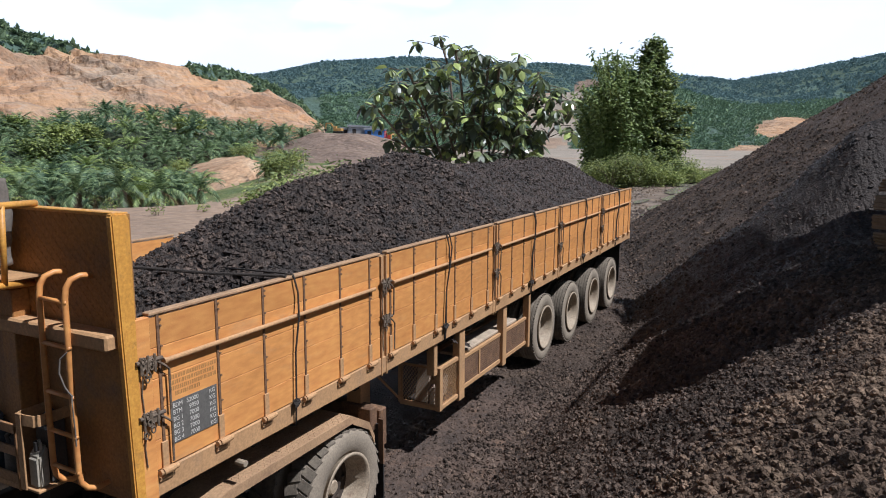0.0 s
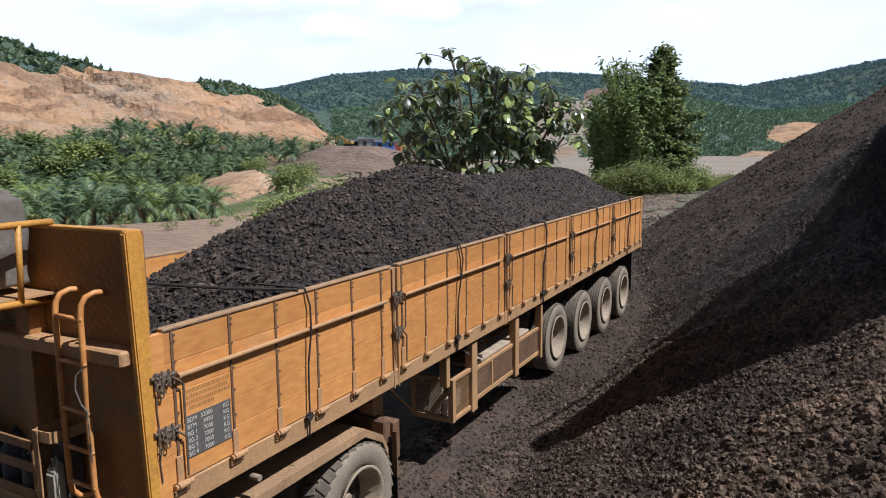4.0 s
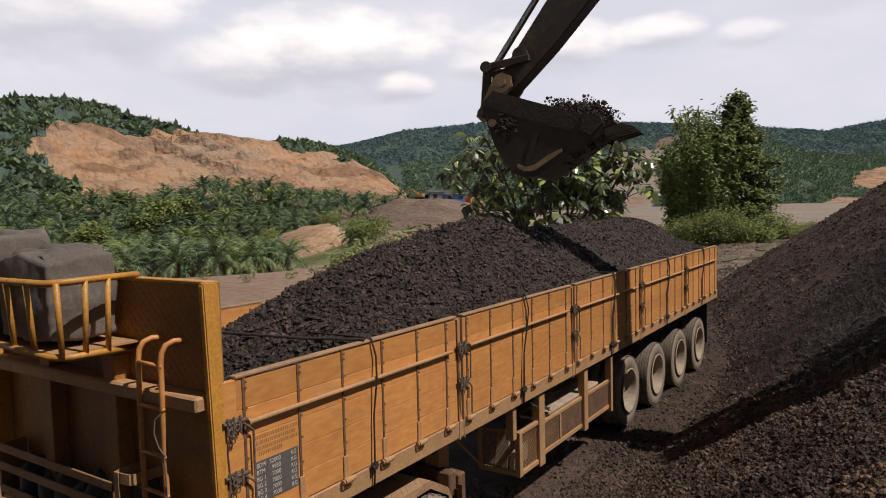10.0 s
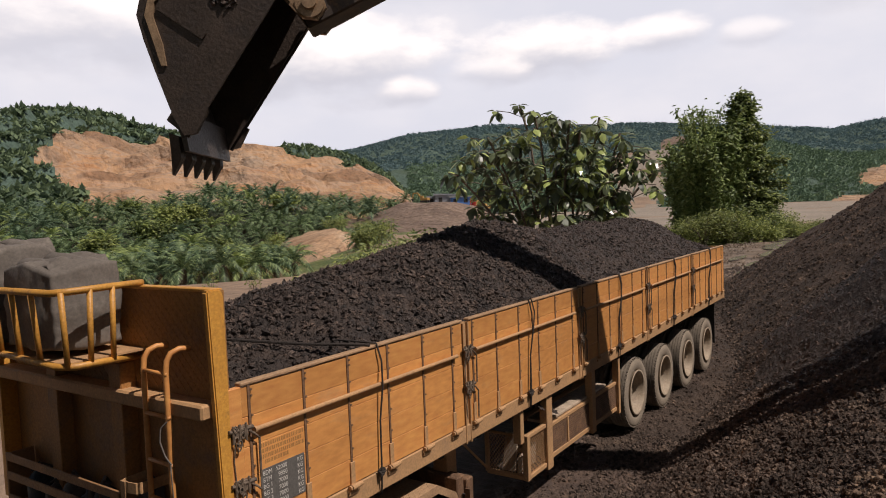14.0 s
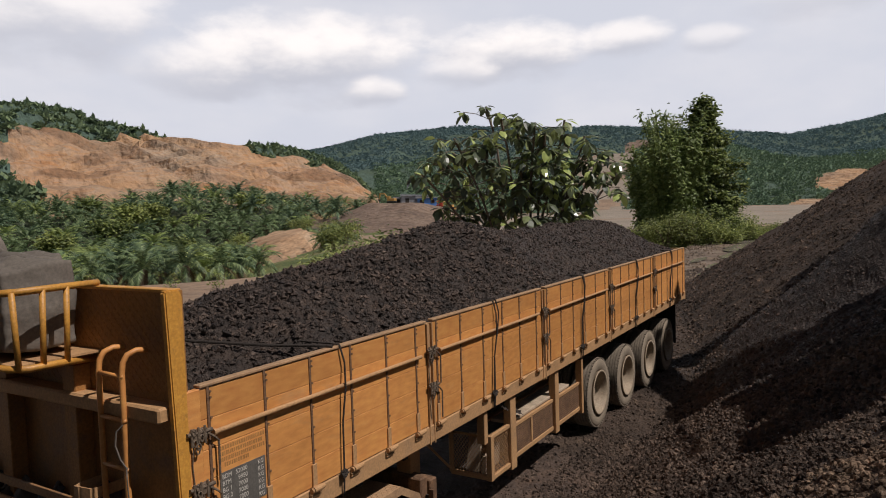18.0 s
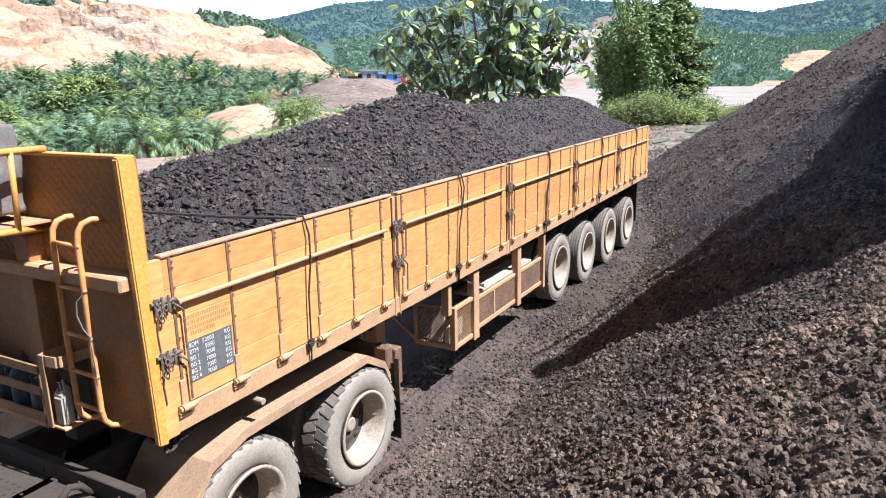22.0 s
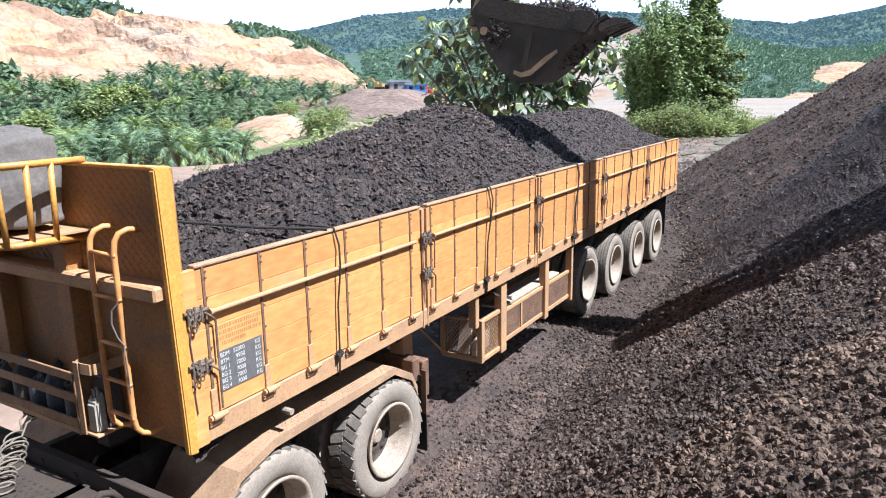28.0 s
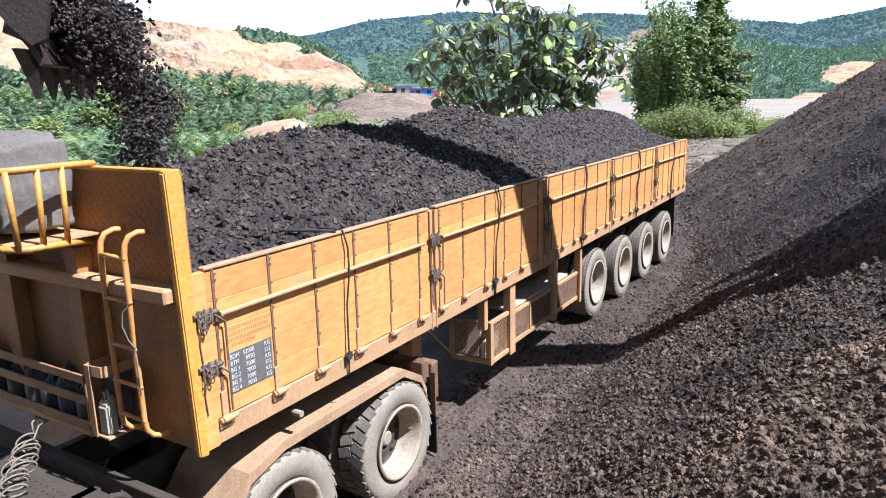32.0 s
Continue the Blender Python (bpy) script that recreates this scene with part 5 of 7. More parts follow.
rng = np.random.default_rng(23)
pl, sz = [], []
while len(pl) < 2600:
    x, y = 14 + 46 * rng.random() ** 0.8, 1.5 + 6.3 * rng.random()
    if y > toe(x) + 0.2 and noise.noise(Vector((x * 0.35, y * 0.8, 4))) > -0.12:
        pl.append((x, y, ground_height(x, y)))
        sz.append(0.03 + 0.11 * rng.random() ** 2.5)
tagged(lumps("mud_clods", pl, MUD, sz, 24, 0), "lumps of grey-brown mud churned up on the yard", "mud", kind="stuff")
PUD = bpy.data.materials.new("puddle_water")
PUD.use_nodes = True
pb = PUD.node_tree.nodes["Principled BSDF"]
# pale base colour, for the mud in it and the mirrored bright sky
pb.inputs["Base Color"].default_value, pb.inputs["Roughness"].default_value, pb.inputs["IOR"].default_value = (0.27, 0.24, 0.20, 1), 0.12, 1.33
for x, y, a, b, s in ((60.3, 4.5, 4.5, 0.6, 6), (29.5, 2.9, 1.0, 0.22, 7), (48.0, 4.1, 4.4, 0.8, 1), (57.0, 4.6, 4.6, 1.0, 5), (40.5, 3.5, 2.6, 0.45, 2), (33.5, 3.2, 1.6, 0.35, 3), (37.0, 4.6, 1.8, 0.3, 4)):
    bm = B()
    vs = [bm.verts.new((a * math.cos(k * math.tau / 28) * (1 + 0.3 * noise.noise(Vector((s * 9, k * 0.6, 0)))), b * math.sin(k * math.tau / 28) * (1 + 0.5 * noise.noise(Vector((s * 9, k * 0.6, 4)))), 0)) for k in range(28)]
    bm.faces.new(vs)
    ob = tagged(part("puddle", bm, PUD), "shallow muddy puddle, its colour paled for the sky it mirrors", "puddle", "puddles on the yard", "structure")
    ob.location = (x, y, 0.06)

# ---- plants ----


def leaf_material(name, base, back, dark, rough=0.55):
    m = bpy.data.materials.new(name)
    m.use_nodes = True
    n, l = m.node_tree.nodes, m.node_tree.links
    p = n["Principled BSDF"]
    geo = n.new("ShaderNodeNewGeometry")
    oi = n.new("ShaderNodeObjectInfo")
    r = n.new("ShaderNodeValToRGB")
    e = r.color_ramp.elements
    e[0].position, e[0].color = 0.0, (*dark, 1)
    e[1].position, e[1].color = 1.0, (*back, 1)
    q = e.new(0.55)
    q.color = (*base, 1)
    l.new(geo.outputs["Random Per Island"], r.inputs["Fac"])
    h = n.new("ShaderNodeHueSaturation")
    mr = n.new("ShaderNodeMapRange")
    mr.inputs["To Min"].default_value, mr.inputs["To Max"].default_value = 0.8, 1.2
    l.new(oi.outputs["Random"], mr.inputs["Value"])
    l.new(mr.outputs["Result"], h.inputs["Value"])
    l.new(r.outputs["Color"], h.inputs["Color"])
    l.new(h.outputs["Color"], p.inputs["Base Color"])
    p.inputs["Roughness"].default_value = rough
    t = n.new("ShaderNodeBsdfTranslucent")
    l.new(h.outputs["Color"], t.inputs["Color"])
    x = n.new("ShaderNodeMixShader")
    x.inputs[0].default_value = 0.28
    l.new(p.outputs[0], x.inputs[1])
    l.new(t.outputs[0], x.inputs[2])
    l.new(x.outputs[0], n["Material Output"].inputs["Surface"])
    return m


PALM = leaf_material("oil_palm_leaf", (0.125, 0.185, 0.08), (0.25, 0.315, 0.145), (0.045, 0.08, 0.038))
PALMD = leaf_material("dark_oil_palm_leaf", (0.10, 0.16, 0.085), (0.185, 0.26, 0.14), (0.038, 0.072, 0.042))
PALML = leaf_material("yellow_green_palm_leaf", (0.23, 0.30, 0.085), (0.38, 0.44, 0.16), (0.10, 0.15, 0.05))
DEADF = leaf_material("dry_palm_leaf", (0.20, 0.14, 0.06), (0.26, 0.2, 0.1), (0.12, 0.08, 0.04))
BROAD = leaf_material("broad_glossy_leaf", (0.15, 0.18, 0.10), (0.46, 0.54, 0.18), (0.06, 0.075, 0.05), 0.28)
FINE = leaf_material("fine_dark_leaf", (0.14, 0.185, 0.05), (0.31, 0.36, 0.10), (0.04, 0.065, 0.022))
LIGHTL = leaf_material("light_green_leaf", (0.22, 0.26, 0.065), (0.35, 0.39, 0.11), (0.09, 0.125, 0.035))
BARK = mat("grey_brown_bark", (0.16, 0.12, 0.09), 0.9, var=0.5, scale=6, bump=0.6, bump_scale=20)


def palm_mesh(seed, fronds, pairs, length):
    """Crown of an oil palm round the origin: arching fronds, each a rib with two rows of drooping leaflets."""
    rng = random.Random(seed)
    V, F, M = [], [], []
    for k in range(fronds):
        a = k * 2.399 + rng.uniform(-0.25, 0.25)
        up = 1.35 - 1.65 * (k / fronds) + rng.uniform(-0.14, 0.14)
        ln = length * rng.uniform(0.8, 1.12)
        d = Vector((math.cos(a), math.sin(a), 0))
        side = Vector((-math.sin(a), math.cos(a), 0))
        p, ang = Vector((0, 0, 0)), up
        dead = up < -0.2 and rng.random() < 0.55
        fold = rng.uniform(0.15, 0.6)
        for s in range(pairs + 1):
            f = s / pairs
            ahead = d * math.cos(ang) + Vector((0, 0, math.sin(ang)))
            q = p + ahead * (ln / pairs)
            b = len(V)
            w = side * 0.045 * (1 - f * 0.7)
            V.extend([p - w, p + w, q])
            F.append((b, b + 1, b + 2))
            M.append(1 if dead else 0)
            if f > 0.1:
                reach = ln * 0.215 * math.sin(math.pi * min(1, f * 0.86 + 0.1)) * rng.uniform(0.8, 1.15)
                half = ahead * (ln / pairs) * 0.5
                for sgn in (-1, 1):
                    tip = p + (side * sgn * 0.82 + ahead * 0.55 - Vector((0, 0, fold * rng.uniform(0.6, 1.2)))) * reach
                    b = len(V)
                    V.extend([p - half, p + half, tip])
                    F.append((b, b + 1, b + 2))
                    M.append(1 if dead else 0)
            p = q
            ang -= 1.6 / pairs * (0.35 + 1.25 * f)
    return V, F, M


def to_mesh(name, V, F, M, mats):
    me = bpy.data.meshes.new(name)
    me.from_pydata([tuple(v) for v in V], [], F)
    for m in mats:
        me.materials.append(m)
    me.polygons.foreach_set("material_index", M)
    return me


near_crowns = [to_mesh("crown", *palm_mesh(40 + k, 26, 18, 4.0), ((PALM, PALMD, PALM, PALML)[k % 4], DEADF)) for k in range(6)]
bm = B()
lathe(bm, [(0, -0.3), (0.42, -0.3), (0.36, 0.3), (0.32, 0.8), (0.40, 1.3), (0.30, 1.7), (0, 1.8)], 12)
for k in range(60):
    a, z = k * 2.4, 0.3 + 1.3 * k / 60
    rod(bm, (0.3 * math.cos(a), 0.3 * math.sin(a), z), (0.52 * math.cos(a), 0.52 * math.sin(a), z + 0.22), 0.07, 5, 0.03)
trunk_me = mesh("trunk", bm, BARK)
rng = random.Random(77)
spots = []
tries = 0
while len(spots) < 1450 and tries < 90000:
    tries += 1
    r = 57 + 155 * rng.random() ** 0.8
    az = 37 + 33 * rng.random()
    if (az < 42.5 and r < 165) or (az < 51 and 67 < r < 132) or (az < 46.8 and r < 68) or (az < 40 and r < 185):
        continue
    x, y = EYE.x + r * math.cos(radians(az)), EYE.y + r * math.sin(radians(az))
    if any((x - a) ** 2 + (y - b) ** 2 < (15 if r < 68 else 19 if r < 130 else 24) for a, b, _, _ in spots):
        continue
    spots.append((x, y, r, az))
spots.sort(key=lambda s: s[2])
for k, (x, y, r, az) in enumerate(spots[:150]):
    sc = rng.uniform(0.78, 1.15) * (0.70 if r < 68 else 0.92)
    m = pose(x, y, land_height(r, az), 0, 0, rng.uniform(0, 360))
    palm = tagged(new("oil_palm"), "oil palm with arching dark green fronds on the plain", "palm tree", "oil palms on the plain")
    palm.matrix_world = m @ Matrix.Scale(sc, 4)
    shared("trunk", trunk_me, palm)
    shared("crown", near_crowns[(k * 7 + k // 5) % 6], palm, pose(0, 0, 1.55, 0, 0, 37 * k))
low = [palm_mesh(60 + k, 19, 9, 4.5) for k in range(5)]
V, F, M = [], [], []
for k, (x, y, r, az) in enumerate(spots[150:]):
    v, f, mi = low[k % 5]
    b, s, c, sn = len(V), rng.uniform(0.72, 1.02), math.cos(k * 1.7), math.sin(k * 1.7)
    z = land_height(r, az) + 1.6 * s + rng.uniform(-0.3, 2.6)
    V.extend([(x + s * (q.x * c - q.y * sn), y + s * (q.x * sn + q.y * c), z + s * q.z) for q in v])
    F.extend([tuple(a + b for a in q) for q in f])
    tone = (0, 2, 0, 3, 2, 0, 2)[(k * 5 + k // 3) % 7]
    M.extend([(1 if k % 3 == 0 else tone) if i else tone for i in mi])
tagged(new("palm_plantation", to_mesh("palm_plantation", V, F, M, (PALM, DEADF, PALMD, PALML))), "dense plantation of dark green oil palms", "palms", kind="stuff")


def leaf_cloud(pts, size, seed, droop=0.3, slim=0.38):
    """Folded leaves at points: each two triangles along a midrib."""
    rng = random.Random(seed)
    V, F, M = [], [], []
    for p in pts:
        a, t = rng.uniform(0, math.tau), rng.uniform(-0.5, 0.9) - droop
        s = size * rng.uniform(0.6, 1.2)
        d = Vector((math.cos(a) * math.cos(t), math.sin(a) * math.cos(t), math.sin(t)))
        w = d.cross(Vector((rng.uniform(-0.5, 0.5), rng.uniform(-0.5, 0.5), 1))).normalized() * s * slim
        n = w.cross(d).normalized() * s * 0.12
        b = len(V)
        p = Vector(p)
        V.extend([p, p + d * s * 0.5 + w - n, p + d * s, p + d * s * 0.5 - w - n, p + d * s * 0.55 + n])
        F.extend([(b, b + 1, b + 4), (b + 1, b + 2, b + 4), (b + 2, b + 3, b + 4), (b + 3, b, b + 4)])
        M.extend([0] * 4)
    return V, F, M


def shrub(name, x, y, z, rad, h, n, size, material, seed, label, cat="bush", slim=0.38, stems=7, lean=0.0):
    rng = random.Random(seed)
    ob = tagged(new(name), label, cat)
    ob.location = (x, y, z)
    pts = []
    bm = B()
    for k in range(stems):
        a = rng.uniform(0, math.tau)
        q = rng.uniform(0.3, 1) * rad
        tip = Vector((q * math.cos(a) + lean * h, q * math.sin(a), h * rng.uniform(0.65, 1.0)))
        mid = tip * 0.5 + Vector((0, 0, h * 0.16))
        pipe(bm, [(0.1 * math.cos(a), 0.1 * math.sin(a), -0.1), mid * 0.6, mid, tip], max(0.012, h * 0.006), 5)
        for _ in range(n // stems):
            f = rng.random() ** 0.6
            c = mid * (1 - f) + tip * f if f > 0.3 else mid * f * 2.5
            sp = rad * 0.34 * (1.15 - 0.6 * f)
            pts.append(c + Vector((rng.gauss(0, sp), rng.gauss(0, sp), rng.gauss(0, sp * 0.8))))
    pts = [p for p in pts if p.z > 0.02]
    part("stem", bm, BARK, ob)
    V, F, M = leaf_cloud(pts, size, seed, 0.25, slim)
    shared("crown", to_mesh("crown", V, F, M, (material,)), ob)
    return ob


def at_polar(r, az):
    return EYE.x + r * math.cos(radians(az)), EYE.y + r * math.sin(radians(az))


# broad-leaved tree behind the tail of the trailer
def whorls(tips, size, seed, count=8):
    """Large oval leaves in drooping whorls round twig tips."""
    rng = random.Random(seed)
    V, F, M = [], [], []
    for p in tips:
        shade = rng.random()
        for k in range(count):
            a = k * math.tau / count + rng.uniform(-0.35, 0.35)
            t = rng.uniform(-1.25, 0.15)
            s = size * rng.uniform(0.7, 1.2)
            d = Vector((math.cos(a) * math.cos(t), math.sin(a) * math.cos(t), math.sin(t)))
            w = d.cross(Vector((rng.uniform(-0.4, 0.4), rng.uniform(-0.4, 0.4), 1))).normalized() * s * 0.29
            dn = Vector((0, 0, -s * 0.16))
            q = p + d * 0.07
            b = len(V)
            V.extend([q, q + d * s * 0.35 + w, q + d * s * 0.72 + w * 0.85 + dn * 0.6, q + d * s + dn * 1.5, q + d * s * 0.72 - w * 0.85 + dn * 0.6, q + d * s * 0.35 - w,
                      q + d * s * 0.4 + Vector((0, 0, s * 0.05)), q + d * s * 0.75 + dn * 0.3])
            F.extend([(b, b + 1, b + 6), (b + 1, b + 2, b + 7, b + 6), (b + 2, b + 3, b + 7), (b + 3, b + 4, b + 7), (b + 4, b + 5, b + 6, b + 7), (b + 5, b, b + 6)])
            M.extend([0] * 6)
    return V, F, M


def broad_tree(x, y, z, h):
    rng = random.Random(21)
    ob = tagged(new("broadleaf_tree"), "young broad-leaved tree with large drooping glossy leaves and bare thin stems", "tree")
    ob.location = (x, y, z)
    bm = B()
    tips = []
    side = Vector((-math.sin(radians(24.6)), math.cos(radians(24.6)), 0))
    deep = Vector((math.cos(radians(24.6)), math.sin(radians(24.6)), 0))
    for k in range(15):
        f = (k + 0.5) / 15 * 2 - 1
        base = side * f * 0.25 + deep * rng.uniform(-0.2, 0.2)
        top = side * (f * 2.9 + rng.uniform(-0.25, 0.25)) + deep * rng.uniform(-1.3, 1.3) + Vector((0, 0, h * (0.92 - 0.30 * f * f) * rng.uniform(0.86, 1.04)))
        line = [base + (top - base) * u + Vector((0, 0, 0.5 * math.sin(u * 3.14))) + Vector((rng.gauss(0, 0.05), rng.gauss(0, 0.05), 0)) for u in (0, 0.2, 0.4, 0.6, 0.8, 1.0)]
        pipe(bm, line, 0.032, 6)
        tips.append(line[-1])
        for b in range(13):
            u = 0.42 + 0.56 * (b + rng.random() * 0.7) / 13
            i = min(4, int(u * 5))
            p = line[i].lerp(line[i + 1], u * 5 - i)
            a = rng.uniform(0, math.tau)
            q = p + Vector((math.cos(a), math.sin(a), rng.uniform(-0.15, 0.55))) * rng.uniform(0.35, 0.85)
            pipe(bm, [p, (p + q) / 2 + Vector((0, 0, 0.05)), q], 0.012, 5)
            tips.append(q)
    for k in range(9):
        a = rng.uniform(0, math.tau)
        q = side * rng.uniform(-2.6, 2.2) + deep * rng.uniform(-0.9, 0.5) + Vector((0, 0, rng.uniform(1.9, 2.7)))
        pipe(bm, [q * 0.5 + Vector((0, 0, 0.4)), q], 0.012, 5)
        tips.append(q)
    part("trunk", bm, BARK, ob)
    V, F, M = whorls(tips, 0.315, 5, 8)
    shared("crown", to_mesh("crown", V, F, M, (BROAD,)), ob)
    return ob


x, y = at_polar(19.5, 24.6)
broad_tree(x, y, -0.1, 6.75)

# tall dense tree and bamboo beyond the yard
x, y = at_polar(60, 10.7)
tall = tagged(new("tall_tree"), "tall dense green tree with layered foliage", "tree")
tall.location = (x, y, -0.1)
rngt = random.Random(31)
bm = B()
pipe(bm, [(0, 0, -0.2), (0.1, 0, 4), (-0.1, 0.1, 8), (0, 0, 11.3)], 0.16, 7)
pts = []
for k in range(84):
    z = 1.2 + 10.2 * (k / 84) ** 0.9
    a = k * 2.4
    ln = (3.6 - 3.3 * ((z - 1.2) / 10.3) ** 1.9) * rngt.uniform(0.55, 1.15)
    tip = Vector((ln * math.cos(a), ln * math.sin(a), z + rngt.uniform(-0.5, 0.5)))
    pipe(bm, [(0, 0, z - 0.3), tip * 0.5 + Vector((0, 0, z * 0.5 + 0.1)), tip], 0.03, 4)
    for _ in range(int(60 + 56 * ln)):
        f = 0.2 + 0.8 * rngt.random() ** 0.7
        pts.append((tip.x * f + rngt.gauss(0, 0.27), tip.y * f + rngt.gauss(0, 0.27), z - 0.3 + (tip.z - z + 0.3) * f + rngt.gauss(0, 0.22)))
part("trunk", bm, BARK, tall)
V, F, M = leaf_cloud(pts, 0.42, 8, 0.35, 0.28)
shared("crown", to_mesh("crown", V, F, M, (FINE,)), tall)


def bamboo(r, az, h, culms, rad, seed, material=LIGHTL, size=0.42, leaves=250):
    x, y = at_polar(r, az)
    rng = random.Random(seed)
    ob = tagged(new("bamboo_clump"), "clump of slender light green bamboo with nodding tips", "bamboo")
    ob.location = (x, y, -0.1)
    bm = B()
    pts = []
    for k in range(culms):
        a, q, hh = rng.uniform(0, math.tau), rng.random() ** 0.7 * rad, h * rng.uniform(0.6, 1.0)
        b = Vector((0.35 * q * math.cos(a), 0.35 * q * math.sin(a), 0))
        line = []
        for s in range(9):
            f = s / 8
            out = q * (f ** 1.8)
            line.append(b + Vector((out * math.cos(a), out * math.sin(a), hh * (f - 0.14 * f ** 3))))
        pipe(bm, line, 0.022 * h / 8, 5)
        for _ in range(leaves):
            f = 0.10 + 0.90 * rng.random()
            i = min(7, int(f * 8))
            p = line[i].lerp(line[i + 1], f * 8 - i)
            sp = 1.25 - 0.9 * f
            pts.append(p + Vector((rng.gauss(0, 0.26 * sp), rng.gauss(0, 0.26 * sp), rng.gauss(-0.05, 0.22))) * (h / 9))
    part("stem", bm, LIGHTL, ob)["kind"] = "stuff"
    V, F, M = leaf_cloud(pts, size, seed, 0.6, 0.17)
    shared("crown", to_mesh("crown", V, F, M, (material,)), ob)


BAMB = leaf_material("bamboo_leaf", (0.17, 0.23, 0.065), (0.28, 0.345, 0.11), (0.075, 0.115, 0.03))
bamboo(58, 13.3, 12.6, 34, 2.4, 41, BAMB)
bamboo(59, 14.9, 9.6, 24, 1.8, 42, BAMB)
bamboo(57, 12.2, 10.5, 22, 1.8, 43, BAMB)
k = 0
for r, az, rad, h, mt, sz in ((57, 15.6, 1.8, 2.2, LIGHTL, 0.3), (55, 13.6, 2.0, 2.0, LIGHTL, 0.3), (54, 11.8, 2.0, 2.4, LIGHTL, 0.3), (55, 10.0, 1.7, 2.0, LIGHTL, 0.3), (58, 8.8, 1.6, 2.2, FINE, 0.3), (60, 7.7, 1.5, 1.3, LIGHTL, 0.28),
                          (62, 6.6, 1.4, 0.9, LIGHTL, 0.25), (63, 9.4, 1.8, 3.0, FINE, 0.3), (52, 17.2, 1.6, 1.6, LIGHTL, 0.28), (70, 5.4, 1.4, 0.9, LIGHTL, 0.25), (66, 4.4, 1.2, 0.8, LIGHTL, 0.25)):
    x, y = at_polar(r, az)
    for dx, dy, f in ((0, 0, 1.0), (1.5, -1.1, 0.62), (-1.2, 1.3, 0.8)):
        shrub("bush", x + dx, y + dy, -0.05, rad * (0.55 + 0.3 * f), h * f * (0.55 + 0.5 * ((k * 7) % 5) / 4), 900, sz * 0.75, mt if f > 0.7 else LIGHTL, 100 + k + int(f * 1000), "low leafy green bush at the edge of the yard", slim=0.24, stems=9)
    k += 1
SCRUB = leaf_material("feathery_scrub_leaf", (0.22, 0.27, 0.08), (0.40, 0.43, 0.16), (0.09, 0.12, 0.04))
for r, az, rad, h in ((21, 40.2, 0.9, 2.2), (22, 42.0, 0.7, 1.9), (21, 38.4, 0.9, 2.6), (22, 36.4, 0.9, 2.9), (20.5, 34.4, 0.9, 2.9), (20, 32.2, 0.9, 2.8)):
    x, y = at_polar(r, az)
    shrub("bush", x, y, -0.05, rad, h * 0.9, 1300, 0.20, SCRUB if k % 4 else LIGHTL, 100 + k, "feathery light green shrub behind the trailer", slim=0.13, stems=18)
    k += 1
for j in range(26):
    r, az = 24 + 22 * random.random(), 44 + 22 * random.random()
    x, y = at_polar(r, az)
    shrub("weed", x, y, -0.06, 0.35, 0.35, 70, 0.14, LIGHTL, 300 + j, "small green weed on bare earth", "weed", 0.2, 4)
for r, az, rad, h in ((122, 43.0, 2.0, 2.2), (120, 47.5, 1.8, 2.0), (128, 40.8, 2.0, 1.8), (72, 39.4, 2.2, 2.6), (70, 40.7, 1.6, 1.8)):
    x, y = at_polar(r, az)
    shrub("bush", x, y, land_height(r, az), rad, h, 1100, 0.28, LIGHTL, 400 + k, "rounded light green bush on rough grass", slim=0.3)
    k += 1
for r, az, rad, h, mt in ((150, 55.6, 3.4, 6.5, LIGHTL), (158, 53.9, 3.0, 5.5, LIGHTL), (140, 57.2, 3.2, 6.0, FINE), (118, 52.4, 2.6, 4.5, FINE), (100, 55.0, 2.2, 4.0, LIGHTL), (92, 58.5, 2.2, 4.0, FINE), (170, 47.0, 3.0, 5.0, LIGHTL),
                          (175, 58.6, 3.2, 6.0, FINE), (128, 60.5, 2.8, 5.0, LIGHTL), (82, 54.0, 1.8, 3.0, LIGHTL), (76, 50.8, 1.8, 2.4, LIGHTL), (73, 58.0, 1.8, 2.6, LIGHTL), (69, 48.4, 1.5, 2.2, SCRUB), (66, 52.3, 1.6, 2.0, SCRUB)):
    x, y = at_polar(r, az)
    shrub("tree", x, y, land_height(r, az), rad, h, 1000, 0.5 + r * 0.002, mt, 400 + k, "leafy light green tree standing among oil palms", "tree", slim=0.34, stems=10)
    k += 1
# solitary palms by the spoil mound
for r, az, sc in ((84, 39.6, 0.85), (86, 41.0, 0.7), (78, 40.2, 0.75)):
    x, y = at_polar(r, az)
    palm = tagged(new("oil_palm"), "solitary young oil palm beside the spoil mound", "palm tree", "oil palms on the plain")
    palm.matrix_world = pose(x, y, land_height(r, az) - 0.3 * sc) @ Matrix.Scale(sc, 4)
    shared("trunk", trunk_me, palm)
    shared("crown", near_crowns[k % 6], palm, pose(0, 0, 1.55))
    k += 1

# young palms at the near edge of the plantation
for q, (r, az, sc) in enumerate(((44, 46.4, 0.42), (47, 47.9, 0.5), (43, 49.3, 0.46), (46, 50.6, 0.52), (42, 52.0, 0.5), (47, 53.4, 0.55), (43, 55.0, 0.5), (46, 56.8, 0.56), (44, 58.6, 0.5), (48, 60.4, 0.55))):
    x, y = at_polar(r, az)
    palm = tagged(new("oil_palm"), "young oil palm with drooping fronds behind the trailer", "palm tree", "young palms behind the trailer")
    palm.matrix_world = pose(x, y, land_height(r, az) - 0.05, 0, 0, 47 * q) @ Matrix.Diagonal((sc, sc, sc * 1.25, 1))
    shared("trunk", trunk_me, palm)
    shared("crown", near_crowns[q % 6], palm, pose(0, 0, 1.75))

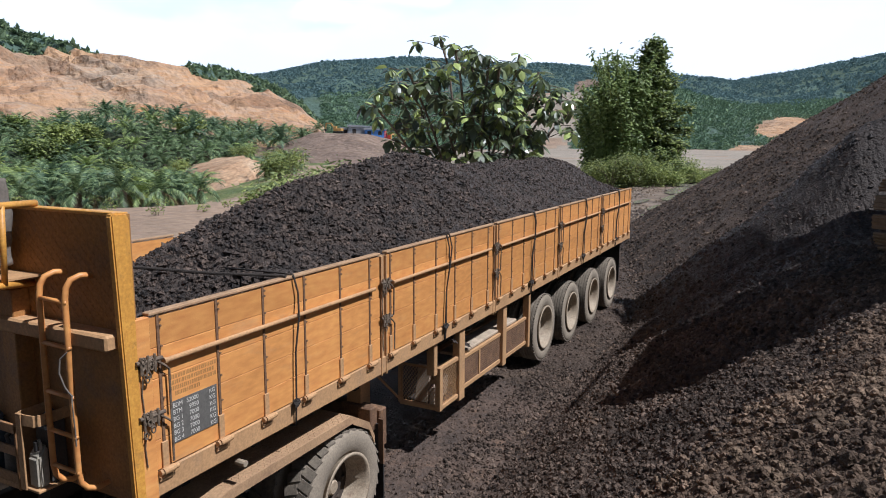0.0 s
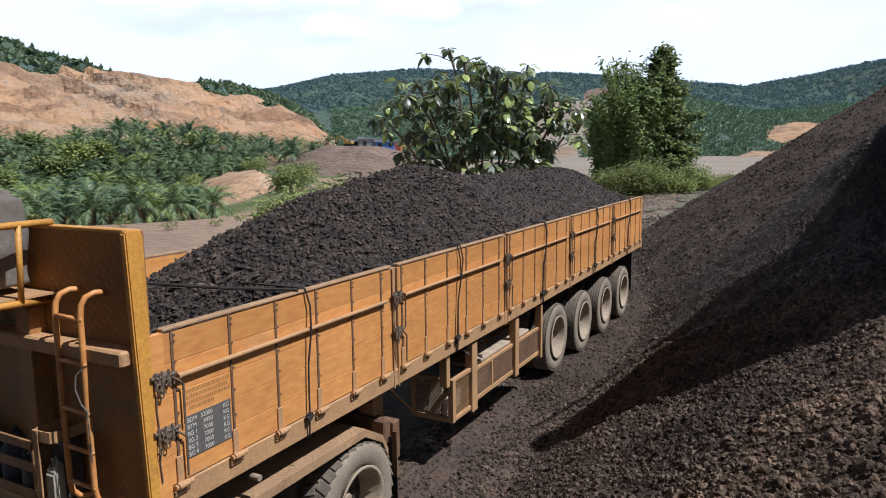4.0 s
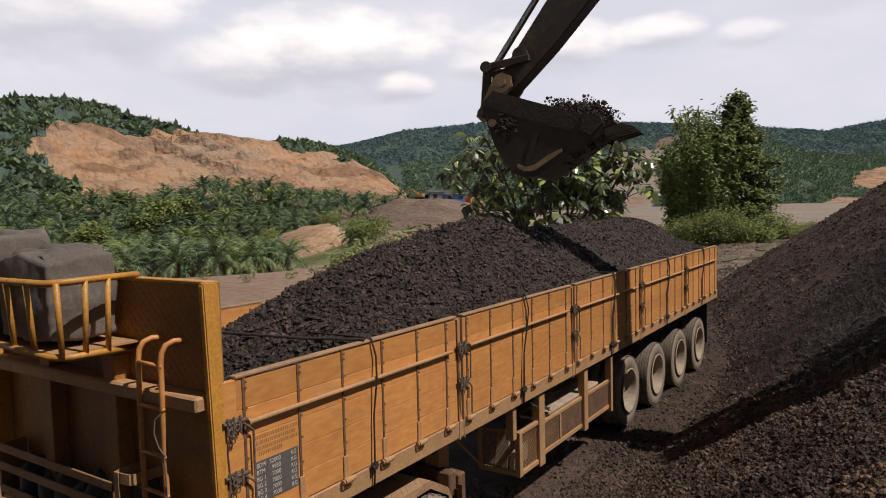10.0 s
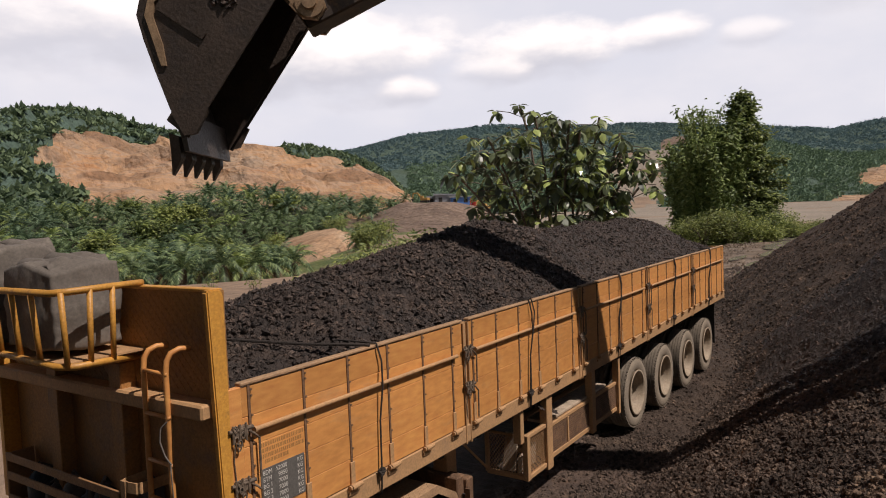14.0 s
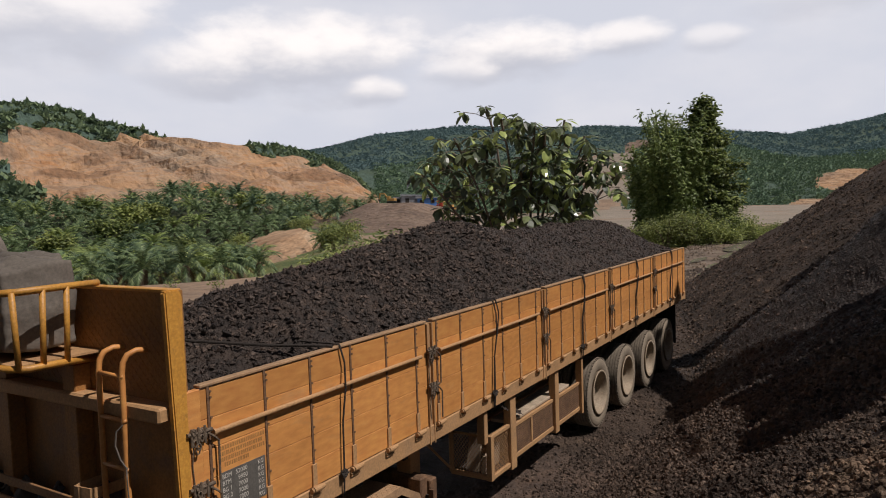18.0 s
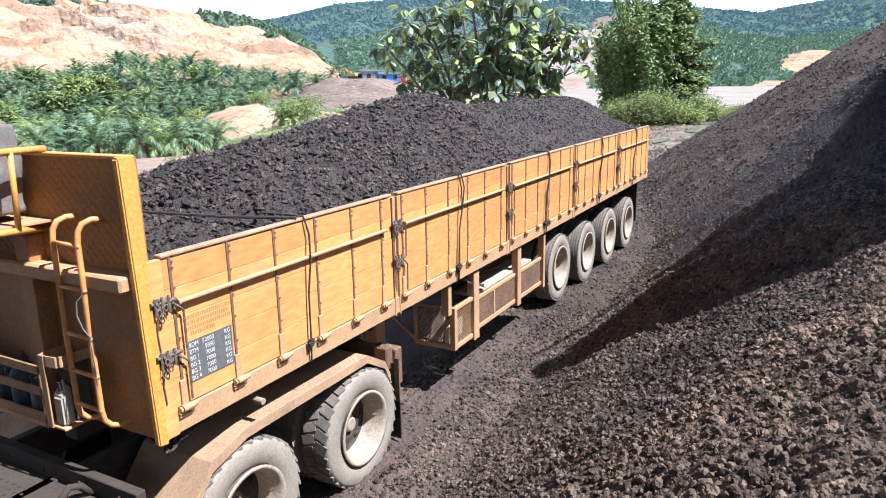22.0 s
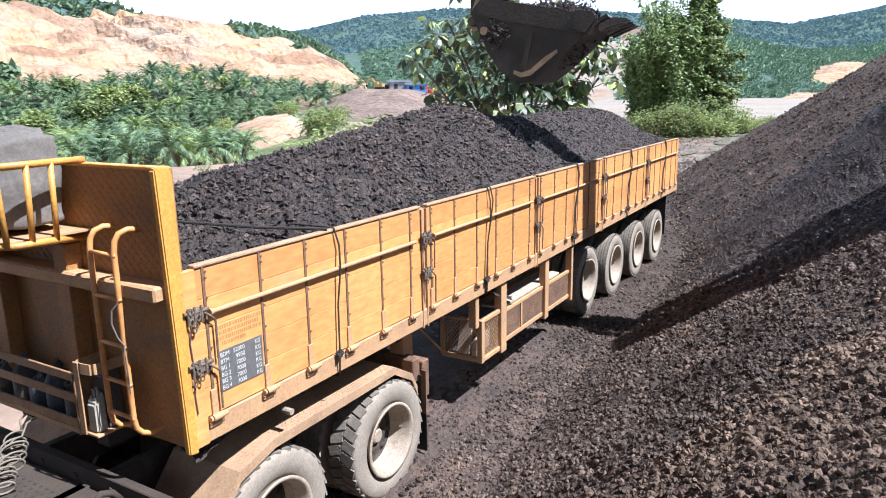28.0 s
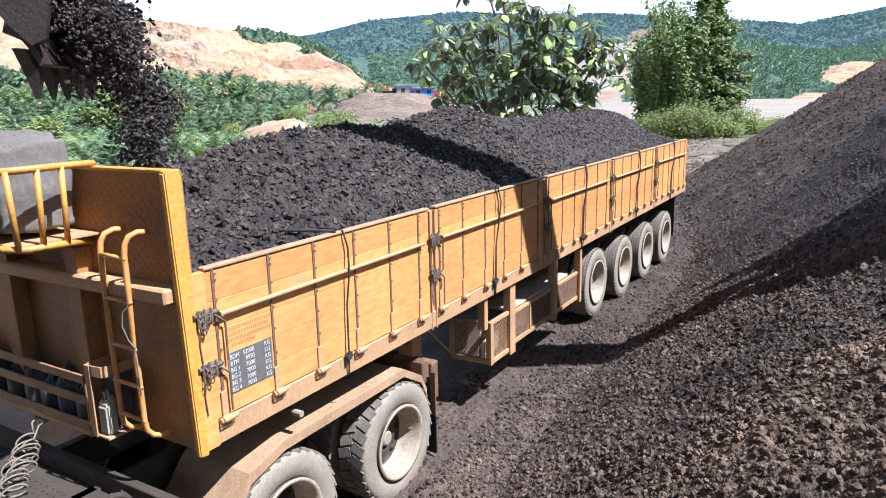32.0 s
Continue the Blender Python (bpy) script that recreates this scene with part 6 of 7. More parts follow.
# forest crowns on the hills and round the quarry
rngf = np.random.default_rng(9)
WILD = leaf_material("wild_tree_leaf", (0.12, 0.17, 0.09), (0.19, 0.25, 0.12), (0.055, 0.09, 0.055), 0.85)


def scatter(count, r0, r1, a0, a1, power):
    """Places on wooded ground between two distances and two bearings."""
    out, tries = [], 0
    while len(out) < count and tries < 90000:
        tries += 1
        r, az = r0 + (r1 - r0) * rngf.random() ** power, a0 + (a1 - a0) * rngf.random()
        if land_kind(r, az) == 3:
            out.append((*at_polar(r, az), land_height(r, az)))
    return out


def tuft_forest(name, places, size, spread, blades, material, label):
    """Shaggy crowns, each a burst of small leaf sheets round its middle, in one mesh."""
    kinds = []
    for _ in range(7):
        q = rngf.normal(0, 1, (blades, 3))
        q /= np.linalg.norm(q, axis=1, keepdims=True)
        q *= np.array([1.0, 1.0, 1.15]) * (0.5 + 0.55 * rngf.random((blades, 1)))
        q[:, 2] = np.abs(q[:, 2])
        a, b = rngf.normal(0, spread, (blades, 3)), rngf.normal(0, spread, (blades, 3))
        kinds.append(np.stack([q - a, q + b, q + a, q - b], axis=1).reshape(-1, 3))
    V = np.concatenate([kinds[i % 7] * (size * (0.6 + 0.8 * rngf.random() ** 1.5)) + np.array(p) - np.array([0, 0, 0.3 * size]) for i, p in enumerate(places)])
    me = bpy.data.meshes.new(name)
    me.from_pydata(V.tolist(), [], np.arange(len(V)).reshape(-1, 4).tolist())
    me.materials.append(material)
    tagged(new(name, me), label, "forest", kind="stuff")


# leaf colours pushed towards blue to stand in for distance haze
FARW = leaf_material("haze_blue_forest_leaf", (0.125, 0.198, 0.20), (0.15, 0.225, 0.215), (0.105, 0.175, 0.18), 0.9)
MIDW = leaf_material("hillside_tree_leaf", (0.13, 0.205, 0.125), (0.185, 0.265, 0.135), (0.095, 0.155, 0.10), 0.85)
tuft_forest("hill_forest", scatter(24000, 540, 1010, -9, 71, 0.75), 2.8, 0.18, 16, FARW, "dense forest on the far hills, tinted blue-green for haze")
tuft_forest("hillside_trees", scatter(9500, 325, 590, -9, 37, 0.9), 2.7, 0.125, 36, MIDW, "green trees and scrub on the nearer hillsides")
# shaggy trees round the quarry and on the nearer slopes
tuft_forest("wild_trees", scatter(6500, 207, 420, 35, 72, 1.0), 1.75, 0.30, 18, WILD, "shaggy dark green trees round the quarry")

# huts and a small yellow digger on the spoil mound
BLUE = mat("blue_tarpaulin_roof", (0.08, 0.22, 0.55), 0.6, var=0.3, scale=0.6)
GREYR = mat("grey_zinc_roof", (0.30, 0.31, 0.33), 0.5, 0.3, var=0.3, scale=0.6)
REDP = mat("red_machine_paint", (0.45, 0.05, 0.03), 0.5, var=0.3, scale=0.8)
DIGY = mat("yellow_machine_paint", (0.48, 0.27, 0.08), 0.5, var=0.3, scale=0.8)


def hut(r, az, w, d, h, roof, label):
    x, y = at_polar(r, az)
    ob = tagged(new("hut"), label, "hut")
    ob.matrix_world = pose(x, y, land_height(r, az) - 0.3, 0, 0, az - 90)
    part("wall", box(B(), -w / 2, w / 2, 0, d, 0, h), roof, ob)
    part("roof", prism(B(), [(-w / 2 - 0.3, h), (w / 2 + 0.3, h), (w / 2 + 0.3, h + 0.12), (-w / 2 - 0.3, h + 0.5)], -0.4, d + 0.4), GREYR if roof is BLUE else roof, ob)
    for q in (-0.28, 0.22):
        part("door" if q < 0 else "window", box(B(), w * q - 0.5, w * q + 0.5, -0.03, 0.0, 0.2 if q < 0 else 1.0, 2.0), DARK, ob)


hut(186, 33.7, 7, 4, 2.6, GREYR, "small grey zinc-roofed site hut on the mound")
hut(182, 32.6, 5.5, 4, 2.4, BLUE, "small blue sheeted site hut on the mound")
hut(190, 34.6, 5, 4, 2.2, GREYR, "low grey site shed on the mound")


def small_digger(r, az, paint, label, turn):
    x, y = at_polar(r, az)
    ob = tagged(new("far_excavator"), label, "excavator")
    ob.matrix_world = pose(x, y, land_height(r, az) - 0.1, 0, 0, turn) @ Matrix.Scale(0.62, 4)
    for s in (-1, 1):
        part("track", box(B(), -1.8, 1.8, s * 1.0 - 0.3, s * 1.0 + 0.3, 0, 0.8, 0.2), DARK, ob)
    part("house", box(B(), -1.9, 1.2, -1.3, 1.3, 0.9, 2.0, 0.1), paint, ob)
    part("cab", box(B(), 0.2, 1.6, 0.3, 1.3, 1.0, 2.9, 0.1), paint, ob)
    part("boom", prism(B(), [(1.0, 1.6), (3.2, 4.4), (5.4, 4.2), (5.4, 3.8), (3.4, 3.9), (1.4, 1.4)], -0.25, 0.25), paint, ob)
    part("stick", prism(B(), [(5.0, 4.4), (5.6, 4.2), (5.9, 1.6), (5.6, 1.6)], -0.2, 0.2), paint, ob)
    part("bucket", prism(B(), [(5.5, 1.8), (6.1, 1.7), (6.0, 0.9), (5.2, 0.9)], -0.5, 0.5), DARK, ob)


small_digger(184, 35.6, DIGY, "small far yellow excavator on the spoil mound", 100)
small_digger(180, 31.6, REDP, "small far red excavator beside the huts", 200)
small_digger(176, 30.6, DIGY, "small far yellow excavator beside the huts", 170)

# ---- loading excavator on the stockpile ----
MX, MY, MZ = 7.3, -6.0, 2.02
digger = tagged(new("excavator"), "dark weathered crawler excavator loading ore from the stockpile", "excavator")
digger.location = (MX, MY, MZ)
DPAINT = mat("grimy_dark_boom_paint", (0.062, 0.046, 0.037), 0.55, 0.2, var=0.5, scale=3, spots=(0.17, 0.10, 0.055), spot_scale=5, spot_amount=0.4)
BUCK = mat("worn_brown_bucket_steel", (0.058, 0.041, 0.031), 0.5, 0.3, var=0.5, scale=3.5, spots=(0.042, 0.032, 0.027), spot_scale=4, spot_amount=0.45, bump=0.25, bump_scale=30)
BRIGHT = mat("rubbed_tan_steel", (0.38, 0.25, 0.15), 0.45, 0.5, var=0.4, scale=9)
CHROME = mat("bright_cylinder_rod", (0.55, 0.54, 0.52), 0.2, 1.0, var=0.15)
TRACK = mat("dusty_track_steel", (0.20, 0.14, 0.09), 0.75, 0.2, var=0.4, scale=5, spots=(0.13, 0.09, 0.06), spot_scale=8, spot_amount=0.42)


def slab(bm, outline, z0, z1):
    """An outline of (x, y) points pushed from z0 to z1."""
    a = [bm.verts.new((x, y, z0)) for x, y in outline]
    b = [bm.verts.new((x, y, z1)) for x, y in outline]
    bm.faces.new(a[::-1])
    bm.faces.new(b)
    for i in range(len(a)):
        j = (i + 1) % len(a)
        bm.faces.new((a[i], a[j], b[j], b[i]))
    bmesh.ops.recalc_face_normals(bm, faces=bm.faces)
    return bm


# crawler tracks
TURN = -30.0
for s in (-1, 1):
    base = part("crawler_track", B(), TRACK, digger, "dusty tan crawler track")
    base.matrix_local = pose(0, 0, 0, 0, 0, TURN) @ pose(0.16, s * 1.15, 0) @ Matrix.Diagonal((0.9, 1, 1, 1))
    bm = B()
    slab(bm, [(-1.75, 0.16), (1.75, 0.16), (1.75, 0.46), (1.2, 0.58), (-1.2, 0.58), (-1.75, 0.46)], -0.2, 0.2)
    fr = part("track_frame", bm, TRACK, base, "dusty tan roller frame")
    fr.matrix_local = pose(0, 0, 0.2, 90)
    for x, r, z in ((-1.72, 0.40, 0.48), (1.72, 0.40, 0.48)):
        part("idler", rod(B(), (x, -0.12, z), (x, 0.12, z), r, 28), TRACK, base)
    for k in range(7):
        part("roller", rod(B(), (-1.2 + 0.4 * k, -0.2, 0.16), (-1.2 + 0.4 * k, 0.2, 0.16), 0.09, 12), TRACK, base)
    path, n = [], 46
    per = 4 * 1.72 + math.tau * 0.46
    for k in range(n):
        d = k * per / n
        if d < 3.44:
            path.append((-1.72 + d, 0.025, 0.0))
        elif d < 3.44 + math.pi * 0.46:
            a = (d - 3.44) / 0.46
            path.append((1.72 + 0.46 * math.sin(a), 0.485 - 0.46 * math.cos(a), -a))
        elif d < 6.88 + math.pi * 0.46:
            path.append((1.72 - (d - 3.44 - math.pi * 0.46), 0.945, -math.pi))
        else:
            a = (d - 6.88 - math.pi * 0.46) / 0.46
            path.append((-1.72 - 0.46 * math.sin(a), 0.485 + 0.46 * math.cos(a), -math.pi - a))
    bm = box(B(), -0.082, 0.082, -0.30, 0.30, -0.018, 0.012, 0.004)
    for x in (-0.05, 0.0, 0.05):
        box(bm, x - 0.008, x + 0.008, -0.30, 0.30, -0.042, -0.018)
    shoe = mesh("track_shoe", bm, TRACK)
    for x, z, a in path:
        shared("track_shoe", shoe, base, Matrix.Translation((x, 0, z)) @ Matrix.Rotation(a, 4, "Y"))
bm = box(B(), -1.0, 1.0, -0.95, 0.95, 0.5, 0.95, 0.05)
rod(bm, (0, 0, 0.95), (0, 0, 1.12), 0.75, 32)
car = part("car_body", bm, DPAINT, digger)
car.matrix_local = pose(0, 0, 0, 0, 0, TURN)

# upper works: x forward, swings
house = part("house", box(B(), -2.9, 1.75, -1.65, 1.65, 1.12, 1.46, 0.04), DPAINT, digger, "dark dusty swing house")
part("engine_hood", box(B(), -2.5, -0.25, -1.62, 1.62, 1.47, 3.05, 0.12), DPAINT, house)
part("counterweight", prism(B(), [(-3.2, 1.25), (-2.52, 1.2), (-2.52, 3.0), (-2.95, 3.0), (-3.25, 2.6), (-3.25, 1.5)], -1.62, 1.62), DPAINT, house)
part("cab", box(B(), -0.1, 1.95, 0.50, 1.62, 1.47, 3.45, 0.10), DPAINT, house)
part("cab_window", box(B(), 0.1, 1.7, 1.615, 1.628, 2.3, 3.2, 0.004), DARK, house)
part("tool_box", box(B(), -0.2, 1.6, -1.62, -0.45, 1.47, 2.3, 0.05), DPAINT, house)
for y in (-1.5, 1.5):
    part("handrail", pipe(B(), [(-2.4, y, 3.02), (-2.4, y, 3.5), (-0.4, y, 3.5), (-0.4, y, 3.02)], 0.025, 8), DPAINT, house)
part("exhaust_pipe", rod(B(), (-1.3, -0.7, 3.0), (-1.3, -0.7, 3.6), 0.07, 12), DPAINT, house)

# boom: from its foot along +x, y upwards
LB, LS = 6.1, 4.2
bm = B()
slab(bm, [(-0.2, -0.2), (0.6, -0.05), (2.7, 0.62), (4.6, 0.40), (6.1, -0.17), (6.2, 0.0), (6.12, 0.2), (4.7, 0.82), (3.0, 1.22), (1.6, 0.95), (0.1, 0.32), (-0.2, 0.15)], -0.26, 0.26)
boom = part("boom", bm, DPAINT, digger, "dark weathered excavator boom")
part("arm_cylinder", rod(B(), (2.6, 1.35, 0), (5.0, 1.05, 0), 0.11, 16), DPAINT, boom)
part("arm_cylinder_rod", rod(B(), (5.0, 1.05, 0), (6.1, 0.85, 0), 0.06, 12), CHROME, boom)
for s in (-1, 1):
    part("boom_cylinder", rod(B(), (0.4, -0.75, s * 0.42), (2.6, 0.55, s * 0.36), 0.10, 14), DPAINT, boom)

# stick: origin at the bucket pin, x towards the elbow, y on the outer side
bm = B()
slab(bm, [(-0.14, -0.13), (0.15, -0.17), (0.75, -0.24), (3.2, -0.36), (4.3, -0.25), (4.8, 0.25), (4.75, 0.6), (4.4, 0.6), (3.7, 0.36), (0.8, 0.18), (0.15, 0.14), (-0.1, 0.12)], -0.17, 0.17)
bmesh.ops.bevel(bm, geom=list(bm.edges), offset=0.015, segments=1, affect="EDGES")
stick = part("stick", bm, DPAINT, digger, "dark weathered excavator stick")
for x in (0.0, 0.42):
    part("pin_boss", rod(B(), (x, 0.0 if x == 0 else 0.05, -0.24), (x, 0.0 if x == 0 else 0.05, 0.24), 0.10 if x else 0.12, 20), STEEL, stick)
part("cylinder_bracket", slab(B(), [(2.5, 0.28), (2.95, 0.28), (2.85, 0.62), (2.65, 0.62)], -0.09, 0.09), DPAINT, stick)
for s in (-1, 1):
    part("hydraulic_hose", pipe(B(), [(3.4, 0.5, 0.12 * s), (2.6, 0.75, 0.12 * s), (2.0, 0.62, 0.13 * s), (1.7, 0.45, 0.12 * s)], 0.02, 6), ROPE, stick, "black hydraulic hose")

# bucket: origin at the pin, x along the open side to the tips, y to the back, z across
KB = 1.15
shell = [(-0.07, 0.30), (0.06, 0.47), (0.22, 0.68), (0.38, 0.83), (0.535, 0.915), (0.66, 0.92), (0.78, 0.875), (0.90, 0.74), (1.05, 0.545), (1.20, 0.34), (1.32, 0.175)]
shell = [(u * KB, v * KB) for u, v in shell]
side_out = [(0.02 * KB, 0.14 * KB)] + shell + [(1.30 * KB, 0.13 * KB)]
HW = 0.52 * KB
bm = B()
inner = [(u + (0.02 if 0 < i < 10 else 0) * (1 if u < 0.8 else -0.2), v - 0.028) for i, (u, v) in enumerate(shell)]
slab(bm, shell + inner[::-1], -HW + 0.01, HW - 0.01)
bucket = part("bucket", bm, BUCK, digger, "worn dark brown toothed digging bucket")
for s in (-1, 1):
    part("side_plate", slab(B(), side_out, s * HW - 0.02, s * HW + 0.02), BUCK, bucket)
    z0 = s * HW + 0.02 * s
    z1 = z0 + 0.022 * s
    part("edge_plate", slab(B(), [(0.03 * KB, 0.125 * KB), (1.30 * KB, 0.115 * KB), (1.28 * KB, 0.31 * KB), (0.3, 0.37), (0.0, 0.34)], min(z0, z1), max(z0, z1)), BUCK, bucket)
    wear = [(0.55 * KB, 0.84 * KB), (0.64 * KB, 0.86 * KB), (0.75 * KB, 0.82 * KB), (0.88 * KB, 0.66 * KB), (0.98 * KB, 0.54 * KB), (0.96 * KB, 0.51 * KB), (0.85 * KB, 0.61 * KB), (0.73 * KB, 0.76 * KB), (0.64 * KB, 0.81 * KB), (0.55 * KB, 0.80 * KB)]
    part("wear_rib", slab(B(), wear, min(z0, z1), max(z0, z1)), BRIGHT, bucket)
    part("lifting_eye", rod(B(), (0.13 * KB, 0.46 * KB, z0), (0.13 * KB, 0.46 * KB, z0 + 0.03 * s), 0.05, 20), BRIGHT, bucket)
    part("stiffener", slab(B(), [(0.62 * KB, 0.40 * KB), (0.67 * KB, 0.40 * KB), (0.67 * KB, 0.78 * KB), (0.62 * KB, 0.78 * KB)], min(z0, z1), max(z0, z1)), BUCK, bucket)
    part("side_cutter", slab(B(), [(1.06 * KB, 0.10 * KB), (1.24 * KB, 0.08 * KB), (1.30 * KB, 0.14 * KB), (1.22 * KB, 0.30 * KB), (1.10 * KB, 0.28 * KB)], min(z0, z0 + 0.05 * s), max(z0, z0 + 0.05 * s)), BUCK, bucket)
    part("bucket_ear", slab(B(), [(-0.14, -0.02), (-0.05, -0.13), (0.08, -0.12), (0.14, 0.0), (0.06, 0.22), (0.02, 0.40), (-0.10, 0.56), (-0.22, 0.50), (-0.2, 0.36)], s * 0.25 - 0.03, s * 0.25 + 0.03), BRIGHT, bucket, "rubbed tan bucket ear")
part("bucket_pin", rod(B(), (0, 0, -0.36), (0, 0, 0.36), 0.062, 18), BRIGHT, bucket)
part("pin_collar", rod(B(), (0, 0, -0.32), (0, 0, -0.29), 0.125, 24), BRIGHT, bucket)
part("link_pin", rod(B(), (-0.12 * KB, 0.38 * KB, -0.34), (-0.12 * KB, 0.38 * KB, 0.34), 0.06, 16), STEEL, bucket)
part("cutting_edge", slab(B(), [(1.20 * KB, 0.30 * KB), (1.40 * KB, 0.10 * KB), (1.38 * KB, 0.075 * KB), (1.17 * KB, 0.26 * KB)], -HW, HW), BUCK, bucket)
bm = B()
slab(bm, [(1.33 * KB, 0.19 * KB), (1.45 * KB, 0.10 * KB), (1.59 * KB, 0.085 * KB), (1.595 * KB, 0.095 * KB), (1.46 * KB, 0.18 * KB), (1.35 * KB, 0.26 * KB)], -0.075, 0.075)
for v in bm.verts:
    f = (v.co.x - 1.33 * KB) / (0.26 * KB)
    v.co.z *= 1 - 0.72 * max(0, min(1, f))
tooth_me = mesh("tooth", bm, BUCK)
for k in range(5):
    shared("tooth", tooth_me, bucket, pose(0, 0, -HW + 0.06 + k * (2 * HW - 0.12) / 4))
rgb = np.random.default_rng(2)
for s in (-1,):
    pl = [(0.34 + 0.08 * rgb.normal(), 0.52 + 0.07 * rgb.normal(), s * (HW + 0.02 + 0.012 * rgb.random())) for _ in range(120)]
    dirt = lumps("caked_ore", pl, COAL, [0.012 + 0.02 * rgb.random() for _ in pl], 3)
    dirt.parent = bucket
    dirt["kind"] = "stuff"

# linkage: each piece from its origin along +x
link = part("bucket_link", B(), DPAINT, digger, "dark bucket link")
idler = part("idler_link", B(), DPAINT, digger, "dark idler link")
for s in (-1, 1):
    part("link_bar", box(B(), -0.07, 0.62, -0.06, 0.06, s * 0.20 - 0.035, s * 0.20 + 0.035, 0.015), BUCK, link)
    part("link_bar", box(B(), -0.06, 0.58, -0.05, 0.05, s * 0.24 - 0.03, s * 0.24 + 0.03, 0.015), BUCK, idler)
part("link_cross", rod(B(), (0.6, 0, -0.30), (0.6, 0, 0.30), 0.075, 16), STEEL, link)
ram = part("bucket_cylinder", rod(B(), (0, 0, 0), (1.55, 0, 0), 0.085, 16), DPAINT, digger, "dark rusty bucket cylinder")
part("gland", rod(B(), (1.45, 0, 0), (1.6, 0, 0), 0.105, 16), RUST, ram)
ram_rod = part("cylinder_rod", rod(B(), (-1.5, 0, 0), (0, 0, 0), 0.045, 12), CHROME, digger, "bright cylinder rod")

# swing (degrees), reach, pin height, bucket angle, at seconds
ARM = [
    (0.0, 0, 6.3, 4.40, 298), (1.0, -9, 6.4, 3.6, 285), (2.0, -12, 6.4, 3.0, 268), (3.5, -12, 5.7, 3.0, 240), (5.0, -10, 5.1, 3.3, 205), (6.2, 0, 4.8, 3.9, 185), (7.0, 18, 4.75, 4.35, 178), (7.5, 32, 4.8, 4.45, 176),
    (8.0, 46.2, 5.01, 4.53, 176), (9.0, 78.0, 6.04, 4.74, 192.5), (9.6, 93.9, 6.8, 4.85, 194), (10.2, 104.5, 7.75, 4.85, 203), (10.8, 113.3, 8.55, 4.79, 220.5), (11.4, 119.6, 8.88, 4.67, 246), (12.0, 124.7, 9.01, 4.62, 274.6),
    (12.5, 129.0, 8.98, 4.58, 285.5), (13.0, 130.8, 8.93, 4.62, 293.9), (13.5, 129.4, 8.91, 4.84, 301), (14.0, 125.6, 8.91, 5.08, 305.4), (14.5, 119.4, 9.0, 5.21, 307), (15.5, 92, 8.5, 5.5, 305), (16.5, 62.8, 8.14, 5.79, 309),
    (17.2, 39.1, 7.49, 5.75, 307.5), (17.6, 22, 7.0, 5.4, 305), (18.0, 10, 6.6, 4.8, 302), (19.0, -9, 6.4, 3.6, 285), (20.0, -12, 6.4, 3.0, 268), (21.5, -12, 5.7, 3.0, 240), (23.4, -10, 5.1, 3.3, 205), (24.7, 0, 4.8, 3.9, 185),
    (25.45, 18, 4.75, 4.35, 178), (26.0, 35, 4.85, 4.45, 177), (26.55, 56, 5.2, 4.5, 180), (27.05, 77, 5.85, 4.55, 186), (27.5, 90.4, 6.34, 4.56, 189), (28.0, 98.6, 7.25, 4.57, 192.2), (29.0, 111.4, 8.45, 4.56, 210),
    (30.0, 119.1, 9.09, 4.59, 256), (31.0, 123.2, 9.32, 4.65, 280.2), (32.0, 129.7, 9.73, 4.98, 289.3),
]


def arm_at(t):
    """Swing, reach, height and bucket angle at t, on a smooth curve through ARM."""
    for i in range(len(ARM) - 1):
        if t <= ARM[i + 1][0]:
            break
    a, b = ARM[i], ARM[i + 1]
    p, q = ARM[max(0, i - 1)], ARM[min(len(ARM) - 1, i + 2)]
    h = b[0] - a[0]
    u = min(1.0, max(0.0, (t - a[0]) / h))
    out = []
    for k in range(1, 5):
        ma = (b[k] - p[k]) / max(1e-6, b[0] - p[0]) * h if p is not a else b[k] - a[k]
        mb = (q[k] - a[k]) / max(1e-6, q[0] - a[0]) * h if q is not b else b[k] - a[k]
        out.append((2 * u ** 3 - 3 * u ** 2 + 1) * a[k] + (u ** 3 - 2 * u ** 2 + u) * ma + (3 * u ** 2 - 2 * u ** 3) * b[k] + (u ** 3 - u ** 2) * mb)
    return out


def in_plane(th, r, z, ang):
    """A pose in the machine's space: x at ang degrees up from the outward direction in the arm's plane, z across."""
    th, ang = radians(th), radians(ang)
    rr, zz = Vector((math.cos(th), math.sin(th), 0)), Vector((0, 0, 1))
    u, v = rr * math.cos(ang) + zz * math.sin(ang), -rr * math.sin(ang) + zz * math.cos(ang)
    w = u.cross(v)
    p = rr * r + zz * z
    return Matrix(((u.x, v.x, w.x, p.x), (u.y, v.y, w.y, p.y), (u.z, v.z, w.z, p.z), (0, 0, 0, 1)))


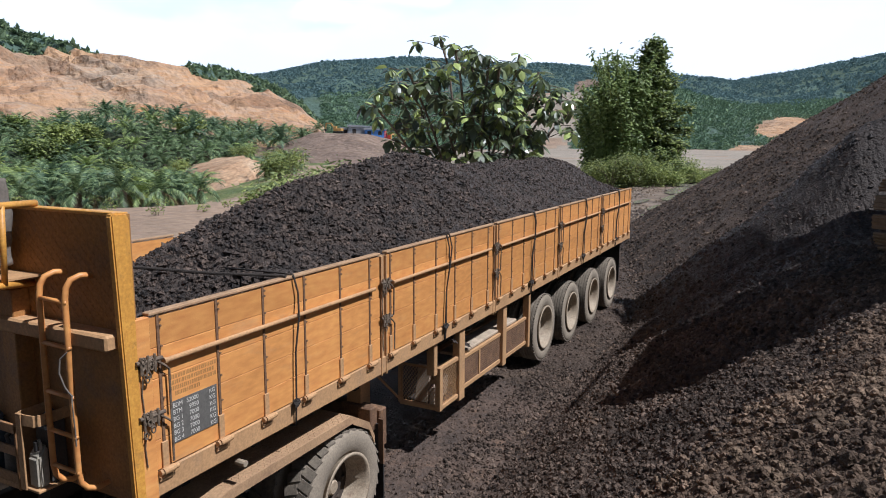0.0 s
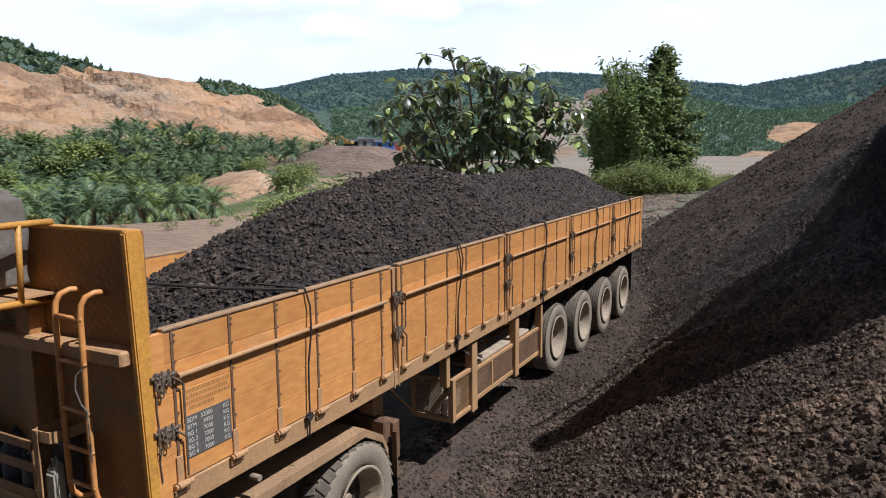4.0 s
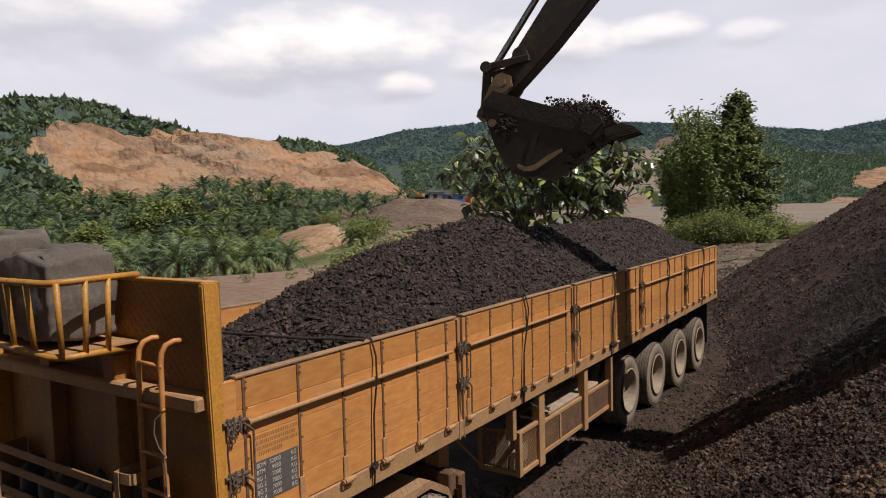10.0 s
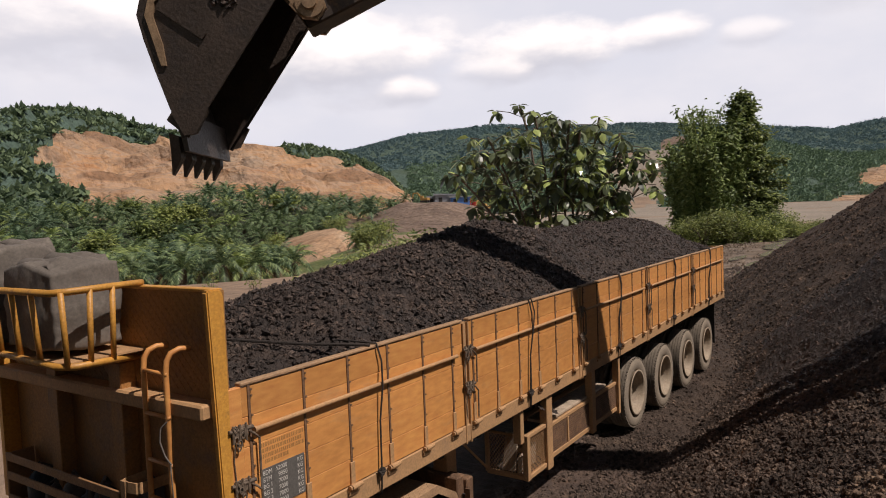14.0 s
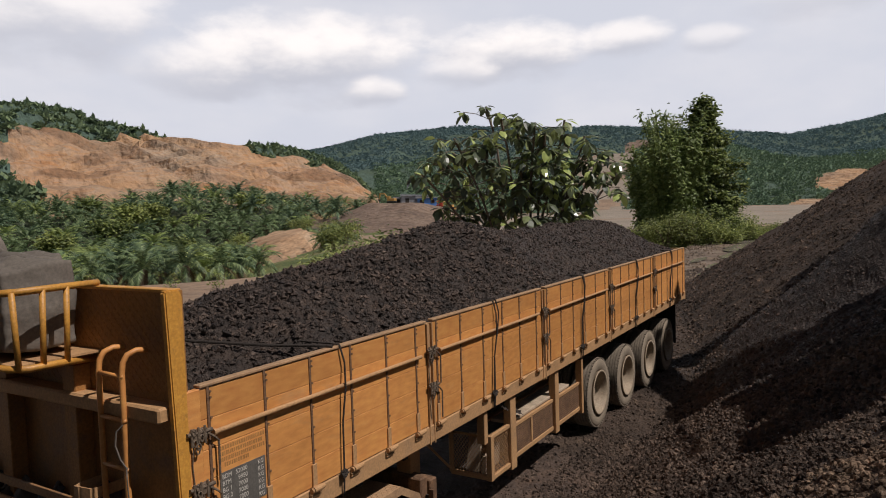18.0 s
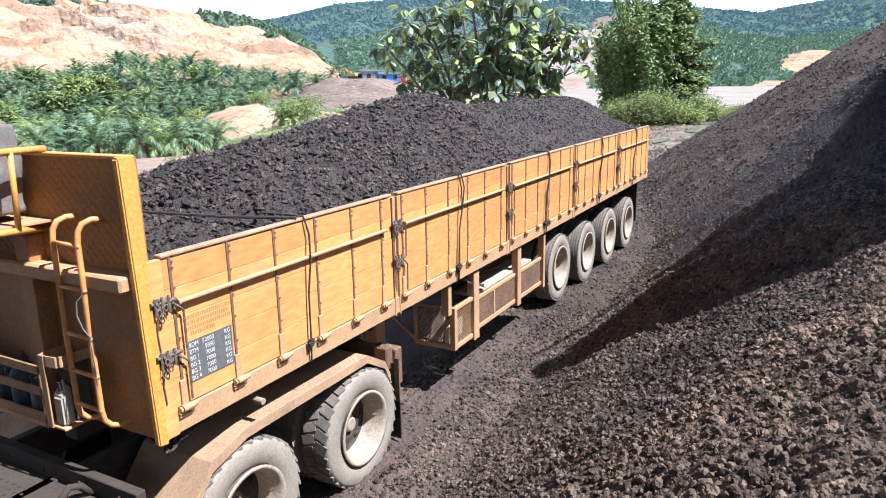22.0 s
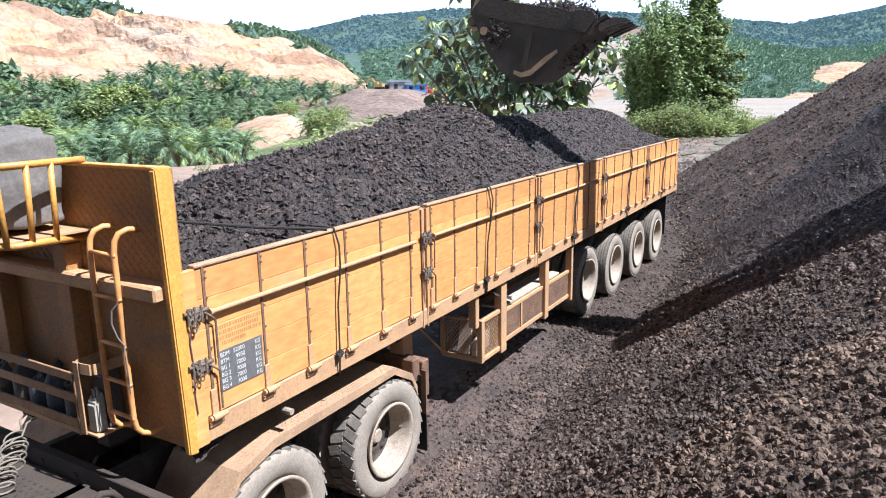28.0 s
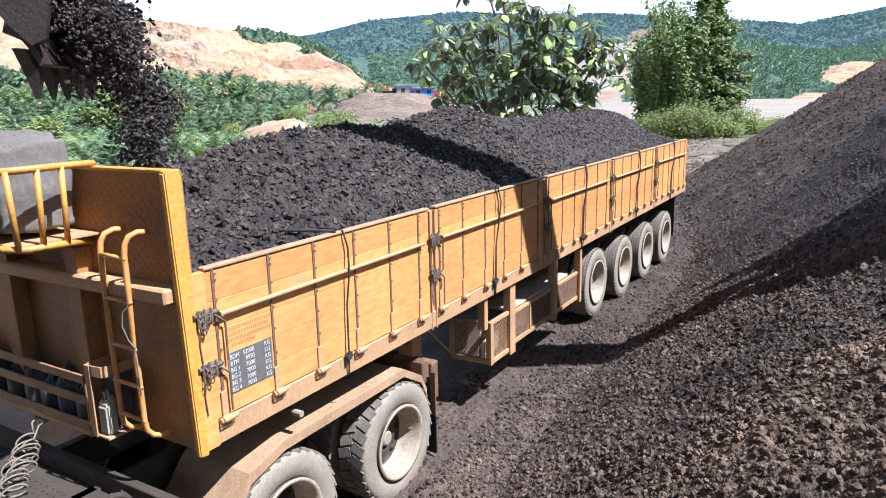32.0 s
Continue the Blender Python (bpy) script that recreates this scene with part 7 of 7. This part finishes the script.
def arm_poses(t):
    th, R, z, be = arm_at(t)
    z -= MZ
    fr, fz = 0.25, 1.97
    d = min(math.hypot(R - fr, z - fz), LB + LS - 0.01)
    up = math.atan2(z - fz, R - fr) + math.acos((LB * LB + d * d - LS * LS) / (2 * LB * d))
    er, ez = fr + LB * math.cos(up), fz + LB * math.sin(up)
    sa = math.atan2(ez - z, er - R)
    b = radians(be)

    def on_stick(x, y):
        return R + x * math.cos(sa) + y * math.sin(sa), z + x * math.sin(sa) - y * math.cos(sa)

    lu, lv = -0.12 * KB, 0.38 * KB
    lr, lz = R + lu * math.cos(b) - lv * math.sin(b), z + lu * math.sin(b) + lv * math.cos(b)
    sr, sz = on_stick(0.42, -0.05)
    # joint of link and idler: outer meeting of two circles
    dx, dz = lr - sr, lz - sz
    dd = min(max(math.hypot(dx, dz), 0.05), 1.1)
    a = (0.53 ** 2 - 0.6 ** 2 + dd * dd) / (2 * dd)
    h = math.sqrt(max(0.0, 0.53 ** 2 - a * a))
    cands = [(sr + (a * dx + k * h * dz) / dd, sz + (a * dz - k * h * dx) / dd) for k in (-1, 1)]
    jr, jz = max(cands, key=lambda c: (c[0] - sr) * math.sin(sa) - (c[1] - sz) * math.cos(sa))
    cr, cz = on_stick(2.75, 0.5)
    ca = math.degrees(math.atan2(jz - cz, jr - cr))
    return {
        "house": in_plane(th, 0, 0, 0) @ Matrix(((1, 0, 0, 0), (0, 0, 1, 0), (0, -1, 0, 0), (0, 0, 0, 1))),
        "boom": in_plane(th, fr, fz, math.degrees(up)),
        "stick": in_plane(th, R, z, math.degrees(sa)) @ pose(0, 0, 0, 180),
        "bucket": in_plane(th, R, z, be),
        "link": in_plane(th, lr, lz, math.degrees(math.atan2(jz - lz, jr - lr))),
        "idler": in_plane(th, sr, sz, math.degrees(math.atan2(jz - sz, jr - sr))),
        "ram": in_plane(th, cr, cz, ca),
        "rod": in_plane(th, jr, jz, ca),
    }


# ---- ore carried by the bucket and tipped into the trailer ----
clump_me = []
for k in range(6):
    rg = np.random.default_rng(50 + k)
    n = 560
    q = np.clip(rg.normal(0, 1, (n, 3)), -1.9, 1.9) * np.array([0.085, 0.085, 0.13])
    ob = lumps("ore_clump", q, COAL, list(0.0045 + 0.019 * rg.random(n) ** 2.6), 70 + k)
    clump_me.append(ob.data)
    bpy.data.objects.remove(ob)


def carried_ore(t_load, t_from, t_to, count, seed):
    """Clumps of one bucketful, with the times at which each lets go."""
    rg = random.Random(seed)
    out = []
    for k in range(count):
        f = k / (count - 1)
        u = KB * (1.04 - 0.66 * f + rg.uniform(-0.06, 0.06))
        mid = math.sin(math.pi * min(1.0, max(0.0, (1.20 - u / KB) / 1.10)))
        v = KB * (0.27 - 0.25 * mid * (1 - f) + rg.random() * (0.04 + 0.46 * mid))
        w = rg.uniform(-0.36, 0.36)
        ob = tagged(new("ore_clump", clump_me[k % 6]), "clump of loose black ore tipped from the bucket", "ore", "ore clumps in the bucket", "stuff")
        out.append((ob, u, v, w, t_load, t_from + (t_to - t_from) * f, rg))
    return out


CARRIED = carried_ore(4.0, 10.45, 13.35, 130, 5) + carried_ore(22.0, 28.7, 32.8, 180, 6)


def clump_rows(ob, u, v, w, t_load, t_go, rg):
    base = Matrix.Translation((MX, MY, MZ))
    u_go, v_go = KB * rg.uniform(1.05, 1.3), KB * rg.uniform(-0.14, 0.10)

    def held(t):
        s = smooth01(t_go - 1.1, t_go, t)
        return base @ arm_poses(t)["bucket"] @ Matrix.Translation((u + (u_go - u) * s, v + (v_go - v) * s, w))

    rows = [(0.0, held(t_load)), (t_load, held(t_load))]
    t = t_load + 0.5
    while t < min(t_go, 32.0):
        rows.append((t, held(t)))
        t += 0.5 if t < t_go - 1.6 else 0.25
    if t_go >= 32.0:
        return rows + [(32.0, held(32.0))] if rows[-1][0] < 32.0 else rows
    # slides to the lip, then drops on to the heap
    lip, ahead = [base @ arm_poses(t)["bucket"] @ Vector((u_go, v_go, w)) for t in (t_go, t_go + 0.1)]
    speed = (ahead - lip) * 10
    if t_go - rows[-1][0] < 0.12:
        rows.pop()
    rows.append((t_go, Matrix.Translation(lip)))
    ridge = RIDGE_B if t_go < 20 else RIDGE_C
    tf = math.sqrt(max(0.3, lip.z - 2.4) * 2 / 8.5)
    land_y = min(2.1, max(0.45, lip.y + 0.05 * speed.y * tf))
    land_x = min(4.0, max(0.3, lip.x + 0.05 * speed.x * tf))
    zf = load_height(ridge, land_x, land_y) - 0.22
    def falling(f):
        p = Vector((lip.x + (land_x - lip.x) * f, lip.y + (land_y - lip.y) * f, lip.z - (lip.z - zf) * f * f))
        return Matrix.Translation(p) @ pose(0, 0, 0, 70 * f, 40 * f, 0)

    for f in (0.25, 0.5, 0.75, 1.0):
        if t_go + tf * f < 31.97:
            rows.append((t_go + tf * f, falling(f)))
    rows.append((32.0, falling(min(1.0, (32.0 - t_go) / tf))))
    return rows


def motions():
    steps = [k * 0.25 for k in range(129)]
    poses = [(t, arm_poses(t)) for t in steps]
    for ob, key in ((house, "house"), (boom, "boom"), (stick, "stick"), (bucket, "bucket"), (link, "link"), (idler, "idler"), (ram, "ram"), (ram_rod, "rod")):
        walk(ob, [(t, p[key]) for t, p in poses])
    for c in CARRIED:
        walk(c[0], clump_rows(*c))
    walk(heap_b, [(0, pose(0, 0, -0.75)), (10.7, pose(0, 0, -0.75)), (11.6, pose(0, 0, -0.42)), (12.6, pose(0, 0, -0.12)), (13.8, pose(0, 0, 0)), (32, pose(0, 0, 0))])
    walk(heap_c, [(0, pose(0, 0, -0.95)), (28.8, pose(0, 0, -0.95)), (29.6, pose(0, 0, -0.45)), (30.6, pose(0, 0, -0.24)), (31.3, pose(0, 0, -0.12)), (31.9, pose(0, 0, 0)), (32, pose(0, 0, 0))])


motions()
